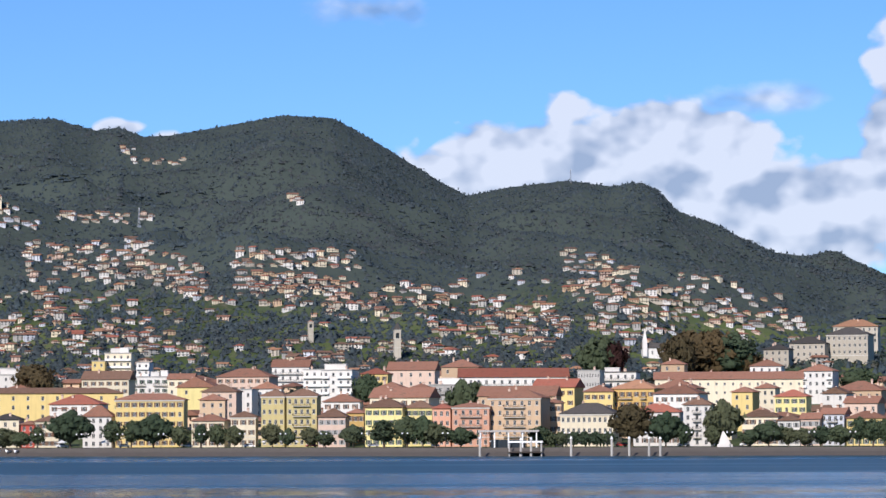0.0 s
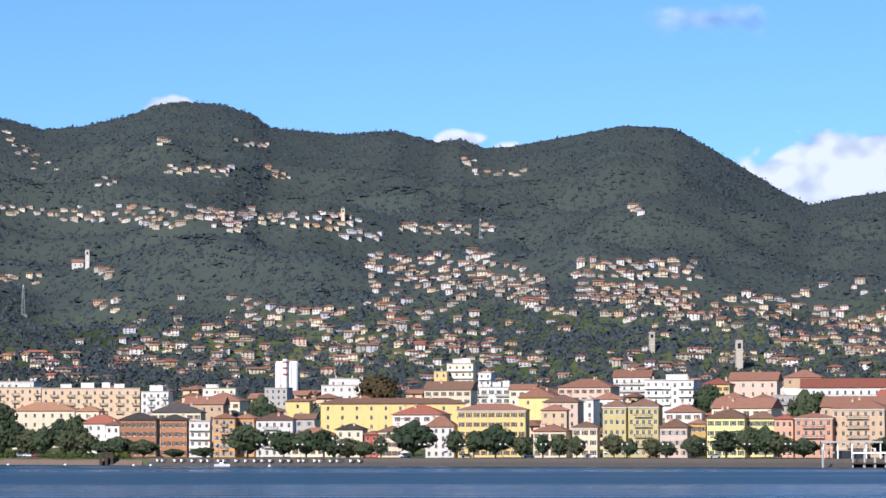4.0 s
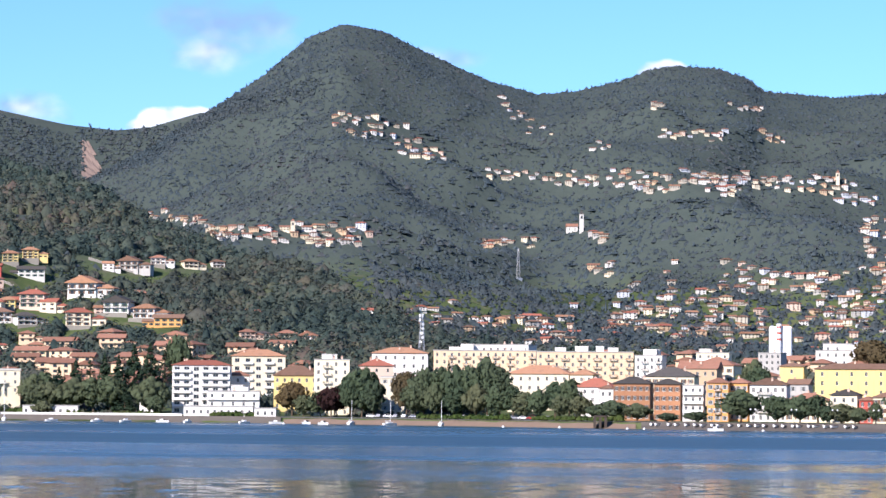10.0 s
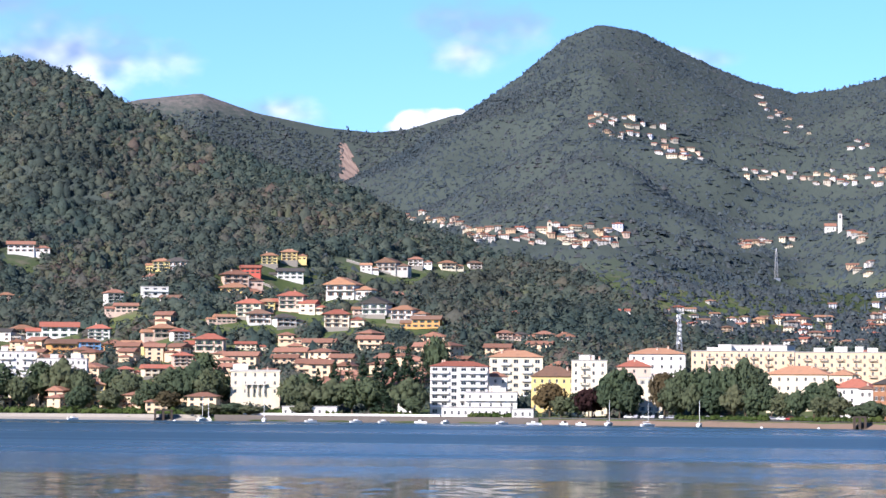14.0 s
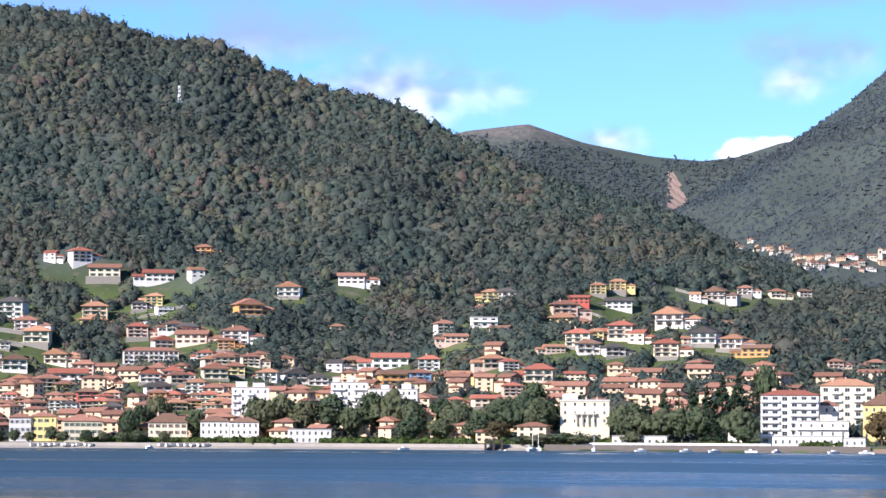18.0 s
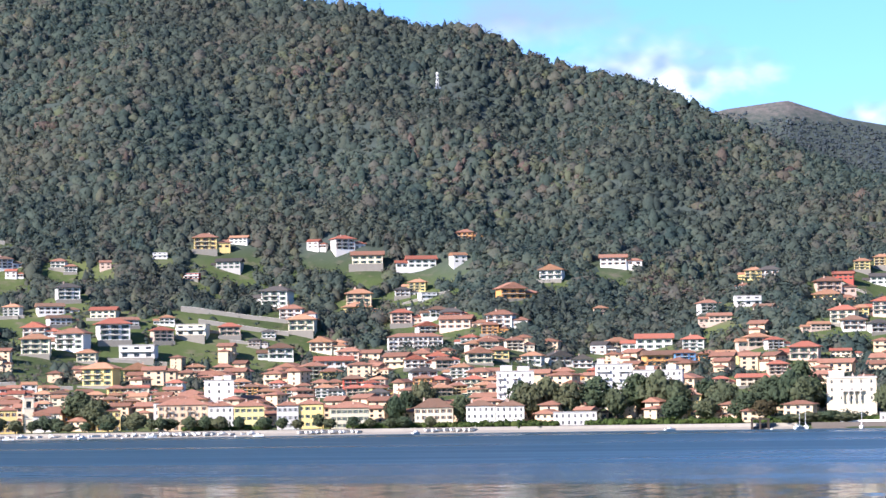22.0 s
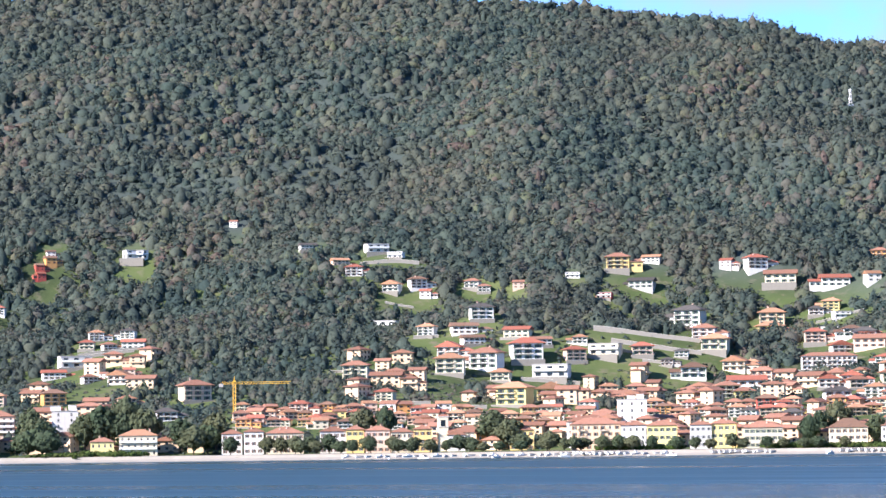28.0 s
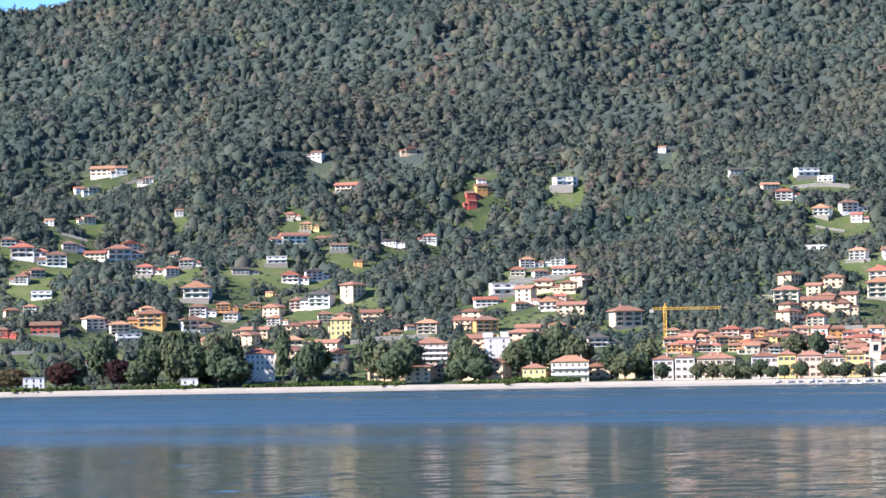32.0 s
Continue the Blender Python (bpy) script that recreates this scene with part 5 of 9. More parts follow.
town("townhouse", -6.24, 1234, 8.0, 12.1, 11.0, 13.0, 4, 4, 1.5, wall="lemon", roof="hip", tiles="red", shut="green")
town("townhouse", -5.79, 1286, 10.9, 8.1, 11.0, 13.9, 4, 3, 1.5, wall="cream", roof="hip", tiles="clay", shut="none")
town("townhouse", -5.69, 1181, 4.9, 8.7, 9.0, 9.4, 3, 2, 1.5, wall="white", roof="front", tiles="clay", shut="none")
town("townhouse", -5.02, 1182, 5.8, 7.6, 9.0, 8.1, 2, 2, 2.4, wall="cream", roof="hip", tiles="brown", shut="brown")
town("townhouse", -6.71, 1423, 19.4, 14.2, 12.7, 14.4, 4, 5, 1.5, wall="white", roof="hip", tiles="clay", shut="none", balconies="s---s")
town("townhouse", -5.79, 1506, 24.3, 14.5, 13.0, 13.3, 4, 4, 1.5, wall="white", roof="hip", tiles="clay", shut="none")
town("townhouse", -7.02, 1252, 9.1, 9.6, 11.0, 13.1, 4, 2, 1.5, wall="white", roof="front", tiles="brown", shut="none")
town("townhouse", -7.44, 1296, 12.0, 19.9, 17.0, 11.8, 3, 6, 1.6, wall="tan", roof="hip", tiles="clay", shut="none")
town("townhouse", -7.49, 1201, 6.3, 12.4, 11.1, 11.8, 3, 4, 1.5, wall="rose", roof="gable", tiles="clay", shut="none")
town("townhouse", -6.74, 1178, 4.9, 6.0, 9.0, 10.2, 3, 2, 1.5, wall="grey", roof="gable", tiles="brown", shut="none")
town("townhouse", -5.99, 1645, 35.3, 12.9, 11.6, 13.2, 4, 4, 1.5, wall="stone", roof="hip", tiles="slate", shut="none")
town("townhouse", -6.54, 1674, 41.4, 18.4, 16.6, 10.9, 3, 6, 1.5, wall="stone", roof="hip", tiles="slate", shut="none")
town("townhouse", -7.25, 1682, 42.7, 21.7, 17.0, 14.2, 4, 8, 1.5, wall="stone", roof="hip", tiles="slate", shut="none", cornice=True)
town("villa_block", -7.37, 1742, 48.0, 23.7, 17.0, 14.9, 5, 8, 1.5, wall="stone", roof="hip", tiles="orange", shut="none")
town("townhouse", -4.15, 1450, 20.6, 10.4, 11.0, 17.0, 5, 2, 1.5, wall="tan", roof="hip", tiles="clay", shut="none")
town("townhouse", 16.75, 1429, 3.4, 15.7, 12.6, 24.6, 7, 4, 1.5, wall="cream", roof="flat", tiles="flat", shut="none", balconies="-r--")
town("townhouse", 15.54, 1498, 9.1, 25.9, 17.0, 23.1, 6, 6, 2.1, wall="white", roof="hip", tiles="orange", shut="none", pitch=0.3)
town("townhouse", 15.66, 1426, 5.1, 10.2, 9.0, 15.6, 4, 3, 2.2, wall="cream", roof="flat", tiles="flat", shut="grey", cornice=True)
town("townhouse", 15.96, 1474, 6.6, 15.4, 13.9, 19.4, 5, 3, 1.5, wall="rose", roof="hip", tiles="red", shut="none")
town("apartment_block", 19.05, 1476, 3.6, 26.3, 14.0, 22.1, 7, 6, 1.5, wall="white", roof="hip", tiles="red", shut="none", ww=2.5, wh=1.9, pitch=0.3, balconies="ss-sss")
town("apartment_block", 18.05, 1551, 8.0, 25.7, 17.0, 23.1, 6, 5, 1.6, wall="cream", roof="hip", tiles="orange", shut="none", ww=2.3, wh=1.9, pitch=0.35, balconies="-s-s-")
town("townhouse", 17.38, 1476, 5.7, 20.1, 14.0, 15.6, 4, 6, 2.5, wall="yellow", roof="hip", tiles="brown", shut="none", pitch=0.6)
town("townhouse", 18.41, 1491, 5.6, 10.7, 9.0, 15.6, 4, 3, 2.4, wall="white", roof="hip", tiles="clay", shut="none")
town("townhouse", 18.49, 1453, 2.8, 23.6, 14.0, 11.0, 3, 5, 1.5, wall="white", roof="flat", tiles="flat", shut="none", balconies="sssss")
town("townhouse", 20.02, 1476, 2.8, 6.2, 9.0, 11.8, 3, 2, 1.5, wall="white", roof="flat", tiles="flat", shut="none")
town("lakeside_villa", 22.68, 1568, 12.2, 23.8, 14.0, 11.8, 3, 5, 8.5, wall="cream", roof="flat", tiles="flat", shut="none", cornice=True)
town("townhouse", 25.49, 1602, 5.9, 9.2, 9.0, 10.8, 3, 3, 1.5, wall="yellow", roof="hip", tiles="orange", shut="none")
town("boathouse", 18.74, 1428, 2.7, 30.6, 14.0, 4.3, 1, 10, 1.7, wall="white", roof="flat", tiles="flat", shut="none")
town("boathouse", 17.92, 1414, 2.5, 9.4, 9.0, 3.8, 1, 3, 1.5, wall="white", roof="flat", tiles="flat", shut="none")
town("boathouse", 21.70, 1474, 2.5, 24.9, 14.0, 4.2, 1, 8, 1.5, wall="white", roof="flat", tiles="flat", shut="none")
town("townhouse", 34.53, 1630, 2.8, 25.0, 14.0, 13.1, 4, 7, 1.5, wall="peach", roof="hip", tiles="clay", shut="brown", balconies="-r--r--")
town("townhouse", 33.85, 1626, 3.3, 12.5, 10.0, 11.8, 3, 4, 1.9, wall="white", roof="hip", tiles="clay", shut="none")
town("townhouse", 33.35, 1626, 3.0, 15.0, 12.0, 11.8, 3, 5, 1.5, wall="lemon", roof="hip", tiles="clay", shut="green")
town("townhouse", 32.67, 1619, 3.0, 10.7, 9.0, 11.8, 3, 4, 1.6, wall="white", roof="hip", tiles="clay", shut="grey")
town("townhouse", 32.25, 1620, 3.5, 12.4, 9.9, 11.8, 3, 4, 2.0, wall="yellow", roof="hip", tiles="clay", shut="green")
town("townhouse", 31.57, 1612, 2.8, 19.1, 14.0, 10.3, 3, 7, 1.5, wall="cream", roof="hip", tiles="clay", shut="green")
town("townhouse", 30.07, 1606, 3.0, 19.1, 14.0, 9.5, 3, 6, 1.5, wall="cream", roof="hip", tiles="brown", shut="brown", pitch=0.6)
town("townhouse", 29.24, 1601, 3.0, 14.3, 11.4, 10.1, 3, 5, 1.5, wall="white", roof="hip", tiles="brown", shut="none")
town("townhouse", 28.72, 1600, 3.1, 14.2, 11.4, 9.7, 3, 5, 1.5, wall="white", roof="hip", tiles="brown", shut="none")
town("hotel_block", 28.62, 1668, 8.4, 19.2, 17.0, 22.3, 6, 5, 1.5, wall="white", roof="flat", tiles="flat", shut="none", balconies="s-s--")
town("apartment_block", 26.87, 1678, 10.7, 19.0, 17.0, 23.0, 6, 5, 1.5, wall="white", roof="flat", tiles="flat", shut="none", balconies="ss-ss")
town("townhouse", 26.08, 1676, 12.5, 25.7, 17.0, 17.7, 5, 9, 1.5, wall="white", roof="flat", tiles="flat", shut="none")
town("boathouse", 27.57, 1573, 2.7, 20.9, 14.0, 6.5, 2, 7, 1.5, wall="white", roof="flat", tiles="flat", shut="none")
town("townhouse", 40.98, 1669, 2.8, 10.5, 9.0, 10.7, 3, 3, 1.5, wall="white", roof="hip", tiles="clay", shut="brown")
town("townhouse", 40.59, 1666, 2.8, 9.9, 9.0, 11.6, 3, 3, 1.5, wall="white", roof="hip", tiles="clay", shut="brown")
town("townhouse", 40.05, 1665, 2.8, 19.2, 14.0, 10.7, 3, 6, 1.5, wall="cream", roof="hip", tiles="clay", shut="brown")
town("townhouse", 39.19, 1657, 2.8, 13.3, 10.6, 11.3, 3, 4, 1.5, wall="white", roof="hip", tiles="clay", shut="brown")
town("townhouse", 38.80, 1656, 3.1, 9.0, 9.0, 11.8, 3, 3, 1.7, wall="yellow", roof="hip", tiles="clay", shut="green")
town("townhouse", 38.39, 1651, 2.8, 12.4, 9.9, 11.5, 3, 4, 1.5, wall="rose", roof="hip", tiles="clay", shut="brown")
town("townhouse", 37.97, 1648, 2.8, 10.9, 9.0, 10.4, 3, 4, 1.5, wall="cream", roof="hip", tiles="clay", shut="brown")
town("townhouse", 37.60, 1648, 2.8, 9.2, 9.0, 11.8, 3, 3, 1.5, wall="yellow", roof="hip", tiles="clay", shut="brown")
town("townhouse", 36.92, 1650, 3.3, 12.7, 10.1, 9.3, 3, 3, 1.5, wall="cream", roof="gable", tiles="clay", shut="none")
town("townhouse", 36.44, 1657, 4.2, 11.9, 9.5, 7.5, 2, 3, 1.5, wall="orange", roof="hip", tiles="clay", shut="none")
town("townhouse", 35.84, 1643, 3.2, 12.0, 9.6, 10.2, 3, 4, 1.5, wall="yellow", roof="hip", tiles="clay", shut="brown")
town("hotel_block", 34.65, 1646, 4.0, 22.1, 14.0, 13.4, 4, 6, 1.5, wall="white", roof="hip", tiles="clay", shut="none", balconies="-rr-rr")
town("apartment_block", 33.88, 1699, 10.3, 15.4, 13.9, 18.4, 5, 3, 1.5, wall="white", roof="flat", tiles="flat", shut="none")
town("tower_block", 43.92, 1731, 11.3, 13.9, 11.1, 15.6, 5, 2, 5.0, wall="white", roof="flat", tiles="flat", shut="none")
town("townhouse", 43.27, 1677, 2.7, 12.0, 9.6, 7.6, 2, 4, 1.5, wall="lemon", roof="hip", tiles="clay", shut="none")
town("townhouse", 42.63, 1678, 2.8, 19.6, 14.0, 10.5, 3, 6, 1.5, wall="cream", roof="hip", tiles="orange", shut="none", balconies="ssssss")
town("apartment_block", 45.09, 1749, 13.1, 17.7, 14.0, 11.6, 4, 5, 5.3, wall="rose", roof="hip", tiles="clay", shut="none", balconies="sssss")
town("townhouse", 48.14, 1744, 11.3, 15.8, 12.7, 9.4, 3, 6, 7.8, wall="white", roof="hip", tiles="red", shut="none")
town("townhouse", 46.69, 1879, 31.3, 12.1, 11.0, 9.2, 3, 4, 7.2, wall="lemon", roof="hip", tiles="orange", shut="none")
town("boathouse", 52.13, 1713, 4.3, 11.1, 9.0, 5.4, 2, 3, 3.3, wall="white", roof="flat", tiles="flat", shut="none")
town("boathouse", 49.39, 1698, 4.3, 8.9, 9.0, 3.6, 1, 2, 3.3, wall="white", roof="flat", tiles="flat", shut="none")

# ---------------------------------------------------------------- villas and houses on the near hill: azimuth, elevation of the foot, width over distance, kind, colour
home(43.36, 1.79, 4.56, "b", "white", "orange")
home(42.79, 1.84, 4.56, "b", "white", "slate")
home(43.52, 1.61, 4.56, "a", "cream", "red")
home(43.14, 1.62, 4.21, "a", "white", "clay")
home(42.70, 1.64, 7.02, "d", "white", "red")
home(43.74, 1.33, 9.82, "e", "white", "clay")
home(44.11, 1.11, 7.02, "d", "white", "red")
home(43.49, 1.04, 4.56, "a", "white", "clay")
home(43.22, 1.14, 2.81, "f", "white", "clay")
home(42.95, 1.02, 6.32, "c", "white", "orange")
home(42.78, 1.18, 3.51, "f", "rose", "red")
home(44.12, 0.65, 7.02, "b", "orange", "brown")
home(42.83, 0.61, 5.26, "b", "rose", "orange")
home(41.63, 0.71, 8.77, "b", "rose", "clay")
home(42.14, 0.37, 6.32, "a", "white", "slate")
home(44.16, 3.15, 3.51, "f", "orange", "brown")
home(44.33, 2.90, 2.81, "f", "red", "red")
home(42.68, 3.22, 6.67, "e", "white", "clay")
home(40.91, 3.74, 2.46, "f", "white", "clay")
home(39.60, 3.35, 5.26, "d", "grey", "slate")
home(38.38, 3.29, 7.02, "e", "white", "red")
home(38.03, 3.21, 4.91, "e", "white", "clay")
home(38.78, 2.90, 5.26, "b", "white", "red")
home(39.03, 3.10, 5.26, "d", "rose", "orange")
home(38.11, 2.59, 5.26, "c", "white", "orange")
home(37.66, 2.61, 5.26, "b", "white", "brown")
home(37.51, 2.44, 3.51, "f", "white", "red")
home(36.67, 2.62, 4.56, "a", "white", "clay")
home(36.47, 2.60, 3.86, "a", "white", "clay")
home(35.86, 2.62, 3.51, "f", "rose", "clay")
home(34.89, 2.81, 4.56, "e", "white", "brown")
home(34.33, 2.44, 4.91, "e", "red", "brown")
home(36.53, 2.07, 7.02, "b", "white", "slate")
home(38.24, 1.93, 7.72, "e", "white", "orange")
home(37.49, 1.79, 5.26, "b", "white", "orange")
home(36.84, 1.82, 8.07, "d", "white", "brown")
home(35.88, 1.75, 8.07, "d", "cream", "red")
home(36.69, 1.63, 7.02, "d", "white", "brown")
home(37.09, 1.45, 7.02, "c", "white", "red")
home(35.74, 1.34, 9.82, "b", "white", "red")
home(35.48, 1.61, 6.32, "d", "white", "clay")
home(34.88, 1.35, 6.32, "b", "rose", "red")
home(34.78, 1.64, 4.56, "a", "white", "orange")
home(34.33, 1.39, 9.47, "e", "cream", "clay")
home(37.09, 1.15, 8.77, "b", "cream", "orange")
home(36.44, 1.18, 9.12, "b", "white", "clay")
home(36.19, 1.01, 5.96, "a", "cream", "orange")
home(35.29, 1.04, 11.58, "e", "white", "slate")
home(38.77, 1.08, 7.72, "b", "cream", "clay")
home(38.25, 0.67, 5.61, "b", "cream", "red")
home(35.95, 0.57, 9.82, "b", "yellow", "orange")
home(35.31, 0.63, 8.77, "c", "yellow", "orange")
home(34.29, 0.69, 5.61, "b", "peach", "orange")
home(33.79, 0.67, 5.96, "b", "tan", "clay")
home(39.76, 0.46, 5.96, "b", "rose", "red")
home(34.09, 2.93, 7.02, "b", "yellow", "clay")
home(33.48, 3.02, 5.61, "d", "white", "orange")
home(33.66, 2.56, 7.72, "d", "grey", "slate")
home(32.82, 1.91, 9.82, "b", "white", "slate")
home(32.57, 1.65, 7.02, "b", "white", "clay")
home(31.65, 2.86, 6.32, "b", "white", "red")
home(32.15, 2.94, 3.86, "f", "white", "red")
home(31.21, 2.64, 11.58, "d", "cream", "clay")
home(29.46, 3.07, 4.91, "a", "orange", "clay")
home(29.60, 2.63, 4.56, "f", "white", "orange")
home(30.32, 2.13, 5.26, "b", "yellow", "orange")
home(30.60, 2.09, 4.56, "a", "white", "slate")
home(30.16, 2.04, 5.26, "e", "white", "brown")
home(30.26, 2.53, 8.77, "d", "white", "red")
home(31.37, 1.90, 7.72, "b", "peach", "orange")
home(31.42, 1.72, 7.72, "a", "yellow", "orange")
home(30.63, 1.60, 6.32, "b", "rose", "red")
home(30.33, 1.75, 6.32, "e", "white", "clay")
home(29.98, 1.64, 5.61, "a", "white", "brown")
home(29.74, 1.57, 7.02, "b", "white", "slate")
home(32.38, 1.44, 8.07, "a", "cream", "orange")
home(32.03, 1.09, 7.02, "c", "cream", "orange")
home(31.73, 1.12, 3.51, "b", "white", "orange")
home(30.19, 1.39, 5.96, "c", "white", "red")
home(29.64, 1.45, 9.82, "d", "rose", "clay")
home(30.39, 1.10, 16.84, "h", "white", "clay")
home(31.54, 0.90, 7.02, "b", "rose", "clay")
home(31.84, 0.76, 11.93, "d", "white", "red")
home(32.78, 1.00, 7.72, "a", "white", "brown")
home(33.68, 1.42, 6.32, "a", "rose", "red")
home(30.40, 0.79, 6.32, "c", "white", "red")
home(29.90, 0.78, 5.96, "a", "rose", "clay")
home(29.56, 0.62, 6.32, "b", "white", "orange")
home(30.26, 0.49, 8.07, "b", "white", "slate")
home(29.99, 0.43, 5.96, "a", "pink", "red")
home(29.05, 1.39, 5.26, "b", "orange", "clay")
home(29.30, 1.07, 6.32, "a", "cream", "orange")
home(29.26, 0.87, 7.72, "c", "cream", "clay")
home(32.98, 1.38, 4.21, "a", "white", "slate")
home(33.23, 1.24, 3.86, "a", "grey", "slate")
home(32.19, 0.65, 7.02, "b", "cream", "clay")
home(31.89, 0.61, 6.32, "a", "lemon", "clay")
home(31.50, 0.44, 6.32, "b", "red", "brown")
home(31.05, 0.22, 6.32, "a", "white", "slate")
home(34.64, 0.44, 5.26, "b", "white", "red")
home(33.55, 0.27, 5.26, "b", "cream", "red")
home(39.46, 0.30, 4.21, "c", "white", "red")
home(40.79, 0.52, 4.39, "a", "cream", "orange")
home(40.81, 0.36, 5.44, "a", "rose", "clay")
home(40.74, 0.26, 5.09, "a", "orange", "clay")
home(40.54, 0.44, 5.26, "a", "orange", "clay")
home(40.54, 0.36, 4.91, "f", "peach", "clay")
home(40.56, 0.23, 4.91, "f", "rose", "red")
home(40.30, 0.48, 3.86, "f", "orange", "clay")
home(40.32, 0.36, 5.09, "a", "rose", "orange")
home(40.26, 0.23, 4.56, "a", "rose", "clay")
home(40.03, 0.45, 3.86, "a", "cream", "clay")
home(39.97, 0.36, 4.74, "a", "peach", "orange")
home(40.05, 0.22, 3.86, "a", "cream", "red")
home(39.78, 0.48, 5.09, "a", "rose", "clay")
home(39.68, 0.37, 3.86, "a", "orange", "brown")
home(39.70, 0.22, 4.21, "a", "yellow", "clay")
home(39.53, 0.50, 4.39, "a", "orange", "brown")
home(39.46, 0.30, 3.86, "a", "peach", "orange")
home(39.42, 0.20, 4.56, "f", "cream", "orange")
home(39.28, 0.49, 4.56, "a", "orange", "brown")
home(39.26, 0.30, 4.39, "a", "peach", "clay")
home(39.32, 0.25, 5.09, "a", "orange", "clay")
home(38.98, 0.46, 4.21, "a", "cream", "orange")
home(39.07, 0.37, 4.04, "f", "yellow", "clay")
home(38.98, 0.21, 4.74, "a", "white", "brown")
home(38.81, 0.45, 5.09, "a", "rose", "clay")
home(38.75, 0.35, 4.56, "a", "rose", "red")
home(38.76, 0.24, 5.26, "a", "cream", "clay")
home(38.54, 0.49, 4.21, "f", "rose", "orange")
home(38.45, 0.33, 4.21, "a", "white", "slate")
home(38.43, 0.23, 4.04, "f", "white", "clay")
home(38.17, 0.43, 5.26, "f", "white", "clay")
home(38.25, 0.36, 4.21, "f", "yellow", "clay")
home(38.27, 0.20, 5.09, "f", "peach", "clay")
home(37.94, 0.44, 4.91, "f", "orange", "clay")
home(38.02, 0.32, 4.56, "a", "rose", "orange")
home(38.07, 0.17, 4.04, "a", "white", "orange")
home(37.68, 0.43, 4.56, "a", "white", "red")
home(37.68, 0.34, 3.86, "a", "white", "red")
home(37.73, 0.22, 4.39, "a", "rose", "orange")
home(37.48, 0.41, 4.21, "f", "peach", "clay")
home(37.44, 0.31, 5.09, "f", "cream", "red")
home(37.57, 0.24, 4.74, "a", "orange", "clay")
home(37.22, 0.46, 4.39, "f", "white", "orange")
home(37.27, 0.32, 3.86, "f", "cream", "red")
home(37.26, 0.17, 4.39, "a", "cream", "clay")
home(36.93, 0.44, 3.86, "f", "peach", "orange")
home(36.98, 0.31, 5.26, "a", "cream", "orange")
home(36.97, 0.16, 4.91, "a", "white", "orange")
home(36.80, 0.43, 4.39, "a", "yellow", "clay")
home(36.70, 0.32, 5.26, "a", "white", "brown")
home(36.70, 0.23, 4.39, "f", "cream", "orange")
home(36.50, 0.31, 4.21, "a", "white", "slate")
home(36.46, 0.18, 4.39, "a", "orange", "clay")
home(36.25, 0.31, 4.74, "f", "peach", "clay")
home(36.29, 0.22, 4.04, "f", "yellow", "orange")
home(36.05, 0.28, 5.44, "a", "peach", "orange")
home(36.01, 0.20, 3.86, "a", "cream", "clay")
home(35.69, 0.39, 5.44, "a", "yellow", "clay")
home(35.72, 0.29, 4.74, "a", "cream", "orange")
home(35.79, 0.19, 5.26, "a", "orange", "brown")
home(35.43, 0.40, 5.26, "a", "cream", "clay")
home(35.45, 0.30, 4.21, "a", "cream", "clay")
home(35.42, 0.18, 4.56, "a", "orange", "brown")
home(35.24, 0.41, 4.21, "f", "cream", "red")
home(35.20, 0.28, 4.39, "a", "white", "red")
home(35.29, 0.21, 5.44, "f", "peach", "orange")
home(28.68, 2.00, 7.72, "c", "orange", "clay")
home(27.93, 2.32, 7.02, "c", "white", "orange")
home(26.84, 2.52, 8.07, "d", "white", "clay")
home(27.09, 1.71, 4.21, "a", "rose", "orange")
home(28.85, 1.47, 8.07, "b", "white", "clay")
home(28.63, 1.08, 5.61, "b", "cream", "clay")
home(29.10, 1.07, 6.32, "b", "cream", "clay")
home(29.66, 1.61, 6.32, "a", "white", "red")
home(29.40, 1.17, 5.26, "b", "white", "red")
home(30.00, 0.84, 6.32, "c", "white", "red")
home(28.90, 0.93, 6.32, "a", "yellow", "clay")
home(28.30, 0.82, 6.32, "a", "white", "orange")
home(27.85, 0.79, 7.02, "c", "white", "slate")
home(27.42, 0.75, 6.32, "c", "white", "slate")
home(27.09, 0.99, 5.26, "f", "white", "slate")
home(26.79, 1.03, 7.02, "a", "cream", "orange")
home(26.14, 1.07, 11.58, "d", "white", "red")
home(25.44, 1.02, 6.67, "b", "white", "red")
home(26.04, 0.79, 10.53, "d", "orange", "brown")
home(25.61, 0.80, 6.32, "b", "blue", "clay")
home(25.19, 0.83, 5.96, "a", "orange", "clay")
home(24.88, 0.88, 5.96, "d", "rose", "orange")
home(24.53, 0.77, 5.96, "b", "yellow", "clay")
home(24.33, 1.07, 7.02, "a", "rose", "orange")
home(24.03, 1.02, 5.26, "b", "white", "red")
home(23.98, 0.57, 5.96, "b", "rose", "red")
home(25.18, 1.68, 5.96, "b", "white", "clay")
home(24.98, 1.51, 7.02, "d", "rose", "clay")
home(24.50, 1.99, 5.26, "b", "white", "clay")
home(24.48, 1.81, 8.07, "e", "white", "red")
home(24.35, 2.27, 5.26, "b", "yellow", "orange")
home(24.08, 2.27, 6.32, "a", "white", "slate")
home(24.18, 1.69, 6.32, "d", "grey", "brown")
home(28.05, 0.52, 5.26, "b", "orange", "brown")
home(27.75, 0.52, 6.32, "b", "orange", "clay")
home(27.19, 0.57, 3.51, "b", "red", "red")
home(28.15, 0.14, 5.26, "a", "white", "slate")
home(26.69, 0.19, 4.21, "a", "yellow", "clay")
home(24.43, 0.40, 8.77, "d", "cream", "red")
home(24.98, 0.38, 4.56, "a", "rose", "red")
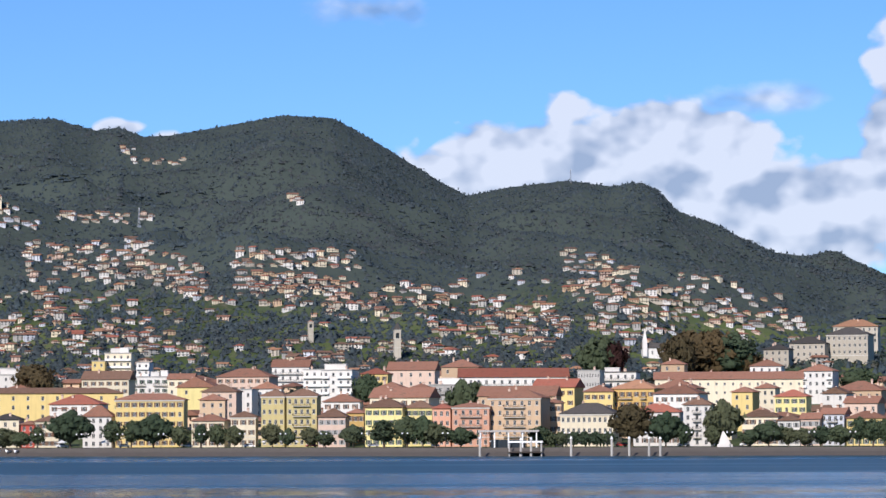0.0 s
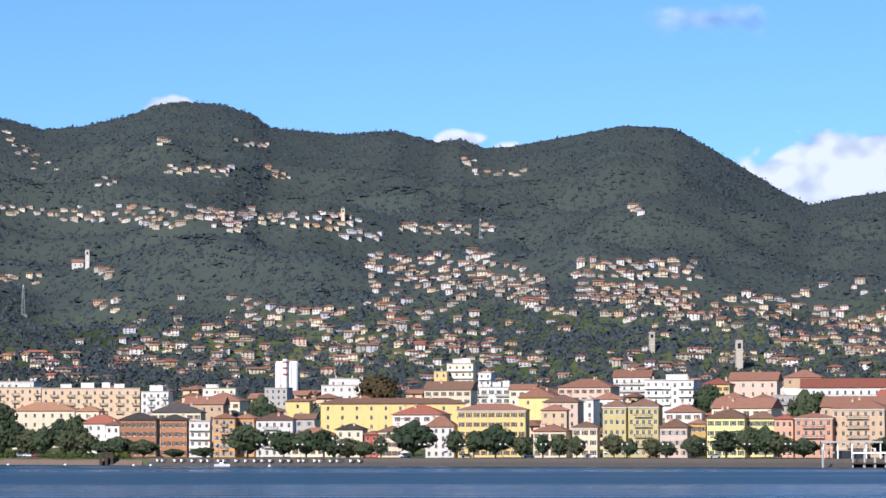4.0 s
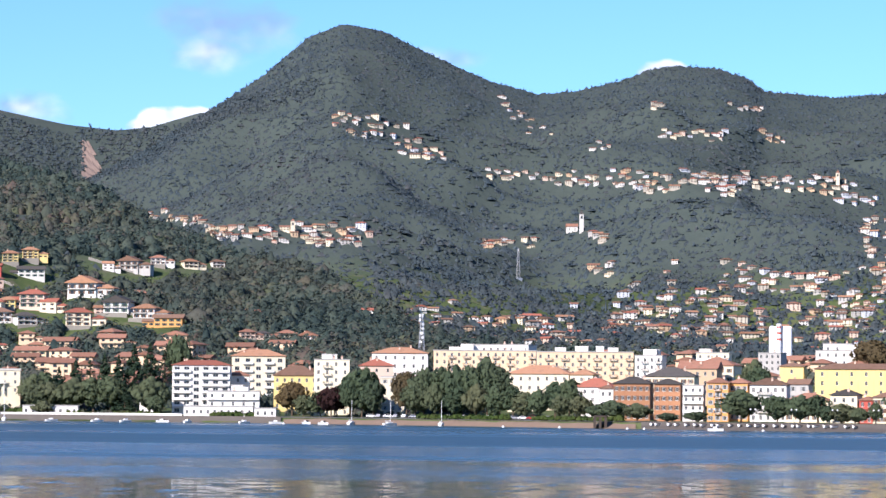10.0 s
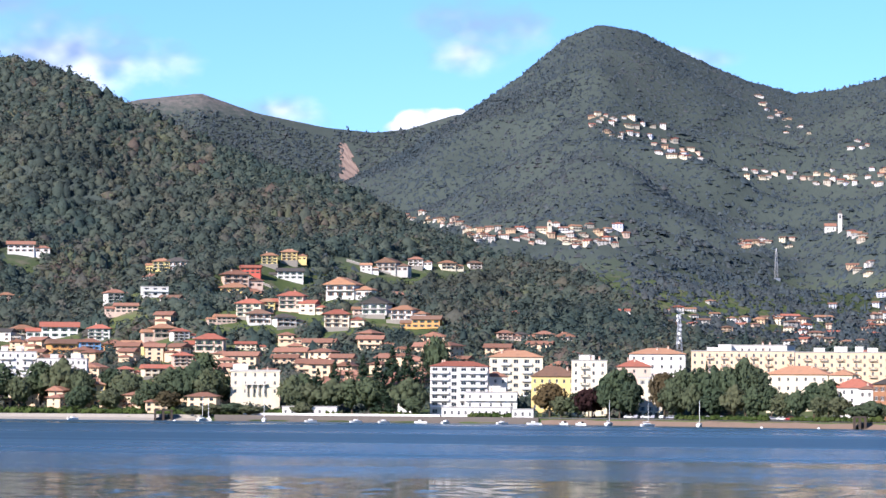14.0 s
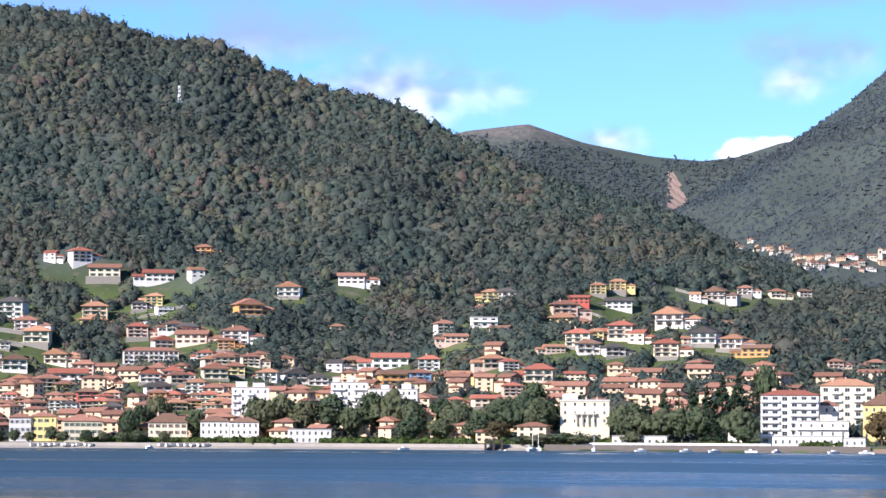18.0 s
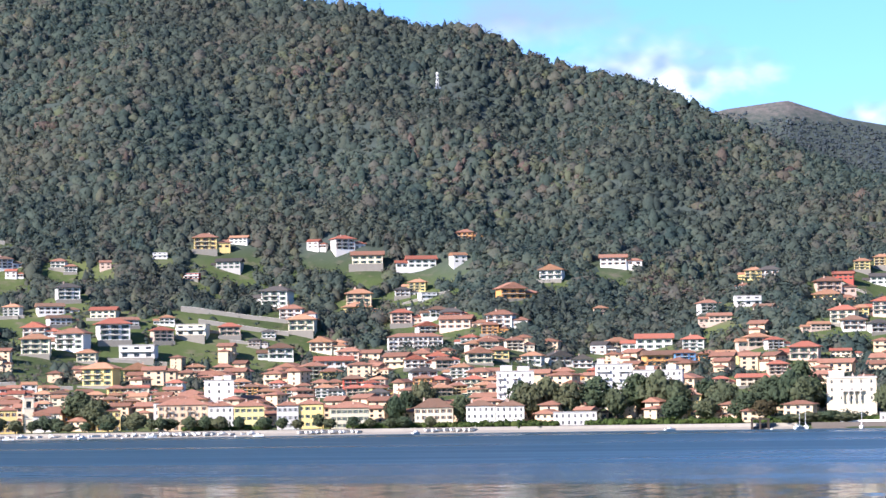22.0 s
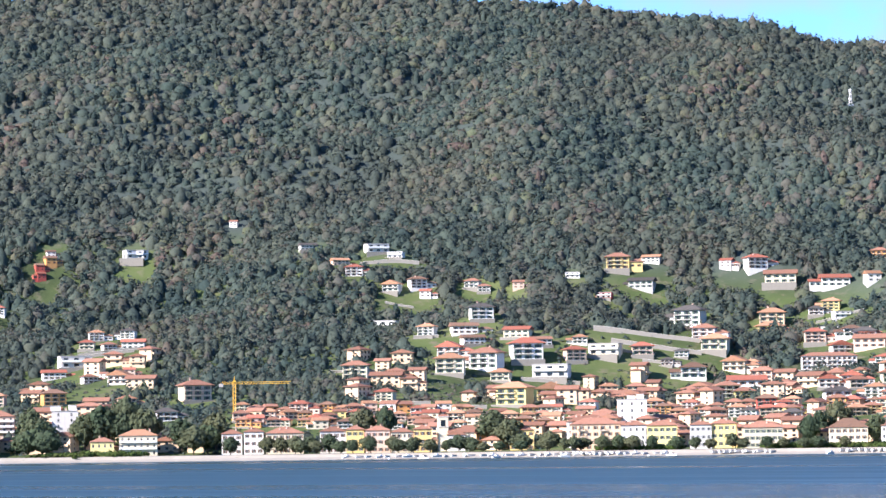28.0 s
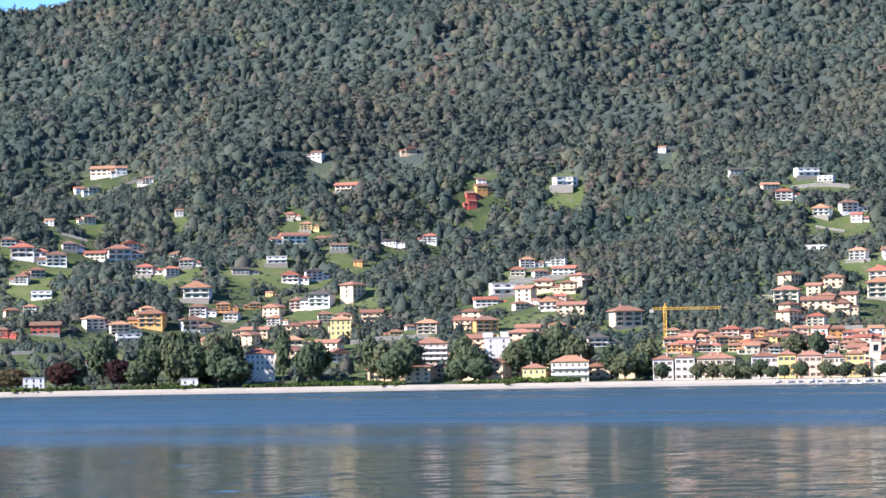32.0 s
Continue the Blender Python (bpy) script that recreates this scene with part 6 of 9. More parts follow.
home(27.54, 0.21, 5.26, "a", "cream", "clay")
home(29.25, 0.49, 7.02, "b", "cream", "clay")
home(28.65, 0.29, 7.72, "b", "white", "orange")
home(29.55, 0.07, 4.21, "a", "yellow", "orange")
home(22.45, 2.41, 4.91, "b", "yellow", "orange")
home(22.10, 2.41, 4.91, "b", "yellow", "orange")
home(22.78, 2.19, 6.32, "d", "red", "red")
home(22.08, 2.13, 8.07, "d", "white", "slate")
home(23.06, 1.98, 7.72, "b", "rose", "clay")
home(23.06, 1.73, 8.07, "b", "yellow", "orange")
home(22.73, 1.72, 5.96, "a", "white", "clay")
home(22.78, 1.45, 7.72, "b", "cream", "red")
home(22.48, 1.55, 5.26, "a", "yellow", "orange")
home(22.03, 1.55, 7.72, "b", "rose", "red")
home(22.63, 1.35, 7.02, "a", "white", "brown")
home(22.18, 1.27, 6.32, "a", "white", "slate")
home(23.23, 1.32, 6.32, "d", "rose", "orange")
home(23.48, 0.85, 8.77, "a", "rose", "red")
home(22.86, 0.88, 6.32, "d", "cream", "red")
home(22.03, 0.67, 9.82, "d", "peach", "clay")
home(21.13, 1.82, 9.82, "c", "white", "orange")
home(21.73, 1.50, 5.26, "f", "cream", "red")
home(21.23, 1.25, 7.72, "b", "cream", "red")
home(20.53, 1.52, 8.07, "c", "white", "slate")
home(20.78, 1.50, 6.32, "d", "rose", "orange")
home(20.33, 2.28, 6.32, "c", "grey", "brown")
home(20.73, 2.28, 3.51, "f", "white", "orange")
home(19.84, 2.35, 4.56, "a", "white", "clay")
home(19.29, 2.33, 4.56, "a", "cream", "orange")
home(20.28, 1.76, 7.02, "d", "white", "clay")
home(20.04, 1.42, 7.02, "a", "white", "orange")
home(19.64, 1.28, 8.77, "d", "orange", "brown")
home(33.92, 0.44, 4.04, "a", "cream", "orange")
home(33.98, 0.28, 5.61, "a", "yellow", "clay")
home(33.61, 0.46, 4.04, "a", "yellow", "orange")
home(33.68, 0.31, 5.09, "b", "orange", "brown")
home(33.48, 0.45, 5.44, "a", "white", "orange")
home(33.33, 0.35, 4.39, "b", "orange", "brown")
home(33.12, 0.41, 4.21, "a", "white", "clay")
home(33.06, 0.28, 5.26, "b", "peach", "orange")
home(32.83, 0.41, 4.91, "b", "white", "red")
home(32.92, 0.29, 4.74, "a", "white", "clay")
home(32.65, 0.40, 4.39, "a", "orange", "brown")
home(32.54, 0.33, 4.56, "a", "white", "clay")
home(32.37, 0.41, 4.39, "a", "cream", "clay")
home(32.39, 0.29, 5.44, "a", "rose", "clay")
home(32.06, 0.43, 5.26, "a", "cream", "clay")
home(31.99, 0.30, 5.79, "b", "white", "orange")
home(31.82, 0.45, 4.91, "a", "cream", "clay")
home(31.80, 0.28, 4.56, "b", "white", "slate")
home(31.51, 0.46, 5.09, "a", "orange", "clay")
home(31.48, 0.32, 5.61, "a", "rose", "red")
home(31.19, 0.40, 5.09, "b", "white", "red")
home(31.24, 0.32, 5.79, "a", "cream", "red")
home(31.04, 0.47, 4.91, "b", "rose", "orange")
home(31.06, 0.31, 4.56, "b", "yellow", "clay")
home(30.25, 0.44, 5.79, "b", "orange", "clay")
home(30.17, 0.34, 4.21, "b", "white", "clay")
home(29.93, 0.46, 4.74, "a", "orange", "brown")
home(29.93, 0.29, 5.79, "a", "peach", "orange")
home(29.59, 0.46, 4.39, "a", "white", "brown")
home(29.65, 0.32, 5.26, "b", "yellow", "clay")
home(29.35, 0.45, 5.79, "a", "cream", "red")
home(29.33, 0.29, 4.39, "a", "cream", "orange")
home(29.05, 0.42, 3.86, "b", "rose", "orange")
home(29.15, 0.35, 5.61, "a", "peach", "orange")
home(18.58, 1.44, 4.56, "a", "cream", "orange")
home(18.31, 1.47, 3.51, "a", "rose", "orange")
home(18.08, 1.47, 3.51, "a", "white", "red")
home(18.26, 1.09, 4.56, "a", "rose", "clay")
home(17.99, 1.07, 3.86, "a", "grey", "slate")
home(17.56, 1.07, 5.26, "a", "cream", "clay")
home(17.17, 1.01, 5.96, "c", "white", "clay")
home(16.13, 1.51, 3.51, "f", "white", "red")
home(18.80, 2.33, 3.86, "a", "white", "brown")
home(21.97, 0.81, 4.56, "a", "cream", "clay")
home(50.86, 3.53, 7.02, "d", "cream", "orange")
home(50.55, 3.54, 3.51, "f", "white", "clay")
home(50.07, 3.39, 3.51, "b", "white", "brown")
home(51.29, 3.21, 2.81, "f", "white", "red")
home(51.04, 3.21, 3.86, "a", "white", "slate")
home(51.13, 2.71, 3.86, "b", "cream", "clay")
home(51.81, 2.69, 2.81, "f", "white", "orange")
home(49.53, 2.81, 2.46, "f", "white", "orange")
home(47.55, 2.74, 2.81, "a", "cream", "red")
home(47.27, 2.50, 3.51, "b", "yellow", "orange")
home(47.50, 2.30, 8.07, "d", "white", "clay")
home(47.81, 1.96, 6.32, "e", "white", "red")
home(46.90, 2.27, 6.32, "d", "rose", "clay")
home(46.70, 2.12, 5.26, "d", "grey", "brown")
home(46.53, 3.19, 7.02, "d", "rose", "red")
home(47.05, 3.71, 3.51, "f", "white", "brown")
home(45.40, 3.80, 3.51, "c", "peach", "clay")
home(44.15, 3.20, 2.81, "f", "white", "brown")
home(44.35, 2.92, 2.81, "f", "red", "brown")
home(42.66, 3.24, 7.02, "e", "white", "slate")
home(46.35, 1.88, 2.81, "f", "orange", "brown")
home(45.80, 2.18, 4.56, "d", "white", "slate")
home(45.07, 2.21, 4.21, "b", "white", "red")
home(47.16, 1.63, 5.26, "b", "pale", "slate")
home(52.54, 2.31, 4.56, "a", "white", "clay")
home(52.29, 2.12, 7.02, "a", "white", "red")
home(51.70, 1.97, 6.32, "b", "white", "brown")
home(51.48, 2.24, 4.21, "a", "white", "brown")
home(51.01, 2.06, 6.32, "d", "cream", "red")
home(50.61, 2.07, 7.02, "a", "white", "clay")
home(50.41, 2.20, 4.56, "c", "white", "red")
home(50.13, 1.76, 5.26, "a", "white", "red")
home(49.59, 2.04, 3.51, "b", "white", "orange")
home(49.68, 1.76, 4.21, "b", "white", "red")
home(49.41, 1.93, 4.21, "a", "white", "clay")
home(52.30, 1.62, 4.21, "b", "white", "clay")
home(52.05, 1.77, 4.56, "a", "rose", "clay")
home(51.96, 1.36, 6.32, "e", "white", "brown")
home(52.16, 1.13, 4.21, "b", "white", "orange")
home(51.90, 0.77, 8.77, "d", "red", "brown")
home(51.07, 0.81, 5.96, "b", "white", "orange")
home(50.61, 0.71, 5.96, "b", "cream", "orange")
home(50.45, 0.60, 7.72, "e", "white", "orange")
home(50.12, 1.04, 3.51, "b", "cream", "orange")
home(50.03, 0.82, 7.72, "b", "orange", "clay")
home(49.22, 1.36, 8.07, "c", "white", "orange")
home(49.21, 1.03, 5.26, "b", "white", "brown")
home(48.77, 1.09, 3.51, "b", "orange", "clay")
home(48.61, 0.97, 4.56, "a", "white", "brown")
home(49.33, 0.76, 7.02, "a", "white", "brown")
home(49.10, 0.71, 4.21, "c", "white", "orange")
home(48.46, 1.77, 5.26, "d", "grey", "slate")
home(47.94, 1.36, 2.11, "f", "yellow", "clay")
home(48.22, 1.16, 2.46, "a", "orange", "brown")
home(47.86, 0.85, 3.86, "b", "white", "orange")
home(47.56, 1.60, 5.26, "c", "white", "red")
home(47.42, 1.10, 5.26, "b", "rose", "clay")
home(47.02, 1.15, 7.02, "b", "white", "slate")
home(46.97, 0.88, 4.56, "b", "cream", "clay")
home(45.72, 0.60, 3.86, "a", "yellow", "clay")
home(45.14, 0.65, 6.32, "b", "rose", "orange")
home(45.47, 0.71, 2.46, "f", "white", "clay")
home(47.58, 0.40, 7.02, "a", "cream", "orange")
home(46.76, 0.18, 5.96, "c", "white", "clay")
home(46.05, 0.19, 4.56, "c", "white", "slate")
home(50.98, 0.16, 4.21, "a", "white", "orange")
home(52.51, 1.09, 4.21, "a", "rose", "clay")
home(52.66, 0.69, 3.51, "b", "red", "brown")

# ---------------------------------------------------------------- distant villages: from azimuth, elevation to azimuth, elevation, spread, count
village(16.72, 4.96, 15.43, 4.70, 0.12, 16)
village(15.63, 4.46, 14.63, 4.40, 0.08, 9)
village(13.83, 5.24, 12.83, 4.69, 0.12, 11)
village(12.23, 4.58, 11.67, 4.47, 0.05, 3)
village(14.14, 4.05, 12.94, 3.96, 0.04, 8)
village(12.84, 3.98, 12.03, 3.92, 0.07, 12)
village(11.83, 3.97, 10.63, 3.86, 0.09, 26)
village(11.13, 3.76, 10.63, 3.71, 0.04, 8)
village(10.62, 3.96, 9.52, 3.79, 0.12, 18)
village(9.52, 3.94, 8.51, 3.86, 0.08, 11)
village(8.51, 3.88, 7.50, 3.76, 0.09, 24)
village(7.81, 3.62, 7.11, 3.56, 0.05, 7)
village(6.70, 3.75, 6.20, 3.66, 0.05, 7)
village(6.10, 3.74, 5.50, 3.67, 0.05, 7)
village(5.29, 3.72, 5.10, 3.67, 0.04, 3)
village(11.11, 5.27, 10.91, 5.24, 0.04, 3)
village(10.92, 4.77, 9.81, 4.70, 0.05, 11)
village(9.70, 5.30, 9.09, 5.24, 0.06, 6)
village(9.10, 4.74, 8.80, 4.64, 0.06, 5)
village(12.15, 2.92, 11.84, 2.87, 0.04, 3)
village(17.13, 2.82, 16.04, 2.86, 0.06, 12)
village(14.05, 2.79, 13.15, 2.80, 0.04, 7)
village(7.32, 2.96, 5.31, 2.82, 0.26, 46)
village(5.51, 3.03, 4.12, 2.50, 0.22, 40)
village(3.61, 2.97, 1.52, 2.95, 0.10, 26)
village(3.62, 2.59, 1.53, 2.45, 0.10, 36)
village(4.12, 2.30, 2.13, 2.26, 0.08, 9)
village(7.13, 2.15, 6.24, 1.43, 0.22, 24)
village(9.54, 2.19, 7.93, 2.06, 0.12, 15)
village(12.15, 2.42, 11.75, 2.31, 0.08, 5)
village(11.96, 1.61, 10.16, 1.29, 0.16, 22)
village(11.55, 1.91, 9.35, 1.78, 0.14, 14)
village(10.15, 1.49, 8.95, 1.17, 0.14, 16)
village(8.24, 1.66, 7.14, 1.45, 0.18, 16)
village(7.84, 1.86, 7.23, 1.75, 0.08, 6)
village(6.03, 1.73, 5.14, 1.42, 0.12, 14)
village(5.14, 1.42, 4.14, 1.30, 0.08, 11)
village(14.56, 1.45, 13.16, 1.40, 0.03, 8)
village(13.17, 1.33, 12.37, 1.17, 0.08, 6)
village(2.85, 1.18, 1.76, 1.21, 0.04, 9)
village(5.67, 4.93, 5.47, 4.88, 0.04, 4)
village(5.48, 4.71, 4.48, 4.69, 0.03, 6)
village(2.69, 4.07, 2.49, 4.02, 0.04, 4)
village(0.90, 2.37, -1.82, 1.96, 0.13, 32)
village(0.20, 1.77, -1.81, 1.56, 0.10, 20)
village(2.10, 2.13, 0.80, 2.07, 0.08, 13)
village(1.60, 1.45, -0.20, 1.34, 0.06, 11)
village(-2.22, 2.96, -3.43, 2.65, 0.12, 20)
village(-2.22, 2.46, -4.12, 2.25, 0.09, 28)
village(-2.72, 2.05, -4.22, 1.95, 0.08, 12)
village(-1.82, 1.96, -2.22, 1.76, 0.08, 10)
village(-4.23, 2.55, -5.52, 2.24, 0.12, 11)
village(-4.22, 2.05, -5.72, 1.73, 0.12, 20)
village(-5.62, 2.14, -6.41, 1.53, 0.14, 12)
village(-3.22, 1.65, -4.12, 1.65, 0.05, 7)
village(-2.62, 1.85, -3.12, 1.65, 0.06, 6)
village(20.09, 3.30, 18.98, 3.11, 0.06, 11)
village(18.98, 2.96, 17.47, 2.87, 0.08, 18)
village(17.47, 2.97, 16.06, 2.88, 0.08, 16)

infill(125, -9.0, 13.0, 85, 520, 21, name="town_house")
infill(140, 19.5, 46.0, 52, 190, 22, "small houses above the lakeside villages", "hillside village house", "hillside_house")
# loose houses over the lower slopes behind the town
village(-7.0, 1.35, 6.0, 1.45, 0.35, 60, 0)
village(5.0, 1.15, 15.5, 1.3, 0.30, 75, 0)
village(-6.0, 2.2, 3.0, 2.3, 0.3, 25, 0)
village(4.0, 2.1, 11.0, 2.0, 0.3, 25, 0)
infill(150, 17.0, 49.0, 150, 400, 23, "scattered houses on the hillside", "hillside house", "hillside_house")

tagged(new("far_village_houses", far_mesh.mesh("far_village_houses", *WALL.values(), GLASS, *ROOF.values())), "pale plastered houses with tile roofs scattered over far slopes", "houses", kind="stuff")

# ---------------------------------------------------------------- landmarks
def bell_tower(name, az, r, z, w, h, wall, spire, label):
    top = new(name)
    m = Mesh()
    hw = w / 2
    m.box(-hw, hw, -hw, hw, -8, h * 0.72)
    for sx in (-1, 1):
        for sy in (-1, 1):
            m.box(min(sx * hw, sx * hw * 0.55), max(sx * hw, sx * hw * 0.55), min(sy * hw, sy * hw * 0.55), max(sy * hw, sy * hw * 0.55), h * 0.72, h * 0.9)
    m.box(-hw * 0.5, hw * 0.5, -hw * 0.5, hw * 0.5, h * 0.72, h * 0.9, 1)
    m.box(-hw, hw, -hw, hw, h * 0.9, h)
    part("shaft", m.mesh("shaft", WALL[wall], GLASS), top)
    c = Mesh()
    for zz in (h * 0.4, h * 0.7, h * 0.985):
        c.box(-hw - 0.25, hw + 0.25, -hw - 0.25, hw + 0.25, zz, zz + 0.35)
    part("string_course", c.mesh("string_course", TRIM), top)
    s = Mesh()
    k = hw + 0.15
    for p, q in (((-k, -k), (k, -k)), ((k, -k), (k, k)), ((k, k), (-k, k)), ((-k, k), (-k, -k))):
        s.face([(*p, h + 0.3), (*q, h + 0.3), (0, 0, h + 0.3 + spire)])
    part("spire", s.mesh("spire", ROOF["slate"] if spire > w else ROOF["clay"]), top)
    x, y = spot(az, r)
    top.matrix_basis = pose(x, y, z, 0, 0, az + 8)
    keep(x, y, w + 6)
    keep(*spot(az, r - 16), w + 6)
    return tagged(top, label, "bell tower")


def tower_on(az, el_foot, h, w, wall, spire, label, name="bell_tower"):
    x, y, z, r = meet(az, el_foot)
    return bell_tower(name, az, r, z, w, h, wall, spire, label)


def lattice_mast(name, az, el_foot, h, w, mat, label, dishes=0):
    x, y, z, r = meet(az, el_foot)
    top = new(name)
    m = Mesh()
    n = max(4, int(h / 3))
    for i in range(n):
        a, b = 1 - 0.75 * i / n, 1 - 0.75 * (i + 1) / n
        za, zb = h * i / n, h * (i + 1) / n
        ca = [(sx * w / 2 * a, sy * w / 2 * a, za) for sx, sy in ((-1, -1), (1, -1), (1, 1), (-1, 1))]
        cb = [(sx * w / 2 * b, sy * w / 2 * b, zb) for sx, sy in ((-1, -1), (1, -1), (1, 1), (-1, 1))]
        for j in range(4):
            m.tube(ca[j], cb[j], 0.16, 0.16, 4, 0, False)
            m.tube(ca[j], cb[(j + 1) % 4], 0.09, 0.09, 3, 0, False)
            m.tube(cb[j], cb[(j + 1) % 4], 0.09, 0.09, 3, 0, False)
    m.box(-w, w, -w, w, -4, 0.3, 0)
    part("lattice", m.mesh("lattice", mat), top)
    drng = random.Random(3)
    for i in range(dishes):
        d = Mesh()
        zz = h * (0.35 + 0.6 * i / max(1, dishes - 1))
        a = drng.uniform(-1.4, 1.4)
        d.tube((0, -0.9, 0), (0, -1.3, 0), 0.75, 0.85, 10)
        d.box(-0.15, 0.15, -0.9, 0.1, -0.15, 0.15)
        part("dish_antenna", d.mesh("dish_antenna", WHITE), top, at=pose(0, 0, zz, 0, 0, math.degrees(a)))
    for i in range(3 if dishes else 1):
        d = Mesh()
        d.box(-0.18, 0.18, -1.3, -1.05, 0, 2.4)
        d.box(-0.05, 0.05, -1.05, 0, 1.0, 1.2)
        part("panel_antenna", d.mesh("panel_antenna", WHITE), top, at=pose(0, 0, h - 2.6, 0, 0, i * 110))
    top.matrix_basis = pose(x, y, z, 0, 0, az + 15)
    keep(x, y, 6)
    return tagged(top, label, "mast")


tower_on(0.77, 1.18, 20, 4.4, "stone", 5.0, "grey stone bell tower with a pointed slate spire")
tower_on(2.31, 1.50, 14, 3.6, "stone", 1.2, "pale stone village bell tower with arched belfry")
tower_on(7.80, 3.86, 13, 3.6, "cream", 3.0, "cream village church tower with a clay roof")
tower_on(12.33, 3.02, 15, 3.4, "white", 4.0, "slender white church tower on the wooded slope")
tower_on(17.47, 2.88, 12, 3.2, "cream", 2.0, "cream bell tower of a hillside village")


def chapel(az, el, w, d, h, spire, label):
    x, y, z, r = meet(az, el)
    top = building("chapel", w, d, h, 1, max(2, int(w / 4)), 1, "white", "gable", "slate" if spire else "clay", pitch=0.7, chimneys=0, shut="none", ww=1.0, wh=2.4)
    top.matrix_basis = pose(x, y, z, 0, 0, az + 6)
    if spire:
        s = Mesh()
        s.box(-1.5, 1.5, -1.5, 1.5, 0, h + 4, 0)
        for p, q in (((-1.6, -1.6), (1.6, -1.6)), ((1.6, -1.6), (1.6, 1.6)), ((1.6, 1.6), (-1.6, 1.6)), ((-1.6, 1.6), (-1.6, -1.6))):
            s.face([(*p, h + 4), (*q, h + 4), (0, 0, h + 13)])
        part("steeple", s.mesh("steeple", WALL["white"]), top, at=pose(-w / 2 + 1.5, -d / 2 - 1.0, 0))
    keep(x, y, w)
    keep(*spot(az, r - 18), w * 0.8)
    return tagged(top, label, "church")


chapel(-3.75, 1.22, 13, 8, 5.5, True, "white chapel with grey roof and pointed white steeple")
chapel(12.5, 3.02, 10, 7, 4.6, False, "white church nave below its slender tower")
x, y = spot(37.22, float(shore(37.22)) + 55)
bell_tower("bell_tower", 37.24, float(shore(37.24)) + 52, 3.0, 5.0, 18, "cream", 1.0, "cream lakeside church tower with arched belfry")
tc = building("church", 9, 18, 8.5, 1, 2, 4, "white", "front", "clay", pitch=0.5, chimneys=0, shut="none", ww=1.1, wh=2.8)
tc.matrix_basis = pose(*spot(37.0, float(shore(37.0)) + 58), 3.0, 0, 0, 37)
tagged(tc, "white parish church with gabled front facing the lake", "church")

# factory tower with a red and white chimney
ft = new("factory_tower")
fx, fy = spot(8.80, float(shore(8.8)) + 470)
fz = float(ground_z(8.8, float(shore(8.8)) + 470))
m = Mesh()
for i in range(4):
    m.tube((-5.5 + i * 3.7, 0, -2), (-5.5 + i * 3.7, 0, 27), 2.0, 2.0, 12)
m.box(-7, 7, -1.2, 1.2, 24, 28)
part("silo", m.mesh("silo", WHITE), ft)
lo = -1.0
for k, up in enumerate((21.0, 1.3, 2.6, 1.3, 2.6, 1.0, 1.6)):
    c = Mesh()
    c.tube((0, 0, lo), (0, 0, lo + up), 1.6, 1.58, 12)
    lo += up
    part("chimney_band", c.mesh("chimney_band", REDPAINT if k % 2 else WHITE), ft, at=pose(-1.0, -3.4, -1))
t2 = Mesh()
t2.tube((0, 0, -2), (0, 0, 9), 3.5, 3.5, 14)
part("tank", t2.mesh("tank", CONCRETE), ft, at=pose(-9.5, -2, 0))
ft.matrix_basis = pose(fx, fy, fz, 0, 0, 8.8) @ Matrix.Diagonal((0.78, 0.8, 0.82, 1))
tagged(ft, "tall white factory silos with a red and white banded chimney", "factory")

lattice_mast("telecom_mast", 15.16, 0.72, 24, 3.2, STEEL, "white lattice telecom mast with dishes and panels", 7)
lattice_mast("summit_mast", -2.33, 4.33, 20, 1.5, STEEL, "slender grey lattice mast on the summit", 0)
lattice_mast("hill_mast", 29.92, 5.78, 13, 2.4, STEEL, "pale lattice mast with antennas in the hill woods", 3)
lattice_mast("power_mast", 13.45, 2.15, 26, 3.0, STEEL, "grey lattice power mast in the far woods", 0)
lattice_mast("power_mast", 5.35, 3.52, 20, 2.2, STEEL, "thin grey lattice mast above the far village", 0)

# tower crane
cx, cy, cz, cr = meet(40.93, 0.36)
crane = new("tower_crane")
m = Mesh()
for i in range(9):
    za, zb = i * 2.4, (i + 1) * 2.4
    for j, (sx, sy) in enumerate(((-1, -1), (1, -1), (1, 1), (-1, 1))):
        nx, ny = ((1, -1), (1, 1), (-1, 1), (-1, -1))[j]
        m.tube((sx * 0.7, sy * 0.7, za), (sx * 0.7, sy * 0.7, zb), 0.14, 0.14, 4, 0, False)
        m.tube((sx * 0.7, sy * 0.7, za), (nx * 0.7, ny * 0.7, zb), 0.08, 0.08, 3, 0, False)
m.box(-2, 2, -2, 2, -4, 0.3)
part("mast", m.mesh("mast", YELLOWPAINT), crane)
j = Mesh()
for i in range(16):
    xa, xb = -8 + i * 2.4, -8 + (i + 1) * 2.4
    for sy in (-0.5, 0.5):
        j.tube((xa, sy, 0), (xb, sy, 0), 0.12, 0.12, 4, 0, False)
        j.tube((xa, sy, 0), ((xa + xb) / 2, 0, 1.1), 0.08, 0.08, 3, 0, False)
        j.tube(((xa + xb) / 2, 0, 1.1), (xb, sy, 0), 0.08, 0.08, 3, 0, False)
    j.tube((xa + 1.2, 0, 1.1), (xb + 1.2, 0, 1.1), 0.12, 0.12, 4, 0, False)
part("jib", j.mesh("jib", YELLOWPAINT), crane, at=pose(0, 0, 19.6))
k = Mesh()
k.box(-8.5, -6.2, -0.7, 0.7, -1.6, 0.2)
part("counterweight", k.mesh("counterweight", CONCRETE), crane, at=pose(0, 0, 19.6))
k = Mesh()
k.tube((0, 0, 0), (0, 0, 3.2), 0.4, 0.1, 5)
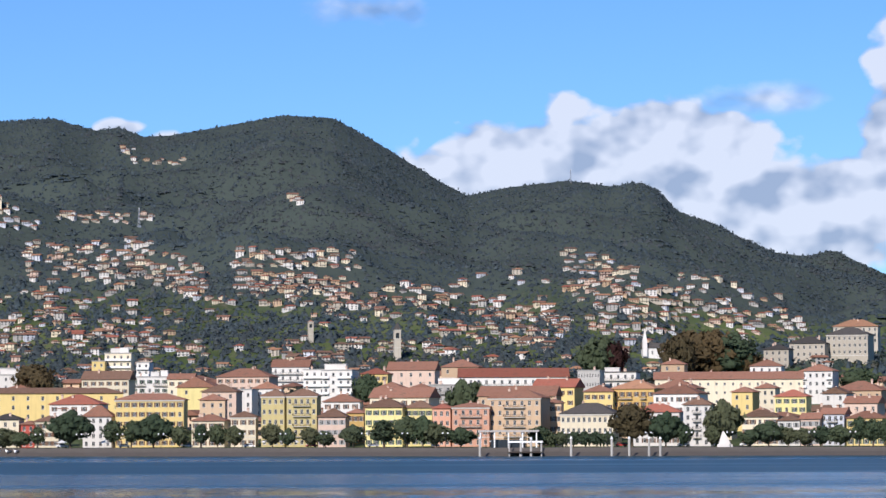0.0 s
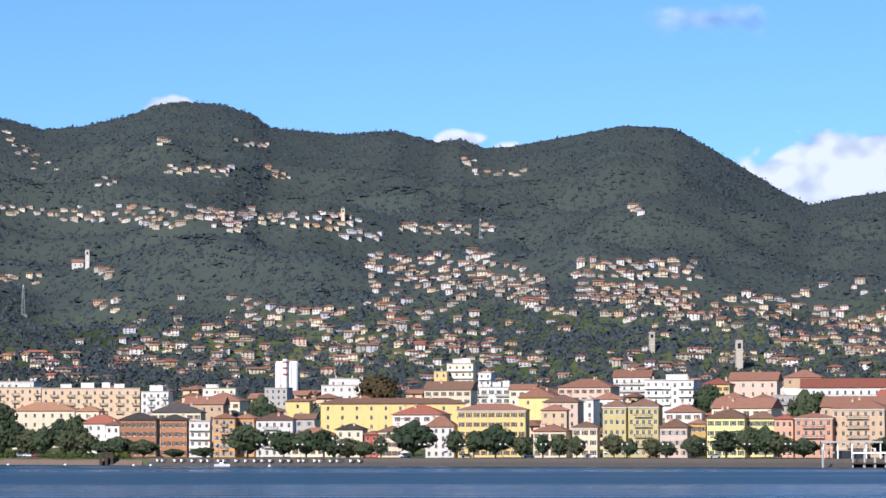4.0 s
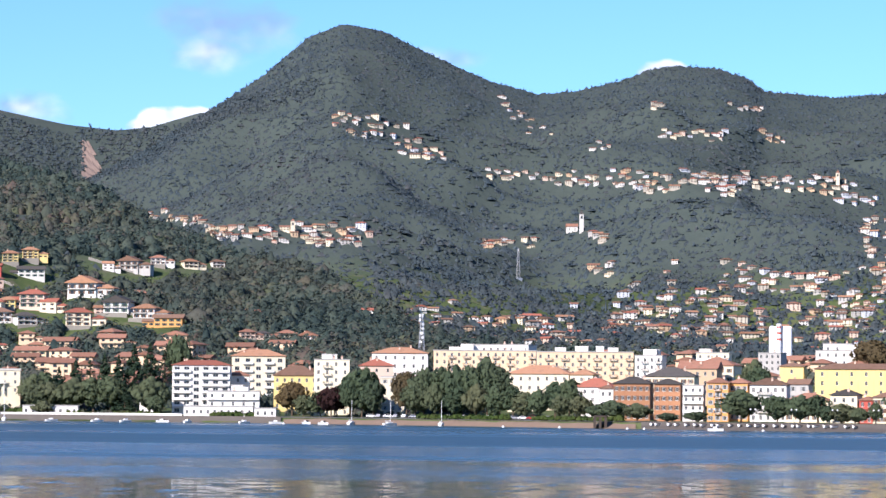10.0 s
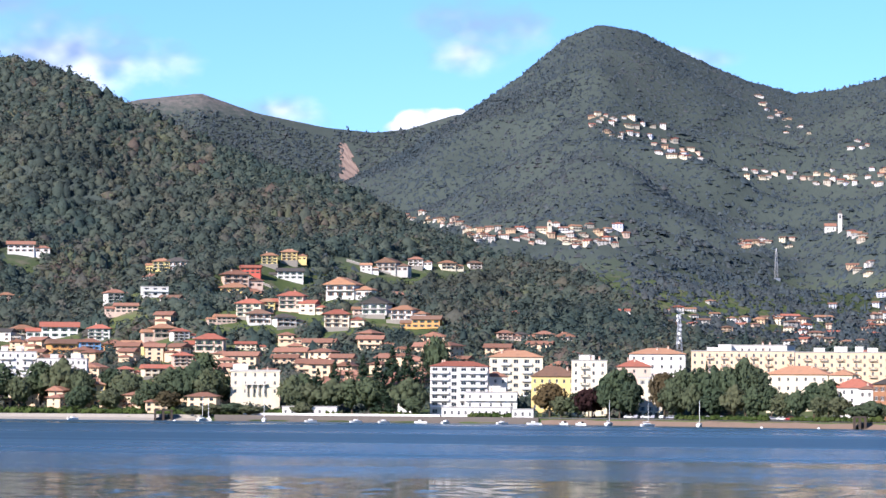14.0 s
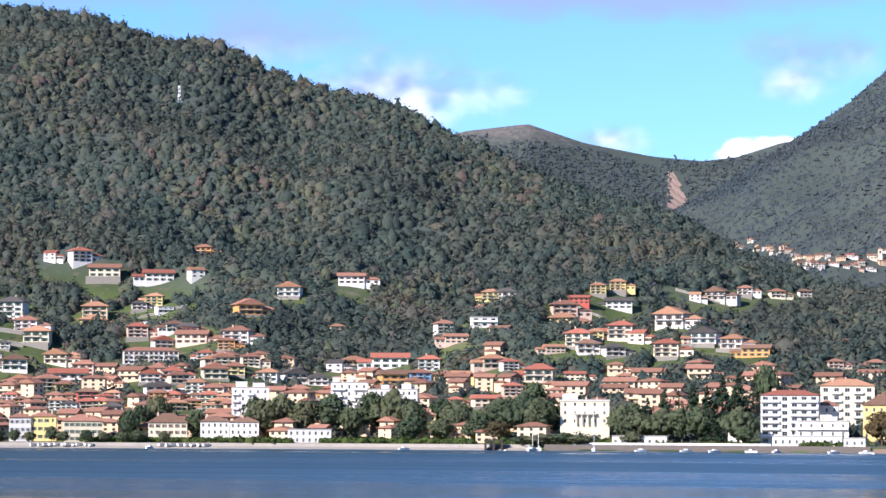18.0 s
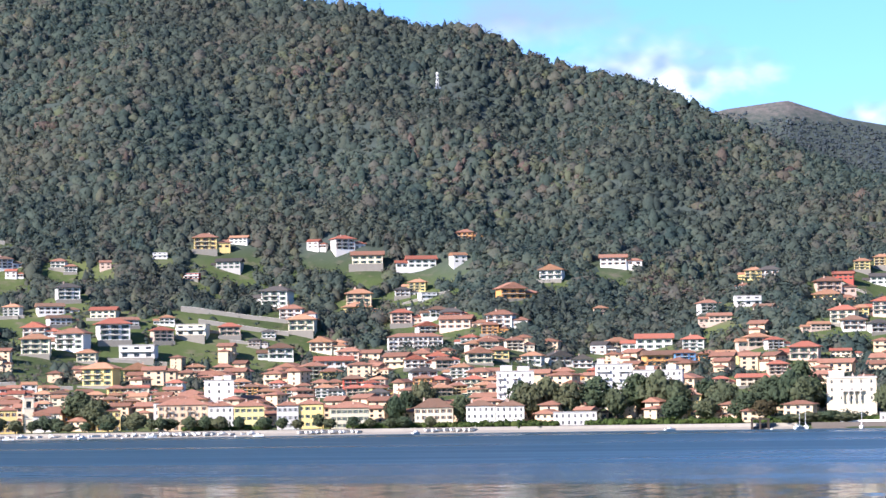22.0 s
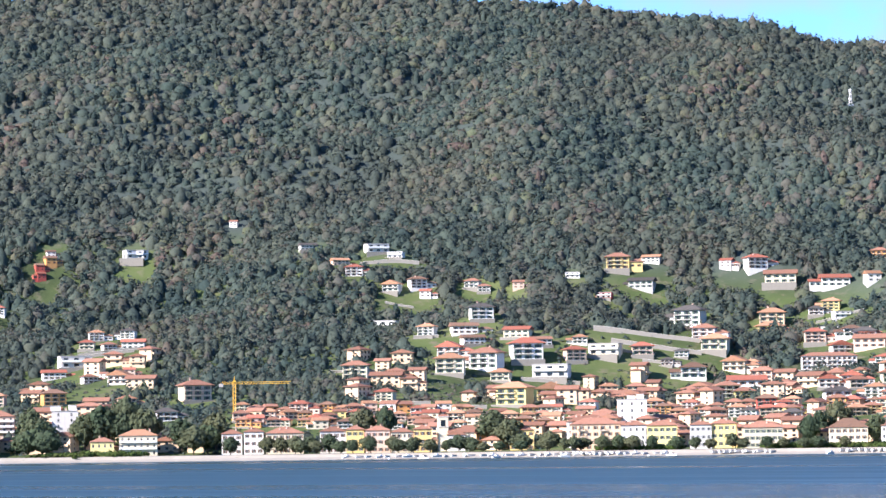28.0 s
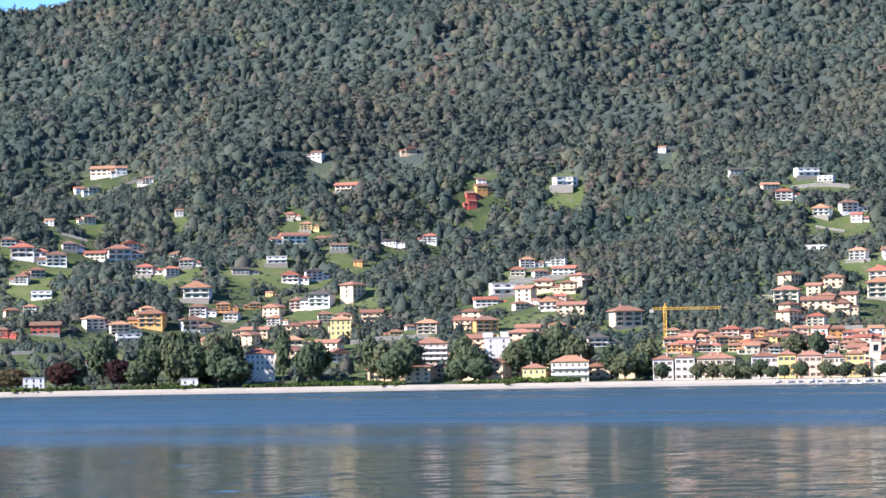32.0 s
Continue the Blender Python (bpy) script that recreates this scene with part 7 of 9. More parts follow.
part("apex", k.mesh("apex", YELLOWPAINT), crane, at=pose(0, 0, 20.6))
crane.matrix_basis = pose(cx, cy, cz, 0, 0, 40.9 + 4)
keep(cx, cy, 8), keep(*spot(40.93, cr - 14), 8), keep(*spot(40.5, cr - 5), 10)
for q in range(5):
    for back in (-26, -12, 0, 12):
        keep(*spot(41.1 - 0.26 * q, cr + back), 9)
tagged(crane, "yellow tower crane standing behind the lakeside houses", "crane")


# ---------------------------------------------------------------- the shore
def strip(name, az0, az1, prof, mat, label, category, step=0.25):
    """A band along the shore: prof is a list of (distance from the waterline, height)."""
    azs = np.arange(az0, az1 + 1e-6, step)
    co, k = [], len(prof)
    for i, a in enumerate(azs):
        d = float(shore(a))
        wob = 0.6 * math.sin(a * 5.1) + 0.4 * math.sin(a * 13.7)
        for off, z in prof:
            x, y = spot(a, d + off + wob)
            co.append((x, y, z))
    n = len(azs)
    idx = np.arange(n * k).reshape(n, k)
    quads = np.stack([idx[:-1, :-1], idx[1:, :-1], idx[1:, 1:], idx[:-1, 1:]], -1).reshape(-1, 4)[:, ::-1]
    me = np_mesh(name, np.array(co), quads, mat)
    return tagged(new(name, me), label, category, kind="structure")


strip("quay_wall", -20, 11.3, [(-2.5, -0.6), (3.5, 1.3), (3.9, 1.35), (5.6, 2.62), (5.9, 2.85), (7.2, 2.85), (7.25, 2.4)], QUAY, "sloping grey stone quay wall along the town front", "quay wall")
strip("beach", 11.35, 17.6, [(-4, -0.6), (0.5, 0.25), (5, 1.3), (9.5, 2.55), (10, 2.5)], plain("brown_shore_gravel", (0.24, 0.17, 0.12), 0.95, scale=0.2), "brown gravel slope along the bay", "beach")
strip("quay_wall_2", 17.65, 23.6, [(-1.5, -0.6), (4.5, 0.6), (5.0, 2.5), (5.4, 2.9), (6.6, 2.9), (6.7, 2.3)], QUAY, "rough stone quay wall below the boathouses", "quay wall")
strip("beach_2", 23.65, 60, [(-4, -0.6), (0.8, 0.3), (4, 1.0), (6.5, 1.6), (6.8, 2.7), (7.6, 2.75), (8.6, 2.5)], plain("pale_shore_gravel", (0.33, 0.30, 0.25), 0.95, scale=0.2), "pale gravel beach and low wall under the village", "beach")
strip("harbour_wall", 19.4, 22.9, [(9.2, 2.4), (9.2, 3.8), (9.7, 3.8), (9.7, 2.4)], WALL["white"], "long low white wall along the boat harbour", "wall")
strip("pavement", -20, 60, [(8.5, 2.62), (22, 2.78)], PROM, "pale lakeside promenade paving", "promenade")
strip("road", -20, 60, [(23, 2.86), (32, 2.93)], ASPHALT, "dark asphalt lakeside road", "road")


def shrub_rows(name, spans, off, height, seed, label, mat):
    rng = np.random.RandomState(seed)
    xyz = []
    for a0, a1 in spans:
        for a in np.arange(a0, a1, 0.045):
            d = float(shore(a)) + off + rng.normal(0, 1.2)
            x, y = spot(a, d)
            xyz.append((x, y, 2.7 + height * 0.4))
    xyz = np.array(xyz)
    n = len(xyz)
    rad = height * 0.75 * np.exp(rng.normal(0, 0.25, n))
    me = crowns(name, xyz, rad, rad * 0.75, 34, 0.6, mat, rng)
    return tagged(new(name, me), label, "hedge", kind="stuff")


HEDGE = foliage("hedge_leaves", [(0.0, (0.05, 0.085, 0.02)), (0.5, (0.075, 0.115, 0.028)), (1.0, (0.11, 0.135, 0.035))], 1.6, True, 0.02, 0.1)
shrub_rows("lakeside_hedge", [(23.0, 24.4), (24.7, 27.4), (27.9, 31.6), (33.0, 34.5), (42.5, 44.0), (46.0, 47.5), (21.2, 22.9)], 24, 2.6, 5, "clipped green shrubs along the shore road", HEDGE)
shrub_rows("bay_hedge", [(11.6, 13.2), (13.6, 15.2), (17.9, 19.0), (19.8, 20.6)], 16, 1.7, 6, "low green shrubs behind the gravel bay", HEDGE)

shrub_rows("shore_bushes", [(27.9, 28.6), (42.6, 43.1), (43.5, 44.6), (45.6, 46.3), (47.4, 48.4), (49.0, 50.6), (51.2, 52.8)], 9.5, 1.9, 7, "rough green bushes above the gravel beach", HEDGE)

# ---------------------------------------------------------------- garden and promenade trees
trng = np.random.RandomState(12)
TREES = {
    "oak": tree("broadleaf_tree", trng, "broad", 5.0, 11.0, LEAF, 170),
    "round": tree("broadleaf_tree", trng, "broad", 5.6, 10.0, LEAF, 190),
    "tall": tree("broadleaf_tree", trng, "broad", 4.2, 13.0, LEAF, 170),
    "fir": tree("conifer_tree", trng, "cone", 4.2, 16.0, LEAF_DARK, 170),
    "cypress": tree("cypress_tree", trng, "cone", 1.9, 13.0, LEAF_DARK, 110),
    "rust": tree("autumn_tree", trng, "broad", 5.4, 12.0, LEAF_RUST, 180),
    "purple": tree("copper_beech", trng, "broad", 4.8, 9.5, LEAF_PURPLE, 160),
    "pollard": tree("pollarded_tree", trng, "broad", 3.4, 6.2, LEAF, 110),
}
TREE_SIZE = {"oak": (10, 11), "round": (11.2, 10), "tall": (8.4, 13), "fir": (8.4, 16), "cypress": (3.8, 13), "rust": (10.8, 12), "purple": (9.6, 9.5), "pollard": (6.8, 6.2)}
TREE_WORD = {"oak": "dense green broadleaf tree", "round": "round-crowned green broadleaf tree", "tall": "tall green broadleaf tree", "fir": "dark green conifer", "cypress": "slim dark cypress",
             "rust": "broadleaf tree turning autumn brown", "purple": "dark purple copper beech", "pollard": "low pollarded plane tree"}
used = set()


def plant(kind, az, off, w, h, place="on the lakeside promenade"):
    r = float(shore(az)) + off
    x, y = spot(az, r)
    z = float(ground_z(az, r))
    sx, sz = 1.15 * w / TREE_SIZE[kind][0], 1.1 * h / TREE_SIZE[kind][1]
    if kind in used:
        top = again(TREES[kind])
    else:
        used.add(kind)
        top = TREES[kind]
    top.matrix_basis = pose(x, y, z - 0.2, 0, 0, trng.uniform(0, 360)) @ Matrix.Diagonal((sx, sx, sz, 1))
    return tagged(top, f"{TREE_WORD[kind]} {place}", "tree", group="trees of the lakeside")


plant("round", 6.55, 20, 12.5, 12.0)
plant("tall", 5.80, 20, 6.6, 9.5)
plant("tall", 5.48, 20, 5.4, 9.5)
plant("round", 5.09, 20, 11.9, 10.7)
plant("oak", 4.63, 20, 6.1, 7.5)
plant("tall", 4.26, 20, 4.9, 8.1)
plant("oak", 3.96, 20, 6.1, 8.1)
plant("round", 3.66, 20, 5.7, 7.1)
plant("oak", 2.99, 20, 6.5, 8.1)
plant("round", 2.71, 20, 4.4, 6.3)
plant("oak", 2.31, 20, 5.6, 6.9)
plant("oak", 2.05, 20, 5.2, 5.7)
plant("round", 1.56, 20, 7.2, 7.3)
plant("tall", 1.01, 20, 8.3, 9.2)
plant("oak", 0.60, 20, 8.7, 10.2)
plant("round", 0.32, 20, 8.3, 9.8)
plant("oak", 0.08, 20, 8.7, 7.9)
plant("round", -0.35, 20, 8.2, 6.3)
plant("oak", -1.75, 20, 7.0, 6.9)
plant("rust", -3.39, 20, 12.1, 13.9)
plant("round", -3.99, 20, 10.5, 10.6)
plant("oak", -4.31, 20, 5.1, 7.1)
plant("round", -5.01, 24, 10.1, 14.0)
plant("oak", -4.82, 20, 4.7, 6.9)
plant("oak", -5.45, 20, 5.0, 5.1)
plant("round", -5.80, 20, 10.1, 7.8)
plant("oak", -6.15, 20, 6.2, 6.3)
plant("oak", -6.44, 20, 6.2, 6.1)
plant("oak", -6.74, 20, 6.2, 6.7)
plant("round", -7.05, 20, 8.1, 6.5)
plant("tall", -7.39, 20, 5.0, 9.6)
plant("tall", -7.63, 20, 5.8, 8.8)
plant("tall", -7.83, 20, 4.6, 8.8)
plant("pollard", -1.95, 20, 4.7, 5.3)
plant("pollard", -2.15, 20, 4.7, 5.3)
plant("pollard", -2.35, 20, 4.7, 5.3)
plant("pollard", -2.56, 20, 4.7, 5.3)
plant("pollard", -2.76, 20, 4.7, 5.3)
plant("pollard", -2.96, 20, 4.7, 5.3)
plant("oak", 7.49, 22, 5.0, 5.6)
plant("tall", 7.13, 22, 4.6, 7.6)
plant("oak", 7.68, 22, 5.5, 5.1)
plant("rust", -4.47, 520, 25.4, 26.0, "among the buildings")
plant("rust", -4.87, 520, 19.7, 26.0, "among the buildings")
plant("tall", -5.22, 520, 19.7, 23.9, "among the buildings")
plant("rust", -4.22, 500, 13.9, 24.2, "among the buildings")
plant("oak", -2.82, 520, 17.0, 23.4, "among the buildings")
plant("purple", -3.07, 520, 11.3, 22.0, "among the buildings")
plant("rust", -5.52, 520, 11.3, 14.5, "among the buildings")
plant("round", -6.31, 480, 13.7, 8.5, "among the buildings")
plant("oak", -6.06, 480, 11.0, 9.2, "among the buildings")
plant("cypress", -7.20, 520, 4.5, 3.5, "among the buildings")
plant("oak", -7.40, 360, 15.2, 13.2, "among the buildings")
plant("oak", 1.30, 255, 11.0, 16.5, "among the buildings")
plant("round", -0.40, 180, 11.2, 16.1, "among the buildings")
plant("oak", -0.65, 190, 8.1, 15.9, "among the buildings")
plant("rust", 7.19, 420, 16.8, 15.8, "among the buildings")
plant("oak", 0.90, 340, 7.6, 20.2, "among the buildings")
plant("round", 9.49, 24, 13.3, 10.8)
plant("oak", 8.85, 24, 9.4, 9.5)
plant("round", 8.45, 24, 10.6, 9.3)
plant("tall", 8.14, 24, 8.0, 9.9)
plant("oak", 7.71, 22, 8.4, 7.0)
plant("oak", 7.97, 22, 5.5, 6.0)
plant("round", 7.41, 22, 6.3, 5.4)
plant("round", 11.76, 26, 11.1, 7.2)
plant("round", 11.33, 26, 8.8, 6.3)
plant("oak", 11.98, 26, 9.0, 6.3)
plant("oak", 10.28, 24, 7.3, 4.0)
plant("oak", 10.78, 24, 6.5, 3.5)
plant("rust", 15.42, 45, 10.7, 18.3, "among the buildings")
plant("oak", 15.12, 45, 10.6, 19.2, "among the buildings")
plant("tall", 14.82, 45, 10.5, 19.8, "among the buildings")
plant("round", 14.52, 45, 10.5, 19.0, "among the buildings")
plant("oak", 14.27, 50, 10.5, 19.9, "among the buildings")
plant("round", 13.99, 60, 11.9, 21.7, "among the buildings")
plant("tall", 13.77, 50, 10.4, 19.3, "among the buildings")
plant("fir", 14.67, 70, 6.7, 22.2, "among the buildings")
plant("fir", 14.42, 75, 7.3, 19.2, "among the buildings")
plant("oak", 15.27, 36, 9.6, 13.5)
plant("round", 14.92, 36, 8.6, 12.7)
plant("oak", 14.55, 36, 8.5, 12.2)
plant("round", 14.18, 36, 8.5, 12.4)
plant("oak", 13.83, 36, 8.4, 11.7)
plant("tall", 13.53, 40, 7.0, 13.0, "among the buildings")
plant("oak", 13.33, 36, 8.3, 10.3)
plant("round", 13.08, 36, 8.3, 10.7)
plant("tall", 12.78, 45, 9.2, 14.1, "among the buildings")
plant("oak", 12.53, 50, 9.2, 14.9, "among the buildings")
plant("oak", 12.68, 36, 6.9, 8.9)
plant("oak", 12.33, 36, 7.7, 8.9)
plant("oak", 16.21, 45, 11.3, 19.4, "in the gardens above the shore")
plant("round", 16.41, 40, 9.8, 16.3, "in the gardens above the shore")
plant("purple", 16.76, 34, 10.8, 12.2)
plant("oak", 16.95, 34, 9.9, 10.5)
plant("oak", 16.01, 40, 8.3, 14.3, "in the gardens above the shore")
plant("tall", 11.37, 320, 9.8, 15.7, "among the buildings")
plant("oak", 9.16, 150, 9.4, 15.4, "among the buildings")
plant("round", 9.26, 170, 10.5, 16.4, "among the buildings")
plant("rust", 7.07, 400, 11.0, 12.8, "among the buildings")
plant("round", 19.96, 30, 12.8, 15.0)
plant("fir", 20.25, 120, 15.3, 26.0, "in the gardens above the shore")
plant("fir", 20.52, 110, 12.0, 22.1, "in the gardens above the shore")
plant("fir", 20.77, 110, 12.0, 23.2, "in the gardens above the shore")
plant("cypress", 21.02, 110, 12.0, 21.8, "in the gardens above the shore")
plant("fir", 21.27, 110, 12.0, 20.5, "in the gardens above the shore")
plant("fir", 21.57, 110, 11.0, 17.8, "in the gardens above the shore")
plant("oak", 21.82, 110, 11.0, 15.5, "in the gardens above the shore")
plant("round", 22.02, 100, 11.0, 14.0, "in the gardens above the shore")
plant("fir", 19.97, 140, 13.8, 25.0, "in the gardens above the shore")
plant("cypress", 19.71, 140, 12.6, 22.3, "in the gardens above the shore")
plant("oak", 19.46, 170, 11.2, 26.0, "in the gardens above the shore")
plant("oak", 20.66, 60, 13.2, 15.1, "in the gardens above the shore")
plant("oak", 20.96, 60, 11.6, 14.6, "in the gardens above the shore")
plant("round", 21.31, 60, 13.3, 13.8, "in the gardens above the shore")
plant("oak", 21.71, 60, 11.7, 13.1, "in the gardens above the shore")
plant("fir", 20.41, 60, 10.5, 13.3, "in the gardens above the shore")
plant("oak", 21.96, 55, 10.6, 12.0, "in the gardens above the shore")
plant("rust", 17.45, 50, 11.1, 14.0, "in the gardens above the shore")
plant("oak", 17.25, 40, 7.5, 8.7, "in the gardens above the shore")
plant("purple", 16.70, 40, 10.9, 11.2, "in the gardens above the shore")
plant("oak", 16.15, 60, 12.4, 13.8, "in the gardens above the shore")
plant("tall", 16.30, 110, 10.3, 15.9, "in the gardens above the shore")
plant("oak", 23.46, 90, 11.1, 15.8, "in the gardens above the shore")
plant("tall", 23.74, 130, 13.1, 19.4, "in the gardens above the shore")
plant("oak", 23.96, 120, 12.4, 17.4, "in the gardens above the shore")
plant("round", 24.21, 120, 12.5, 16.0, "in the gardens above the shore")
plant("tall", 23.57, 150, 12.6, 22.1, "in the gardens above the shore")
plant("oak", 23.34, 110, 12.9, 17.0, "in the gardens above the shore")
plant("round", 24.95, 100, 13.0, 15.7, "in the gardens above the shore")
plant("oak", 24.65, 90, 11.2, 12.2, "in the gardens above the shore")
plant("oak", 25.20, 110, 11.4, 16.3, "in the gardens above the shore")
plant("tall", 25.79, 110, 13.2, 15.7, "in the gardens above the shore")
plant("oak", 25.74, 70, 11.2, 10.9, "in the gardens above the shore")
plant("oak", 25.05, 60, 9.9, 8.9, "in the gardens above the shore")
plant("round", 24.65, 60, 9.9, 8.4, "in the gardens above the shore")
plant("rust", 24.25, 60, 10.9, 9.7, "in the gardens above the shore")
plant("cypress", 21.17, 90, 5.7, 18.9, "in the gardens above the shore")
plant("cypress", 21.47, 90, 4.9, 16.3, "in the gardens above the shore")
plant("round", 21.84, 14, 7.8, 5.5)
plant("oak", 23.06, 10, 10.4, 5.5)
plant("round", 23.46, 10, 11.5, 4.7)
plant("oak", 23.76, 10, 10.5, 4.2)
plant("oak", 22.76, 10, 10.4, 4.2)
plant("oak", 19.86, 20, 7.6, 8.5)
plant("tall", 28.55, 75, 9.7, 19.0, "in the gardens above the shore")
plant("oak", 28.35, 70, 12.5, 17.9, "in the gardens above the shore")
plant("round", 28.05, 80, 14.3, 18.6, "in the gardens above the shore")
plant("oak", 27.65, 75, 12.5, 17.4, "in the gardens above the shore")
plant("tall", 27.14, 80, 15.4, 19.8, "in the gardens above the shore")
plant("oak", 26.84, 70, 9.6, 14.9, "in the gardens above the shore")
plant("tall", 26.44, 90, 15.4, 20.3, "in the gardens above the shore")
plant("round", 26.09, 90, 15.3, 20.2, "in the gardens above the shore")
plant("oak", 25.74, 80, 11.2, 16.8, "in the gardens above the shore")
plant("oak", 25.24, 50, 11.0, 10.7, "in the gardens above the shore")
plant("round", 24.93, 70, 12.2, 14.8, "in the gardens above the shore")
plant("oak", 24.53, 60, 11.0, 12.7, "in the gardens above the shore")
plant("tall", 24.13, 80, 13.8, 18.3, "in the gardens above the shore")
plant("round", 23.78, 80, 13.8, 19.8, "in the gardens above the shore")
plant("oak", 23.53, 80, 12.6, 18.5, "in the gardens above the shore")
plant("oak", 25.84, 40, 9.3, 9.7, "in the gardens above the shore")
plant("tall", 30.55, 75, 8.6, 14.5, "in the gardens above the shore")
plant("oak", 30.25, 85, 11.5, 18.1, "in the gardens above the shore")
plant("round", 30.75, 60, 8.5, 12.8, "in the gardens above the shore")
plant("oak", 29.60, 60, 8.5, 12.8, "in the gardens above the shore")
plant("pollard", 40.11, 28, 6.9, 8.2)
plant("oak", 41.01, 28, 7.5, 8.5)
plant("oak", 40.36, 28, 6.9, 8.2)
plant("round", 39.86, 28, 7.5, 8.2)
plant("oak", 39.61, 28, 6.9, 8.5)
plant("oak", 39.26, 28, 7.5, 9.4)
plant("oak", 38.56, 28, 7.5, 8.2)
plant("oak", 38.11, 28, 6.9, 7.9)
plant("oak", 37.76, 28, 6.9, 7.4)
plant("round", 36.96, 28, 8.6, 7.7)
plant("oak", 36.76, 28, 7.4, 7.1)
plant("tall", 36.35, 60, 14.5, 18.0, "in the gardens above the shore")
plant("oak", 36.05, 50, 11.5, 14.7, "in the gardens above the shore")
plant("oak", 35.85, 30, 8.5, 8.2)
plant("round", 35.35, 30, 10.2, 8.8)
plant("oak", 34.80, 28, 10.2, 6.2)
plant("oak", 38.66, 110, 12.1, 15.2, "in the gardens above the shore")
plant("round", 38.26, 110, 9.0, 15.5, "in the gardens above the shore")
plant("oak", 44.43, 60, 12.0, 16.7, "in the gardens above the shore")
plant("round", 44.34, 40, 11.9, 11.1, "in the gardens above the shore")
plant("oak", 43.25, 70, 13.2, 21.2, "in the gardens above the shore")
plant("round", 42.85, 80, 15.1, 23.4, "in the gardens above the shore")
plant("oak", 42.50, 70, 13.2, 19.9, "in the gardens above the shore")
plant("round", 41.66, 40, 12.9, 13.1, "in the gardens above the shore")
plant("oak", 41.41, 50, 11.8, 13.8, "in the gardens above the shore")
plant("tall", 41.26, 70, 13.1, 17.9, "in the gardens above the shore")
plant("oak", 41.86, 60, 11.9, 16.1, "in the gardens above the shore")
plant("fir", 50.23, 60, 10.4, 25.5, "in the gardens above the shore")
plant("tall", 49.98, 65, 12.3, 26.0, "in the gardens above the shore")
plant("oak", 49.73, 65, 12.3, 26.0, "in the gardens above the shore")
plant("tall", 49.48, 65, 12.3, 26.0, "in the gardens above the shore")
plant("fir", 49.23, 65, 12.3, 26.0, "in the gardens above the shore")
plant("tall", 48.98, 60, 12.2, 25.3, "in the gardens above the shore")
plant("oak", 48.73, 65, 12.2, 25.6, "in the gardens above the shore")
plant("fir", 48.48, 60, 9.1, 22.7, "in the gardens above the shore")
plant("oak", 49.63, 45, 12.1, 22.0, "in the gardens above the shore")
plant("tall", 49.28, 45, 12.1, 21.0, "in the gardens above the shore")
plant("oak", 48.88, 45, 12.1, 20.7, "in the gardens above the shore")
plant("oak", 50.08, 45, 10.9, 20.8, "in the gardens above the shore")
plant("round", 48.64, 30, 18.0, 14.2)
plant("cypress", 49.23, 130, 7.8, 26.0, "in the gardens above the shore")
plant("cypress", 49.42, 200, 7.8, 26.0, "in the gardens above the shore")
plant("cypress", 46.37, 120, 7.8, 26.0, "in the gardens above the shore")
plant("tall", 46.18, 60, 9.1, 22.7, "in the gardens above the shore")
plant("oak", 45.93, 50, 12.0, 19.4, "in the gardens above the shore")
plant("round", 45.73, 40, 14.9, 16.7, "in the gardens above the shore")
plant("oak", 45.52, 60, 15.1, 20.9, "in the gardens above the shore")
plant("oak", 47.13, 60, 12.1, 20.5, "in the gardens above the shore")
plant("round", 47.28, 50, 12.1, 18.6, "in the gardens above the shore")
plant("oak", 44.32, 60, 13.2, 15.8, "in the gardens above the shore")
plant("tall", 44.52, 80, 12.1, 19.6, "in the gardens above the shore")
plant("round", 44.58, 35, 11.8, 11.7)
plant("round", 44.22, 30, 11.8, 11.7)
plant("oak", 43.57, 70, 12.0, 17.5, "in the gardens above the shore")
plant("tall", 43.26, 80, 12.1, 17.8, "in the gardens above the shore")
plant("oak", 42.91, 70, 12.0, 17.1, "in the gardens above the shore")
plant("fir", 44.72, 60, 12.0, 14.6, "in the gardens above the shore")
plant("purple", 51.63, 30, 15.1, 14.3)
plant("oak", 51.43, 35, 13.4, 15.7)
plant("purple", 50.63, 30, 13.3, 15.2)
plant("oak", 50.34, 28, 12.0, 12.8)
plant("rust", 52.52, 25, 15.1, 11.6)
plant("oak", 50.93, 80, 12.4, 24.5, "in the gardens above the shore")
plant("oak", 47.73, 60, 7.8, 26.0, "in the gardens above the shore")


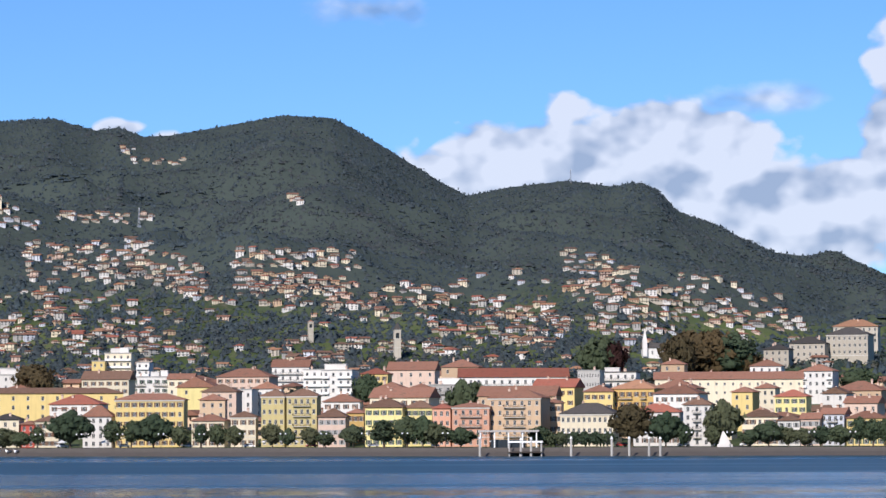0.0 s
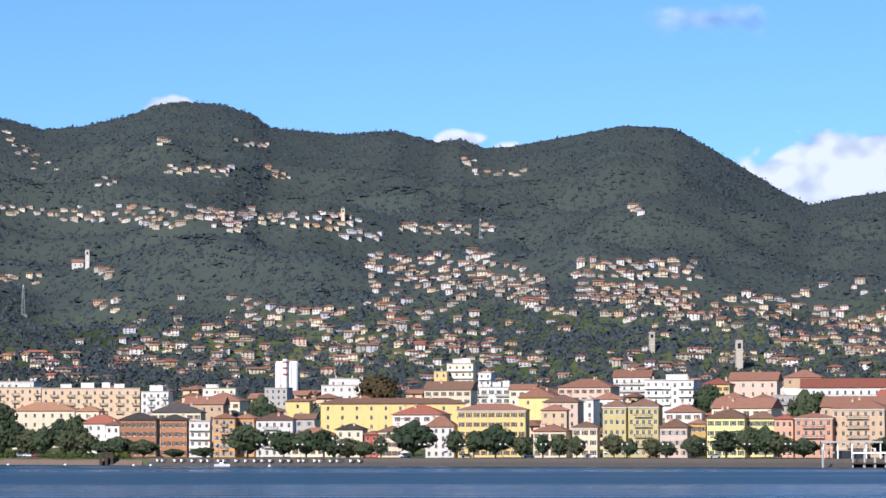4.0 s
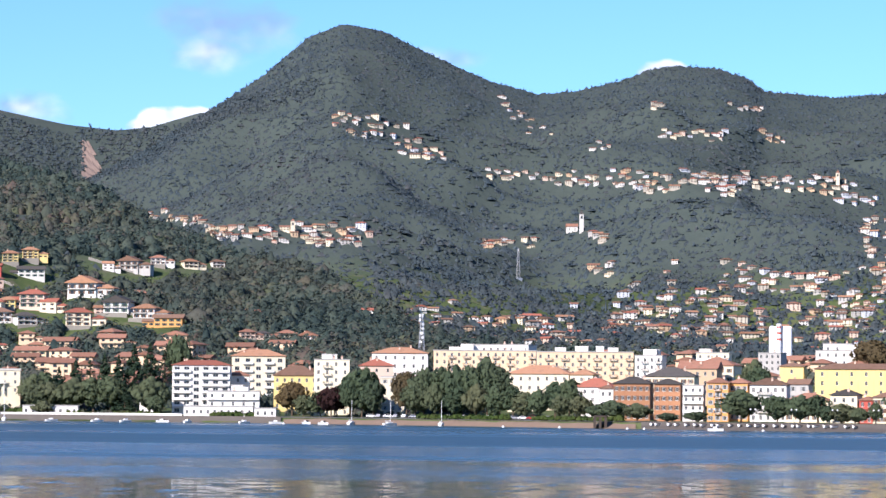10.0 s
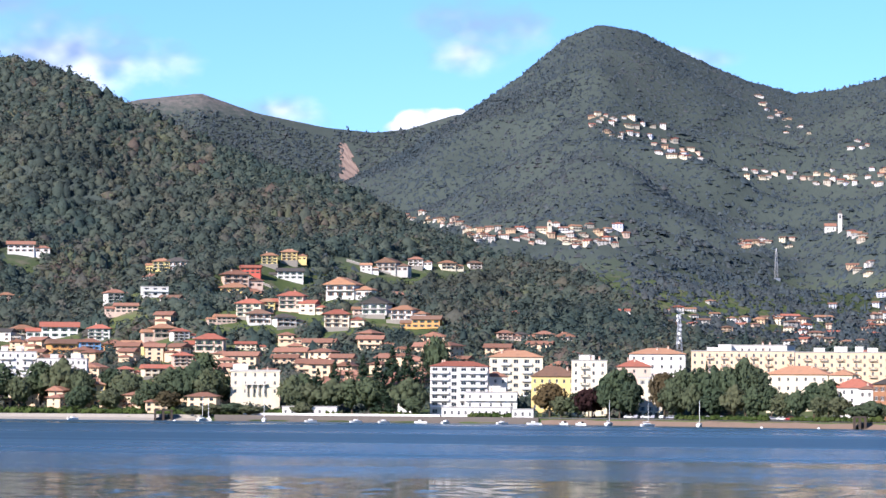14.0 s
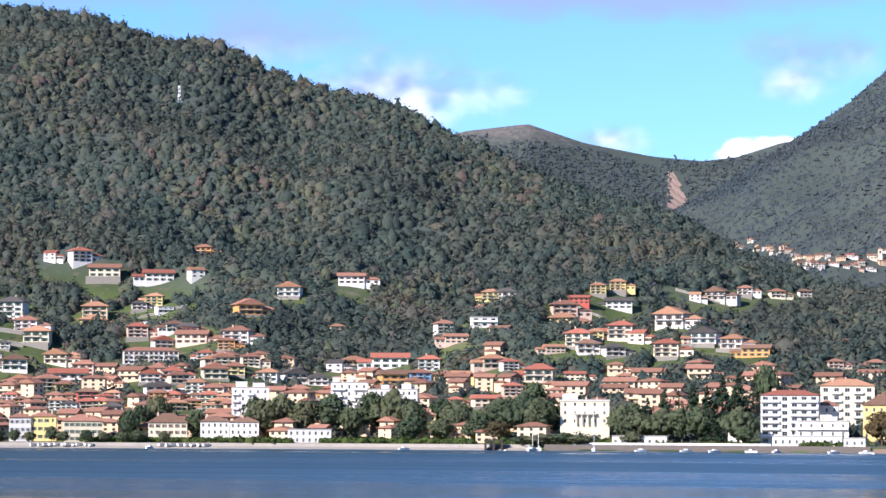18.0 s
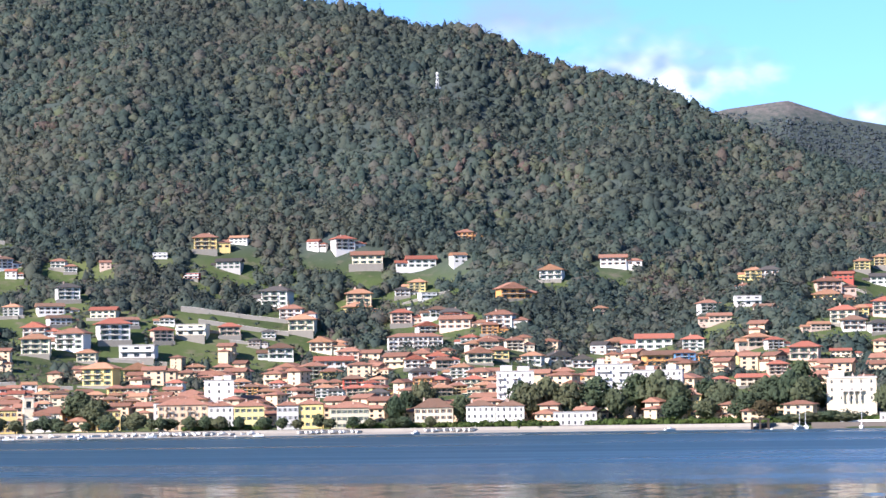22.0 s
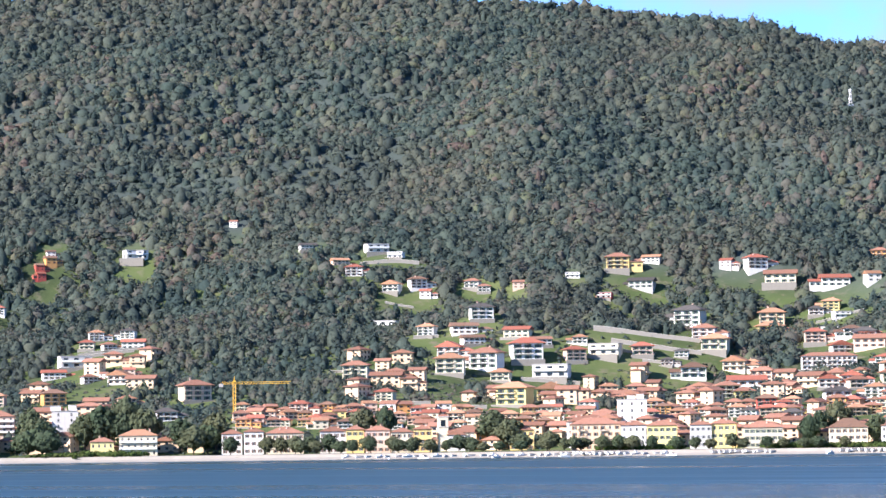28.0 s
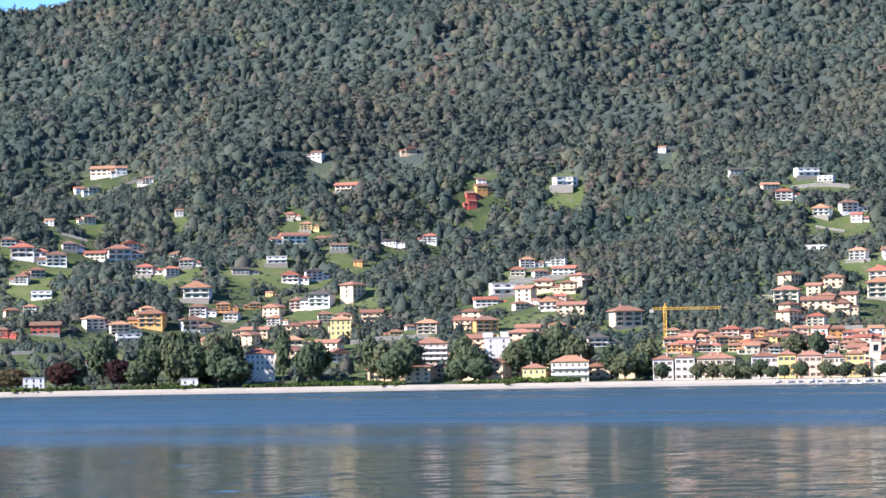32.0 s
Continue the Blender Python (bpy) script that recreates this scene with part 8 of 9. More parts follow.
# ---------------------------------------------------------------- boats, landing stage, lamps, cars
def hull(m, length, beam, height, mi=0):
    """A pointed, rounded boat hull with a deck."""
    n = 9
    ring = []
    for i in range(n):
        t = i / (n - 1)
        b = beam / 2 * (math.sin(math.pi * (0.12 + 0.88 * t) ** 0.75) ** 0.6 if t < 1 else 0.0)
        if i == 0:
            b = beam * 0.32
        ring.append((length * (t - 0.45), b))
    for i in range(n - 1):
        (xa, ba), (xb, bb) = ring[i], ring[i + 1]
        for s in (-1, 1):
            q = [(xa, s * ba, height), (xb, s * bb, height * 1.06), (xb, s * bb * 0.45, -0.25), (xa, s * ba * 0.45, -0.25)]
            m.face(q if s < 0 else q[::-1], mi)
        m.face([(xa, -ba, height), (xa, ba, height), (xb, bb, height * 1.06), (xb, -bb, height * 1.06)][::-1], mi + 1)
        m.face([(xa, -ba * 0.45, -0.25), (xb, -bb * 0.45, -0.25), (xb, bb * 0.45, -0.25), (xa, ba * 0.45, -0.25)][::-1], mi)
    b = ring[0][1]
    m.face([(ring[0][0], -b, height), (ring[0][0], -b * 0.45, -0.25), (ring[0][0], b * 0.45, -0.25), (ring[0][0], b, height)], mi)


def sailboat():
    top = new("sailboat")
    m = Mesh()
    hull(m, 8.0, 2.5, 0.9)
    part("hull", m.mesh("hull", WHITE, TRIM), top)
    c = Mesh()
    c.box(-1.6, 1.6, -0.75, 0.75, 0.9, 1.45)
    part("cabin", c.mesh("cabin", WHITE), top)
    c = Mesh()
    c.tube((0.6, 0, 0.9), (0.6, 0, 10.5), 0.10, 0.07, 6)
    mast = part("mast", c.mesh("mast", WHITE), top)
    c = Mesh()
    c.tube((0.5, 0, 2.0), (-2.9, 0, 1.9), 0.17, 0.14, 6)
    part("boom", c.mesh("boom", WHITE), mast)
    return top


def motorboat():
    top = new("motorboat")
    m = Mesh()
    hull(m, 5.8, 2.1, 0.75)
    part("hull", m.mesh("hull", WHITE, TRIM), top)
    c = Mesh()
    c.box(-0.6, 0.9, -0.7, 0.7, 0.75, 1.4)
    cabin = part("cabin", c.mesh("cabin", WHITE), top)
    c = Mesh()
    c.box(0.92, 1.0, -0.7, 0.7, 0.8, 1.55)
    part("windscreen", c.mesh("windscreen", GLASS), cabin)
    return top


def rowing_boat():
    top = new("rowing_boat")
    m = Mesh()
    hull(m, 5.0, 1.7, 0.6)
    part("hull", m.mesh("hull", WHITE, DARKWOOD), top)
    c = Mesh()
    c.box(-0.9, -0.6, -0.7, 0.7, 0.62, 0.68)
    c.box(0.5, 0.8, -0.6, 0.6, 0.62, 0.68)
    part("thwart", c.mesh("thwart", DARKWOOD), top)
    return top


fleet = {}


def float_boat(kind, az, off, turn, z=0.1, scale=1.0, roll=0.0):
    make = {"sailboat": sailboat, "motorboat": motorboat, "rowing_boat": rowing_boat}[kind]
    if kind in fleet:
        top = again(fleet[kind])
    else:
        top = fleet[kind] = make()
    x, y = spot(az, float(shore(az)) + off)
    top.matrix_basis = pose(x, y, z, roll, 0, az + turn) @ Matrix.Diagonal((scale, scale, scale, 1))
    word = {"sailboat": "white sailing boat with bare mast moored", "motorboat": "small white motorboat moored", "rowing_boat": "small pale boat laid up"}[kind]
    return tagged(top, word + (" on the stony beach" if z > 0.5 else " off the shore"), "boat", group=kind.replace("_", " ") + "s")


brng = random.Random(17)
for az, off, turn, sc in ((16.4, -18, 70, 1.0), (15.72, -16, 40, 0.9), (14.8, -15, 80, 1.0), (23.62, -22, 60, 1.05), (23.5, -14, 100, 1.0), (22.52, -22, 85, 1.0)):
    float_boat("sailboat", az, off, turn, scale=sc)
for az, off in ((17.75, -25), (18.3, -30), (19.3, -22), (19.75, -18), (20.4, -26), (20.9, -20), (21.7, -24), (16.9, -26), (17.2, -12), (9.95, -20), (25.9, -8), (33.2, -14), (35.1, -16), (37.6, -18), (36.3, -20), (30.4, -12)):
    float_boat("motorboat", az, off, brng.uniform(-60, 60))
for i in range(24):
    float_boat("rowing_boat", 7.5 + i * 0.155 + brng.uniform(-0.03, 0.03), 4.2, brng.uniform(35, 75), 1.75, 1.0, 14)
for i in range(34):
    float_boat("rowing_boat" if i % 3 else "motorboat", 33.3 + i * 0.17 + brng.uniform(-0.05, 0.05), brng.choice([3.0, 3.5, -5]), brng.uniform(20, 80), 1.1 if i % 3 else 0.9, 1.0, 6)
# boats laid up side by side on the beach
for a0, count, gap in ((34.05, 13, 0.085), (31.4, 11, 0.10), (29.4, 8, 0.11)):
    for i in range(count):
        float_boat("rowing_boat", a0 + i * gap + brng.uniform(-0.02, 0.02), brng.uniform(2.5, 5.5), brng.uniform(40, 75), brng.uniform(1.2, 1.6), 1.3, 7)
# clipped trees along the village promenades
for i in range(30):
    az = 30.2 + i * 0.33 + brng.uniform(-0.1, 0.1)
    plant(brng.choice(["pollard", "oak", "round", "tall"]), az, brng.uniform(14, 20), brng.uniform(4.5, 7.5), brng.uniform(4.5, 7.5), "on the village promenade")


def buoy(az, off):
    top = new("buoy")
    m = Mesh()
    v, f = ICO2
    for t in f:
        m.face([tuple(v[i] * 0.55) for i in t])
    part("float", m.mesh("float", WHITE), top)
    c = Mesh()
    c.tube((0, 0, 0.4), (0, 0, 0.9), 0.08, 0.08, 6)
    part("ring_post", c.mesh("ring_post", STEEL), top)
    x, y = spot(az, float(shore(az)) + off)
    top.matrix_basis = pose(x, y, 0.15)
    tagged(top, "round white mooring buoy afloat near the shore", "buoy", group="mooring buoys")


for az, off in ((13.7, -30), (12.7, -20), (11.5, -22), (11.2, -18), (9.1, -15), (24.1, -40), (33.6, -26), (35.6, -24), (38.2, -22), (17.6, -40)):
    buoy(az, off)


def mooring_post(az, off, h):
    top = new("mooring_post")
    m = Mesh()
    m.tube((0, 0, -2), (0, 0, h - 0.5), 0.42, 0.40, 9)
    part("stake", m.mesh("stake", WALL["grey"]), top)
    c = Mesh()
    c.tube((0, 0, h - 0.5), (0, 0, h + 0.3), 0.52, 0.2, 9)
    part("cap", c.mesh("cap", WHITE), top, "white conical cap")
    top.matrix_basis = pose(*spot(az, float(shore(az)) + off), 0)
    tagged(top, "tall pale mooring post with white cap in the water", "mooring post", group="mooring posts of the landing stage")


for az, off, h in ((-0.69, -6, 6.4), (-1.42, -10, 6.0), (-1.6, -10, 6.2), (-2.31, -6, 6.4), (-3.03, -6, 6.3), (-3.34, -6, 6.3), (-3.69, -6, 6.2), (-3.89, -6, 6.2)):
    mooring_post(az, off, h)

stage = new("landing_stage")
m = Mesh()
m.box(-10.5, 10.5, -4, 4, 5.6, 6.2)
part("canopy", m.mesh("canopy", CONCRETE), stage, "long flat grey canopy")
for i in range(5):
    for sy in (-3.3, 3.3):
        c = Mesh()
        c.box(-0.22, 0.22, -0.22, 0.22, -0.5, 5.6)
        part("column", c.mesh("column", WHITE), stage, at=pose(-9.6 + i * 4.8, sy, 0))
c = Mesh()
c.box(-6, 6, -0.5, 2.8, 0, 3.0)
part("ticket_office", c.mesh("ticket_office", GLASS), stage, "dark glazed ticket office")
stage.matrix_basis = pose(*spot(-1.2, float(shore(-1.2)) + 13), 2.6, 0, 0, -1.2)
tagged(stage, "flat-roofed boat landing stage with white columns", "landing stage")
jetty = new("jetty")
m = Mesh()
m.box(-6, 6, -7, 7, 1.2, 1.6)
part("deck", m.mesh("deck", DARKWOOD), jetty)
for i in range(4):
    for sy in (-6, 6):
        c = Mesh()
        c.tube((0, 0, -2), (0, 0, 5.2 if i in (0, 3) else 1.3), 0.3, 0.3, 8)
        part("stake", c.mesh("stake", CONCRETE), jetty, at=pose(-5.4 + i * 3.6, sy, 0))
c = Mesh()
c.box(-5.8, 5.8, -6.6, -6.2, 4.6, 5.2)
part("gantry", c.mesh("gantry", WHITE), jetty)
jetty.matrix_basis = pose(*spot(-1.5, float(shore(-1.5)) - 4), 0, 0, 0, -1.5)
tagged(jetty, "dark timber jetty with pale piles and a gantry", "jetty")

for az, w in ((11.98, 5.0), (24.3, 9.0)):
    bp = new("boat_dock")
    for i in range(3):
        c = Mesh()
        c.box(-0.5, 0.5, -4, 4, -1.5, 4.4)
        part("pier", c.mesh("pier", DARKWOOD), bp, at=pose((i - 1) * w * 0.42, 0, 0))
    c = Mesh()
    c.box(-w / 2, w / 2, -4.2, 4.2, 4.4, 5.0)
    part("deck", c.mesh("deck", DARKWOOD), bp)
    bp.matrix_basis = pose(*spot(az, float(shore(az)) + 1), 0, 0, 0, az)
    tagged(bp, "dark open timber boat dock at the water's edge", "boat dock")


def street_lamp():
    top = new("street_lamp")
    m = Mesh()
    m.tube((0, 0, -0.3), (0, 0, 5.2), 0.11, 0.07, 7)
    m.tube((0, 0, 0), (0, 0, 0.7), 0.2, 0.14, 7)
    part("post", m.mesh("post", IRON), top)
    c = Mesh()
    c.tube((-0.9, 0, 4.9), (0.9, 0, 4.9), 0.05, 0.05, 5)
    arm = part("arm", c.mesh("arm", IRON), top)
    for s in (-0.9, 0.9):
        c = Mesh()
        v, f = ICO2
        for t in f:
            c.face([tuple(v[i] * 0.32) for i in t])
        part("globe", c.mesh("globe", WHITE), arm, "white glass globe", pose(s, 0, 5.2))
    return top


lamp_top = street_lamp()
for i in range(26):
    az = -8.0 + i * 0.72
    top = lamp_top if i == 0 else again(lamp_top)
    top.matrix_basis = pose(*spot(az, float(shore(az)) + 14), 2.65, 0, 0, az)
    tagged(top, "twin-globe iron street lamp on the promenade", "street lamp", group="promenade street lamps")


def car(body):
    top = new("parked_car")
    m = Mesh()
    side = [(-2.1, 0.35), (2.1, 0.35), (2.15, 0.75), (1.3, 0.92), (0.75, 1.45), (-1.1, 1.48), (-1.8, 0.98), (-2.15, 0.9)]
    for s in (-0.85, 0.85):
        q = [(x, s, z) for x, z in side]
        m.face(q if s < 0 else q[::-1])
    for i in range(len(side)):
        (xa, za), (xb, zb) = side[i], side[(i + 1) % len(side)]
        m.face([(xa, -0.85, za), (xa, 0.85, za), (xb, 0.85, zb), (xb, -0.85, zb)])
    part("body", m.mesh("body", body), top)
    g = Mesh()
    for s in (-0.86, 0.86):
        q = [(1.15, s, 0.95), (0.7, s, 1.4), (-1.0, s, 1.42), (-1.55, s, 1.0)]
        g.face(q if s < 0 else q[::-1])
    part("side_window", g.mesh("side_window", GLASS), top)
    for sx in (-1.3, 1.35):
        for sy in (-0.85, 0.85):
            c = Mesh()
            c.tube((sx, sy - 0.1, 0.32), (sx, sy + 0.1, 0.32), 0.32, 0.32, 10)
            part("wheel", c.mesh("wheel", IRON), top)
    return top


CARS = [(car(WHITE), "white"), (car(plain("silver_car_paint", (0.5, 0.5, 0.52), 0.3, 0.3)), "silver"), (car(plain("red_car_paint", (0.42, 0.05, 0.04), 0.3)), "red"), (car(plain("dark_car_paint", (0.05, 0.06, 0.08), 0.3)), "dark")]
seen_car = set()
for i in range(36):
    k = brng.choice([0, 0, 1, 1, 2, 3])
    az = 12.9 + i * 0.15 if i < 22 else -6.5 + (i - 22) * 1.1
    off = brng.choice([27, 33]) if i < 22 else 27
    src, word = CARS[k]
    top = src if k not in seen_car else again(src)
    seen_car.add(k)
    top.matrix_basis = pose(*spot(az, float(shore(az)) + off), 2.92, 0, 0, az + brng.choice([0, 180, 8, 70]))
    tagged(top, f"{word} small hatchback parked by the shore road", "car", group="parked cars")

mon = new("monument")
m = Mesh()
for p, q in (((-2.2, -1.2), (2.2, -1.2)), ((2.2, -1.2), (2.2, 1.2)), ((2.2, 1.2), (-2.2, 1.2)), ((-2.2, 1.2), (-2.2, -1.2))):
    m.face([(*p, 1.0), (*q, 1.0), (q[0] * 0.12 - 0.5, q[1] * 0.12, 5.5), (p[0] * 0.12 - 0.5, p[1] * 0.12, 5.5)])
m.box(-2.6, 2.6, -1.6, 1.6, -0.5, 1.0)
me = m.mesh("monument", WALL["white"])
mon.data if mon.type != "EMPTY" else None
part("stone", me, mon)
mon.matrix_basis = pose(*spot(-5.03, float(shore(-5.03)) + 16), 2.7, 0, 0, -5)
tagged(mon, "pointed white stone monument on the promenade", "monument")


# ---------------------------------------------------------------- terrace walls on the hillside
TERRACE = plain("pale_terrace_masonry", (0.30, 0.28, 0.24), 0.95, scale=0.4)


def retaining_wall(a0, a1, el, h):
    """A masonry terrace wall that follows the slope between two azimuths, with a coping."""
    top = new("retaining_wall")
    x, y, z, r = meet((a0 + a1) / 2, el)
    n = 10
    rows = []
    for i in range(n + 1):
        a = a0 + (a1 - a0) * i / n
        px, py = spot(a, r)
        rows.append((px, py, float(ground_z(a, r)), a))
    for name, lo, hi, half in (("masonry", -2.5, h, 0.3), ("coping", h, h + 0.18, 0.42)):
        m = Mesh()
        for (xa, ya, za, aa), (xb, yb, zb, ab) in zip(rows, rows[1:]):
            u, w = spot(aa, half), spot(ab, half)
            f0, f1 = (xa - u[0], ya - u[1]), (xb - w[0], yb - w[1])
            b0, b1 = (xa + u[0], ya + u[1]), (xb + w[0], yb + w[1])
            m.face([(*f0, za + lo), (*f1, zb + lo), (*f1, zb + hi), (*f0, za + hi)])
            m.face([(*b1, zb + lo), (*b0, za + lo), (*b0, za + hi), (*b1, zb + hi)])
            m.face([(*f0, za + hi), (*f1, zb + hi), (*b1, zb + hi), (*b0, za + hi)])
        part(name, m.mesh(name, TERRACE if name == "masonry" else TRIM), top)
    for i in range(0, n + 1, 2):
        a = rows[i][3]
        keep(*spot(a, r - 3), 9), keep(*spot(a, r - 14), 7)
    tagged(top, "pale stone terrace wall across the hillside gardens", "wall", group="terrace walls")


retaining_wall(38.68, 37.62, 3.09, 2.4)
retaining_wall(38.24, 37.73, 2.33, 1.6)
retaining_wall(37.74, 37.29, 1.72, 2)
retaining_wall(35.84, 34.79, 0.95, 2.2)
retaining_wall(34.23, 32.63, 1.51, 2.6)
retaining_wall(37.65, 36.45, 0.49, 1.8)
retaining_wall(39.25, 38.40, 1.15, 1.5)
retaining_wall(33.68, 32.98, 1.25, 1.6)
retaining_wall(32.34, 31.89, 0.68, 1.8)
retaining_wall(30.84, 29.95, 1.04, 1.8)
retaining_wall(38.36, 37.45, 0.60, 1.6)
retaining_wall(43.69, 42.60, 1.58, 1.6)
retaining_wall(44.04, 43.29, 1.27, 1.6)
retaining_wall(34.54, 32.65, 1.71, 2.4)
retaining_wall(34.43, 33.45, 1.44, 1.6)
retaining_wall(30.61, 29.76, 2.01, 1.4)
retaining_wall(27.54, 26.94, 0.47, 2)
retaining_wall(22.88, 22.38, 2.05, 1.4)
retaining_wall(21.08, 19.93, 2.29, 1.4)
retaining_wall(20.63, 20.04, 1.49, 1.4)
retaining_wall(50.99, 49.94, 3.36, 1.6)
retaining_wall(51.60, 51.15, 2.42, 1.6)
retaining_wall(46.53, 45.12, 0.53, 2.4)
retaining_wall(47.76, 47.10, 2.17, 1.6)
retaining_wall(43.70, 42.69, 1.54, 1.8)
retaining_wall(49.33, 48.73, 0.57, 1.6)
retaining_wall(52.51, 52.12, 0.41, 1.6)


# ---------------------------------------------------------------- small things of the promenade
def parasol(az, off, mat, word):
    top = new("parasol")
    m = Mesh()
    m.tube((0, 0, 0), (0, 0, 2.7), 0.05, 0.04, 6)
    part("pole", m.mesh("pole", STEEL), top)
    c = Mesh()
    for i in range(8):
        a, b = i * math.pi / 4, (i + 1) * math.pi / 4
        c.face([(math.cos(a) * 1.8, math.sin(a) * 1.8, 2.25), (math.cos(b) * 1.8, math.sin(b) * 1.8, 2.25), (0, 0, 2.95)])
        c.face([(math.cos(a) * 1.8, math.sin(a) * 1.8, 2.0), (math.cos(b) * 1.8, math.sin(b) * 1.8, 2.0), (math.cos(b) * 1.8, math.sin(b) * 1.8, 2.25), (math.cos(a) * 1.8, math.sin(a) * 1.8, 2.25)])
    part("canopy", c.mesh("canopy", mat), top)
    top.matrix_basis = pose(*spot(az, float(shore(az)) + off), 2.7)
    tagged(top, f"open {word} cafe parasol on the promenade", "parasol", group="cafe parasols")


for az, off in ((7.5, 33), (7.3, 34), (7.1, 33), (6.7, 34), (5.95, 33), (3.1, 34), (2.9, 33), (2.6, 34), (-0.95, 26), (-1.1, 27), (-1.3, 26), (3.7, 34), (4.0, 33)):
    parasol(az, off, WHITE, "white")
parasol(-5.62, 30, REDPAINT, "red"), parasol(-5.75, 31, WHITE, "white")

terrace = bpy.data.objects["apartment_terrace"]
for i, (k, z) in enumerate(((0.38, 6.4), (0.52, 6.4), (0.52, 2.8), (0.22, 6.4))):
    c = Mesh()
    c.face([(-3.2, 0, 2.4), (3.2, 0, 2.4), (3.2, -1.6, 1.3), (-3.2, -1.6, 1.3)][::-1])
    c.face([(-3.2, -1.6, 1.3), (3.2, -1.6, 1.3), (3.2, -1.6, 1.0), (-3.2, -1.6, 1.0)])
    part("awning", c.mesh("awning", AWNING), terrace, "green cloth awning", pose((k - 0.5) * 46, -8.0, z + 3.6))

villa = bpy.data.objects["lakeside_villa"]
for i in range(4):
    c = Mesh()
    c.tube((0, 0, 0), (0, 0, 4.6), 0.42, 0.36, 10)
    c.box(-0.55, 0.55, -0.55, 0.55, 4.6, 4.9)
    part("column", c.mesh("column", TRIM), villa, "pale stone portico column", pose(-4.2 + i * 2.8, -8.2, 0))
c = Mesh()
c.box(-5.4, 5.4, -1.9, 0, 0, 0.5)
part("portico_slab", c.mesh("portico_slab", TRIM), villa, at=pose(0, -7.0, 4.9))
for i in range(13):
    c = Mesh()
    c.box(-0.12, 0.12, -0.12, 0.12, 0, 0.9)
    part("baluster", c.mesh("baluster", TRIM), villa, at=pose(-5.1 + i * 0.85, -8.6, 5.4))
c = Mesh()
c.box(-5.3, 5.3, -0.15, 0.15, 0, 0.15)
part("handrail", c.mesh("handrail", TRIM), villa, at=pose(0, -8.6, 6.3))

# ---------------------------------------------------------------- woodland
def woods(name, az0, az1, r_of, count, rad, tall, leaves, leaf, mat, label, seed, open_at=None, clear=1.0, low=None, sunk=-0.08):
    rng = np.random.RandomState(seed)
    # an even, never repeating spread, so that the canopy closes
    order = np.arange(count * 3) + seed * 7919
    az = az0 + (az1 - az0) * ((order * 0.7548776662466927) % 1.0)
    lo, hi = r_of(az)
    r = np.sqrt(((order * 0.5698402909980532) % 1.0) * (hi ** 2 - lo ** 2) + lo ** 2) + rng.normal(0, 2.5, len(az))
    az = az + rng.normal(0, 0.06, len(az))
    x, y = -r * np.sin(np.radians(az)), r * np.cos(np.radians(az))
    ok = np.ones(len(az), bool)
    if open_at is not None:
        ok &= open_at(az, r, x, y)
    # keep clear of buildings and of the line of sight just before them
    by_x = np.argsort(x)
    xs = x[by_x]
    for tx, ty, tr in taken:
        tr = tr * clear
        near = by_x[np.searchsorted(xs, tx - tr):np.searchsorted(xs, tx + tr)]
        ok[near[(x[near] - tx) ** 2 + (y[near] - ty) ** 2 < tr * tr]] = False
    pick = np.nonzero(ok)[0][:count]
    az, r, x, y = az[pick], r[pick], x[pick], y[pick]
    z = ground_z(az, r)
    k = len(pick)
    rr = rad * np.exp(np.clip(rng.normal(0, 0.33, k), -0.75, 0.5))
    if low is not None:
        rr = rr * low(az, r)
    # stands of taller and of lower growth
    tt = tall * np.exp(rng.normal(0, 0.2, k)) * np.sqrt(rr / rad) * (1 + 0.4 * lump(x, y, 75, 78) + 0.2 * lump(x, y, 28, 79))
    me = crowns(name, np.stack([x, y, z + tt * sunk], -1), rr, tt, leaves, leaf, mat, rng)
    return tagged(new(name, me), label, "trees", kind="stuff")


def rise(az, r):
    """How far up the near hill, from its foot to its crest."""
    return (r - shore(az) - 45) / (near_crest(az) - shore(az) - 45)


def near_open(az, r, x, y):
    return (rise(az, r) + 0.12 * lump(x, y, 260, 71) > 0.24) | (lump(x, y, 70, 72) > 0.05) | ((az > 38.6) & (az < 42.5)) | ((az > 44.5) & (az < 46.0))


def garden_growth(az, r):
    # the trees among the houses are smaller than those of the wood above
    return np.interp(rise(az, r), [0.1, 0.2, 0.36], [0.62, 0.7, 1.0])


def far_open(az, r, x, y):
    s = (r - shore(az) - 650) / (4720 - shore(az) - 650)
    return (s > 0.24) | (lump(x, y, 130, 73) > -0.5)


def mid(a, f):
    return shore(a) + 60 + (near_crest(a) - shore(a) - 60) * f


woods("near_woodland", 13.6, 55, lambda a: (shore(a) + 70, mid(a, 0.55)), 14500, 4.7, 6.2, 44, 0.85, FOREST,
      "dense mixed woodland on the lower near hill", 101, near_open, 1.0, garden_growth)
woods("upper_woodland", 13.6, 55, lambda a: (mid(a, 0.5), near_crest(a) + 60), 25000, 5.0, 5.8, 34, 0.95, FOREST,
      "dense mixed woodland turning brown on the near hill", 104, near_open)
woods("near_undergrowth", 13.6, 55, lambda a: (shore(a) + 60, near_crest(a)), 6500, 3.4, 2.6, 6, 1.2, FOREST,
      "low trees and shrubs between the woodland trees", 102, near_open, 1.0, garden_growth)
woods("garden_shrubs", 15, 55, lambda a: (shore(a) + 48, mid(a, 0.4)), 9000, 1.5, 1.5, 12, 0.55, FOREST,
      "shrubs and small fruit trees in the hillside gardens", 108, lambda az, r, x, y: lump(x, y, 45, 76) > -0.4, 0.62)
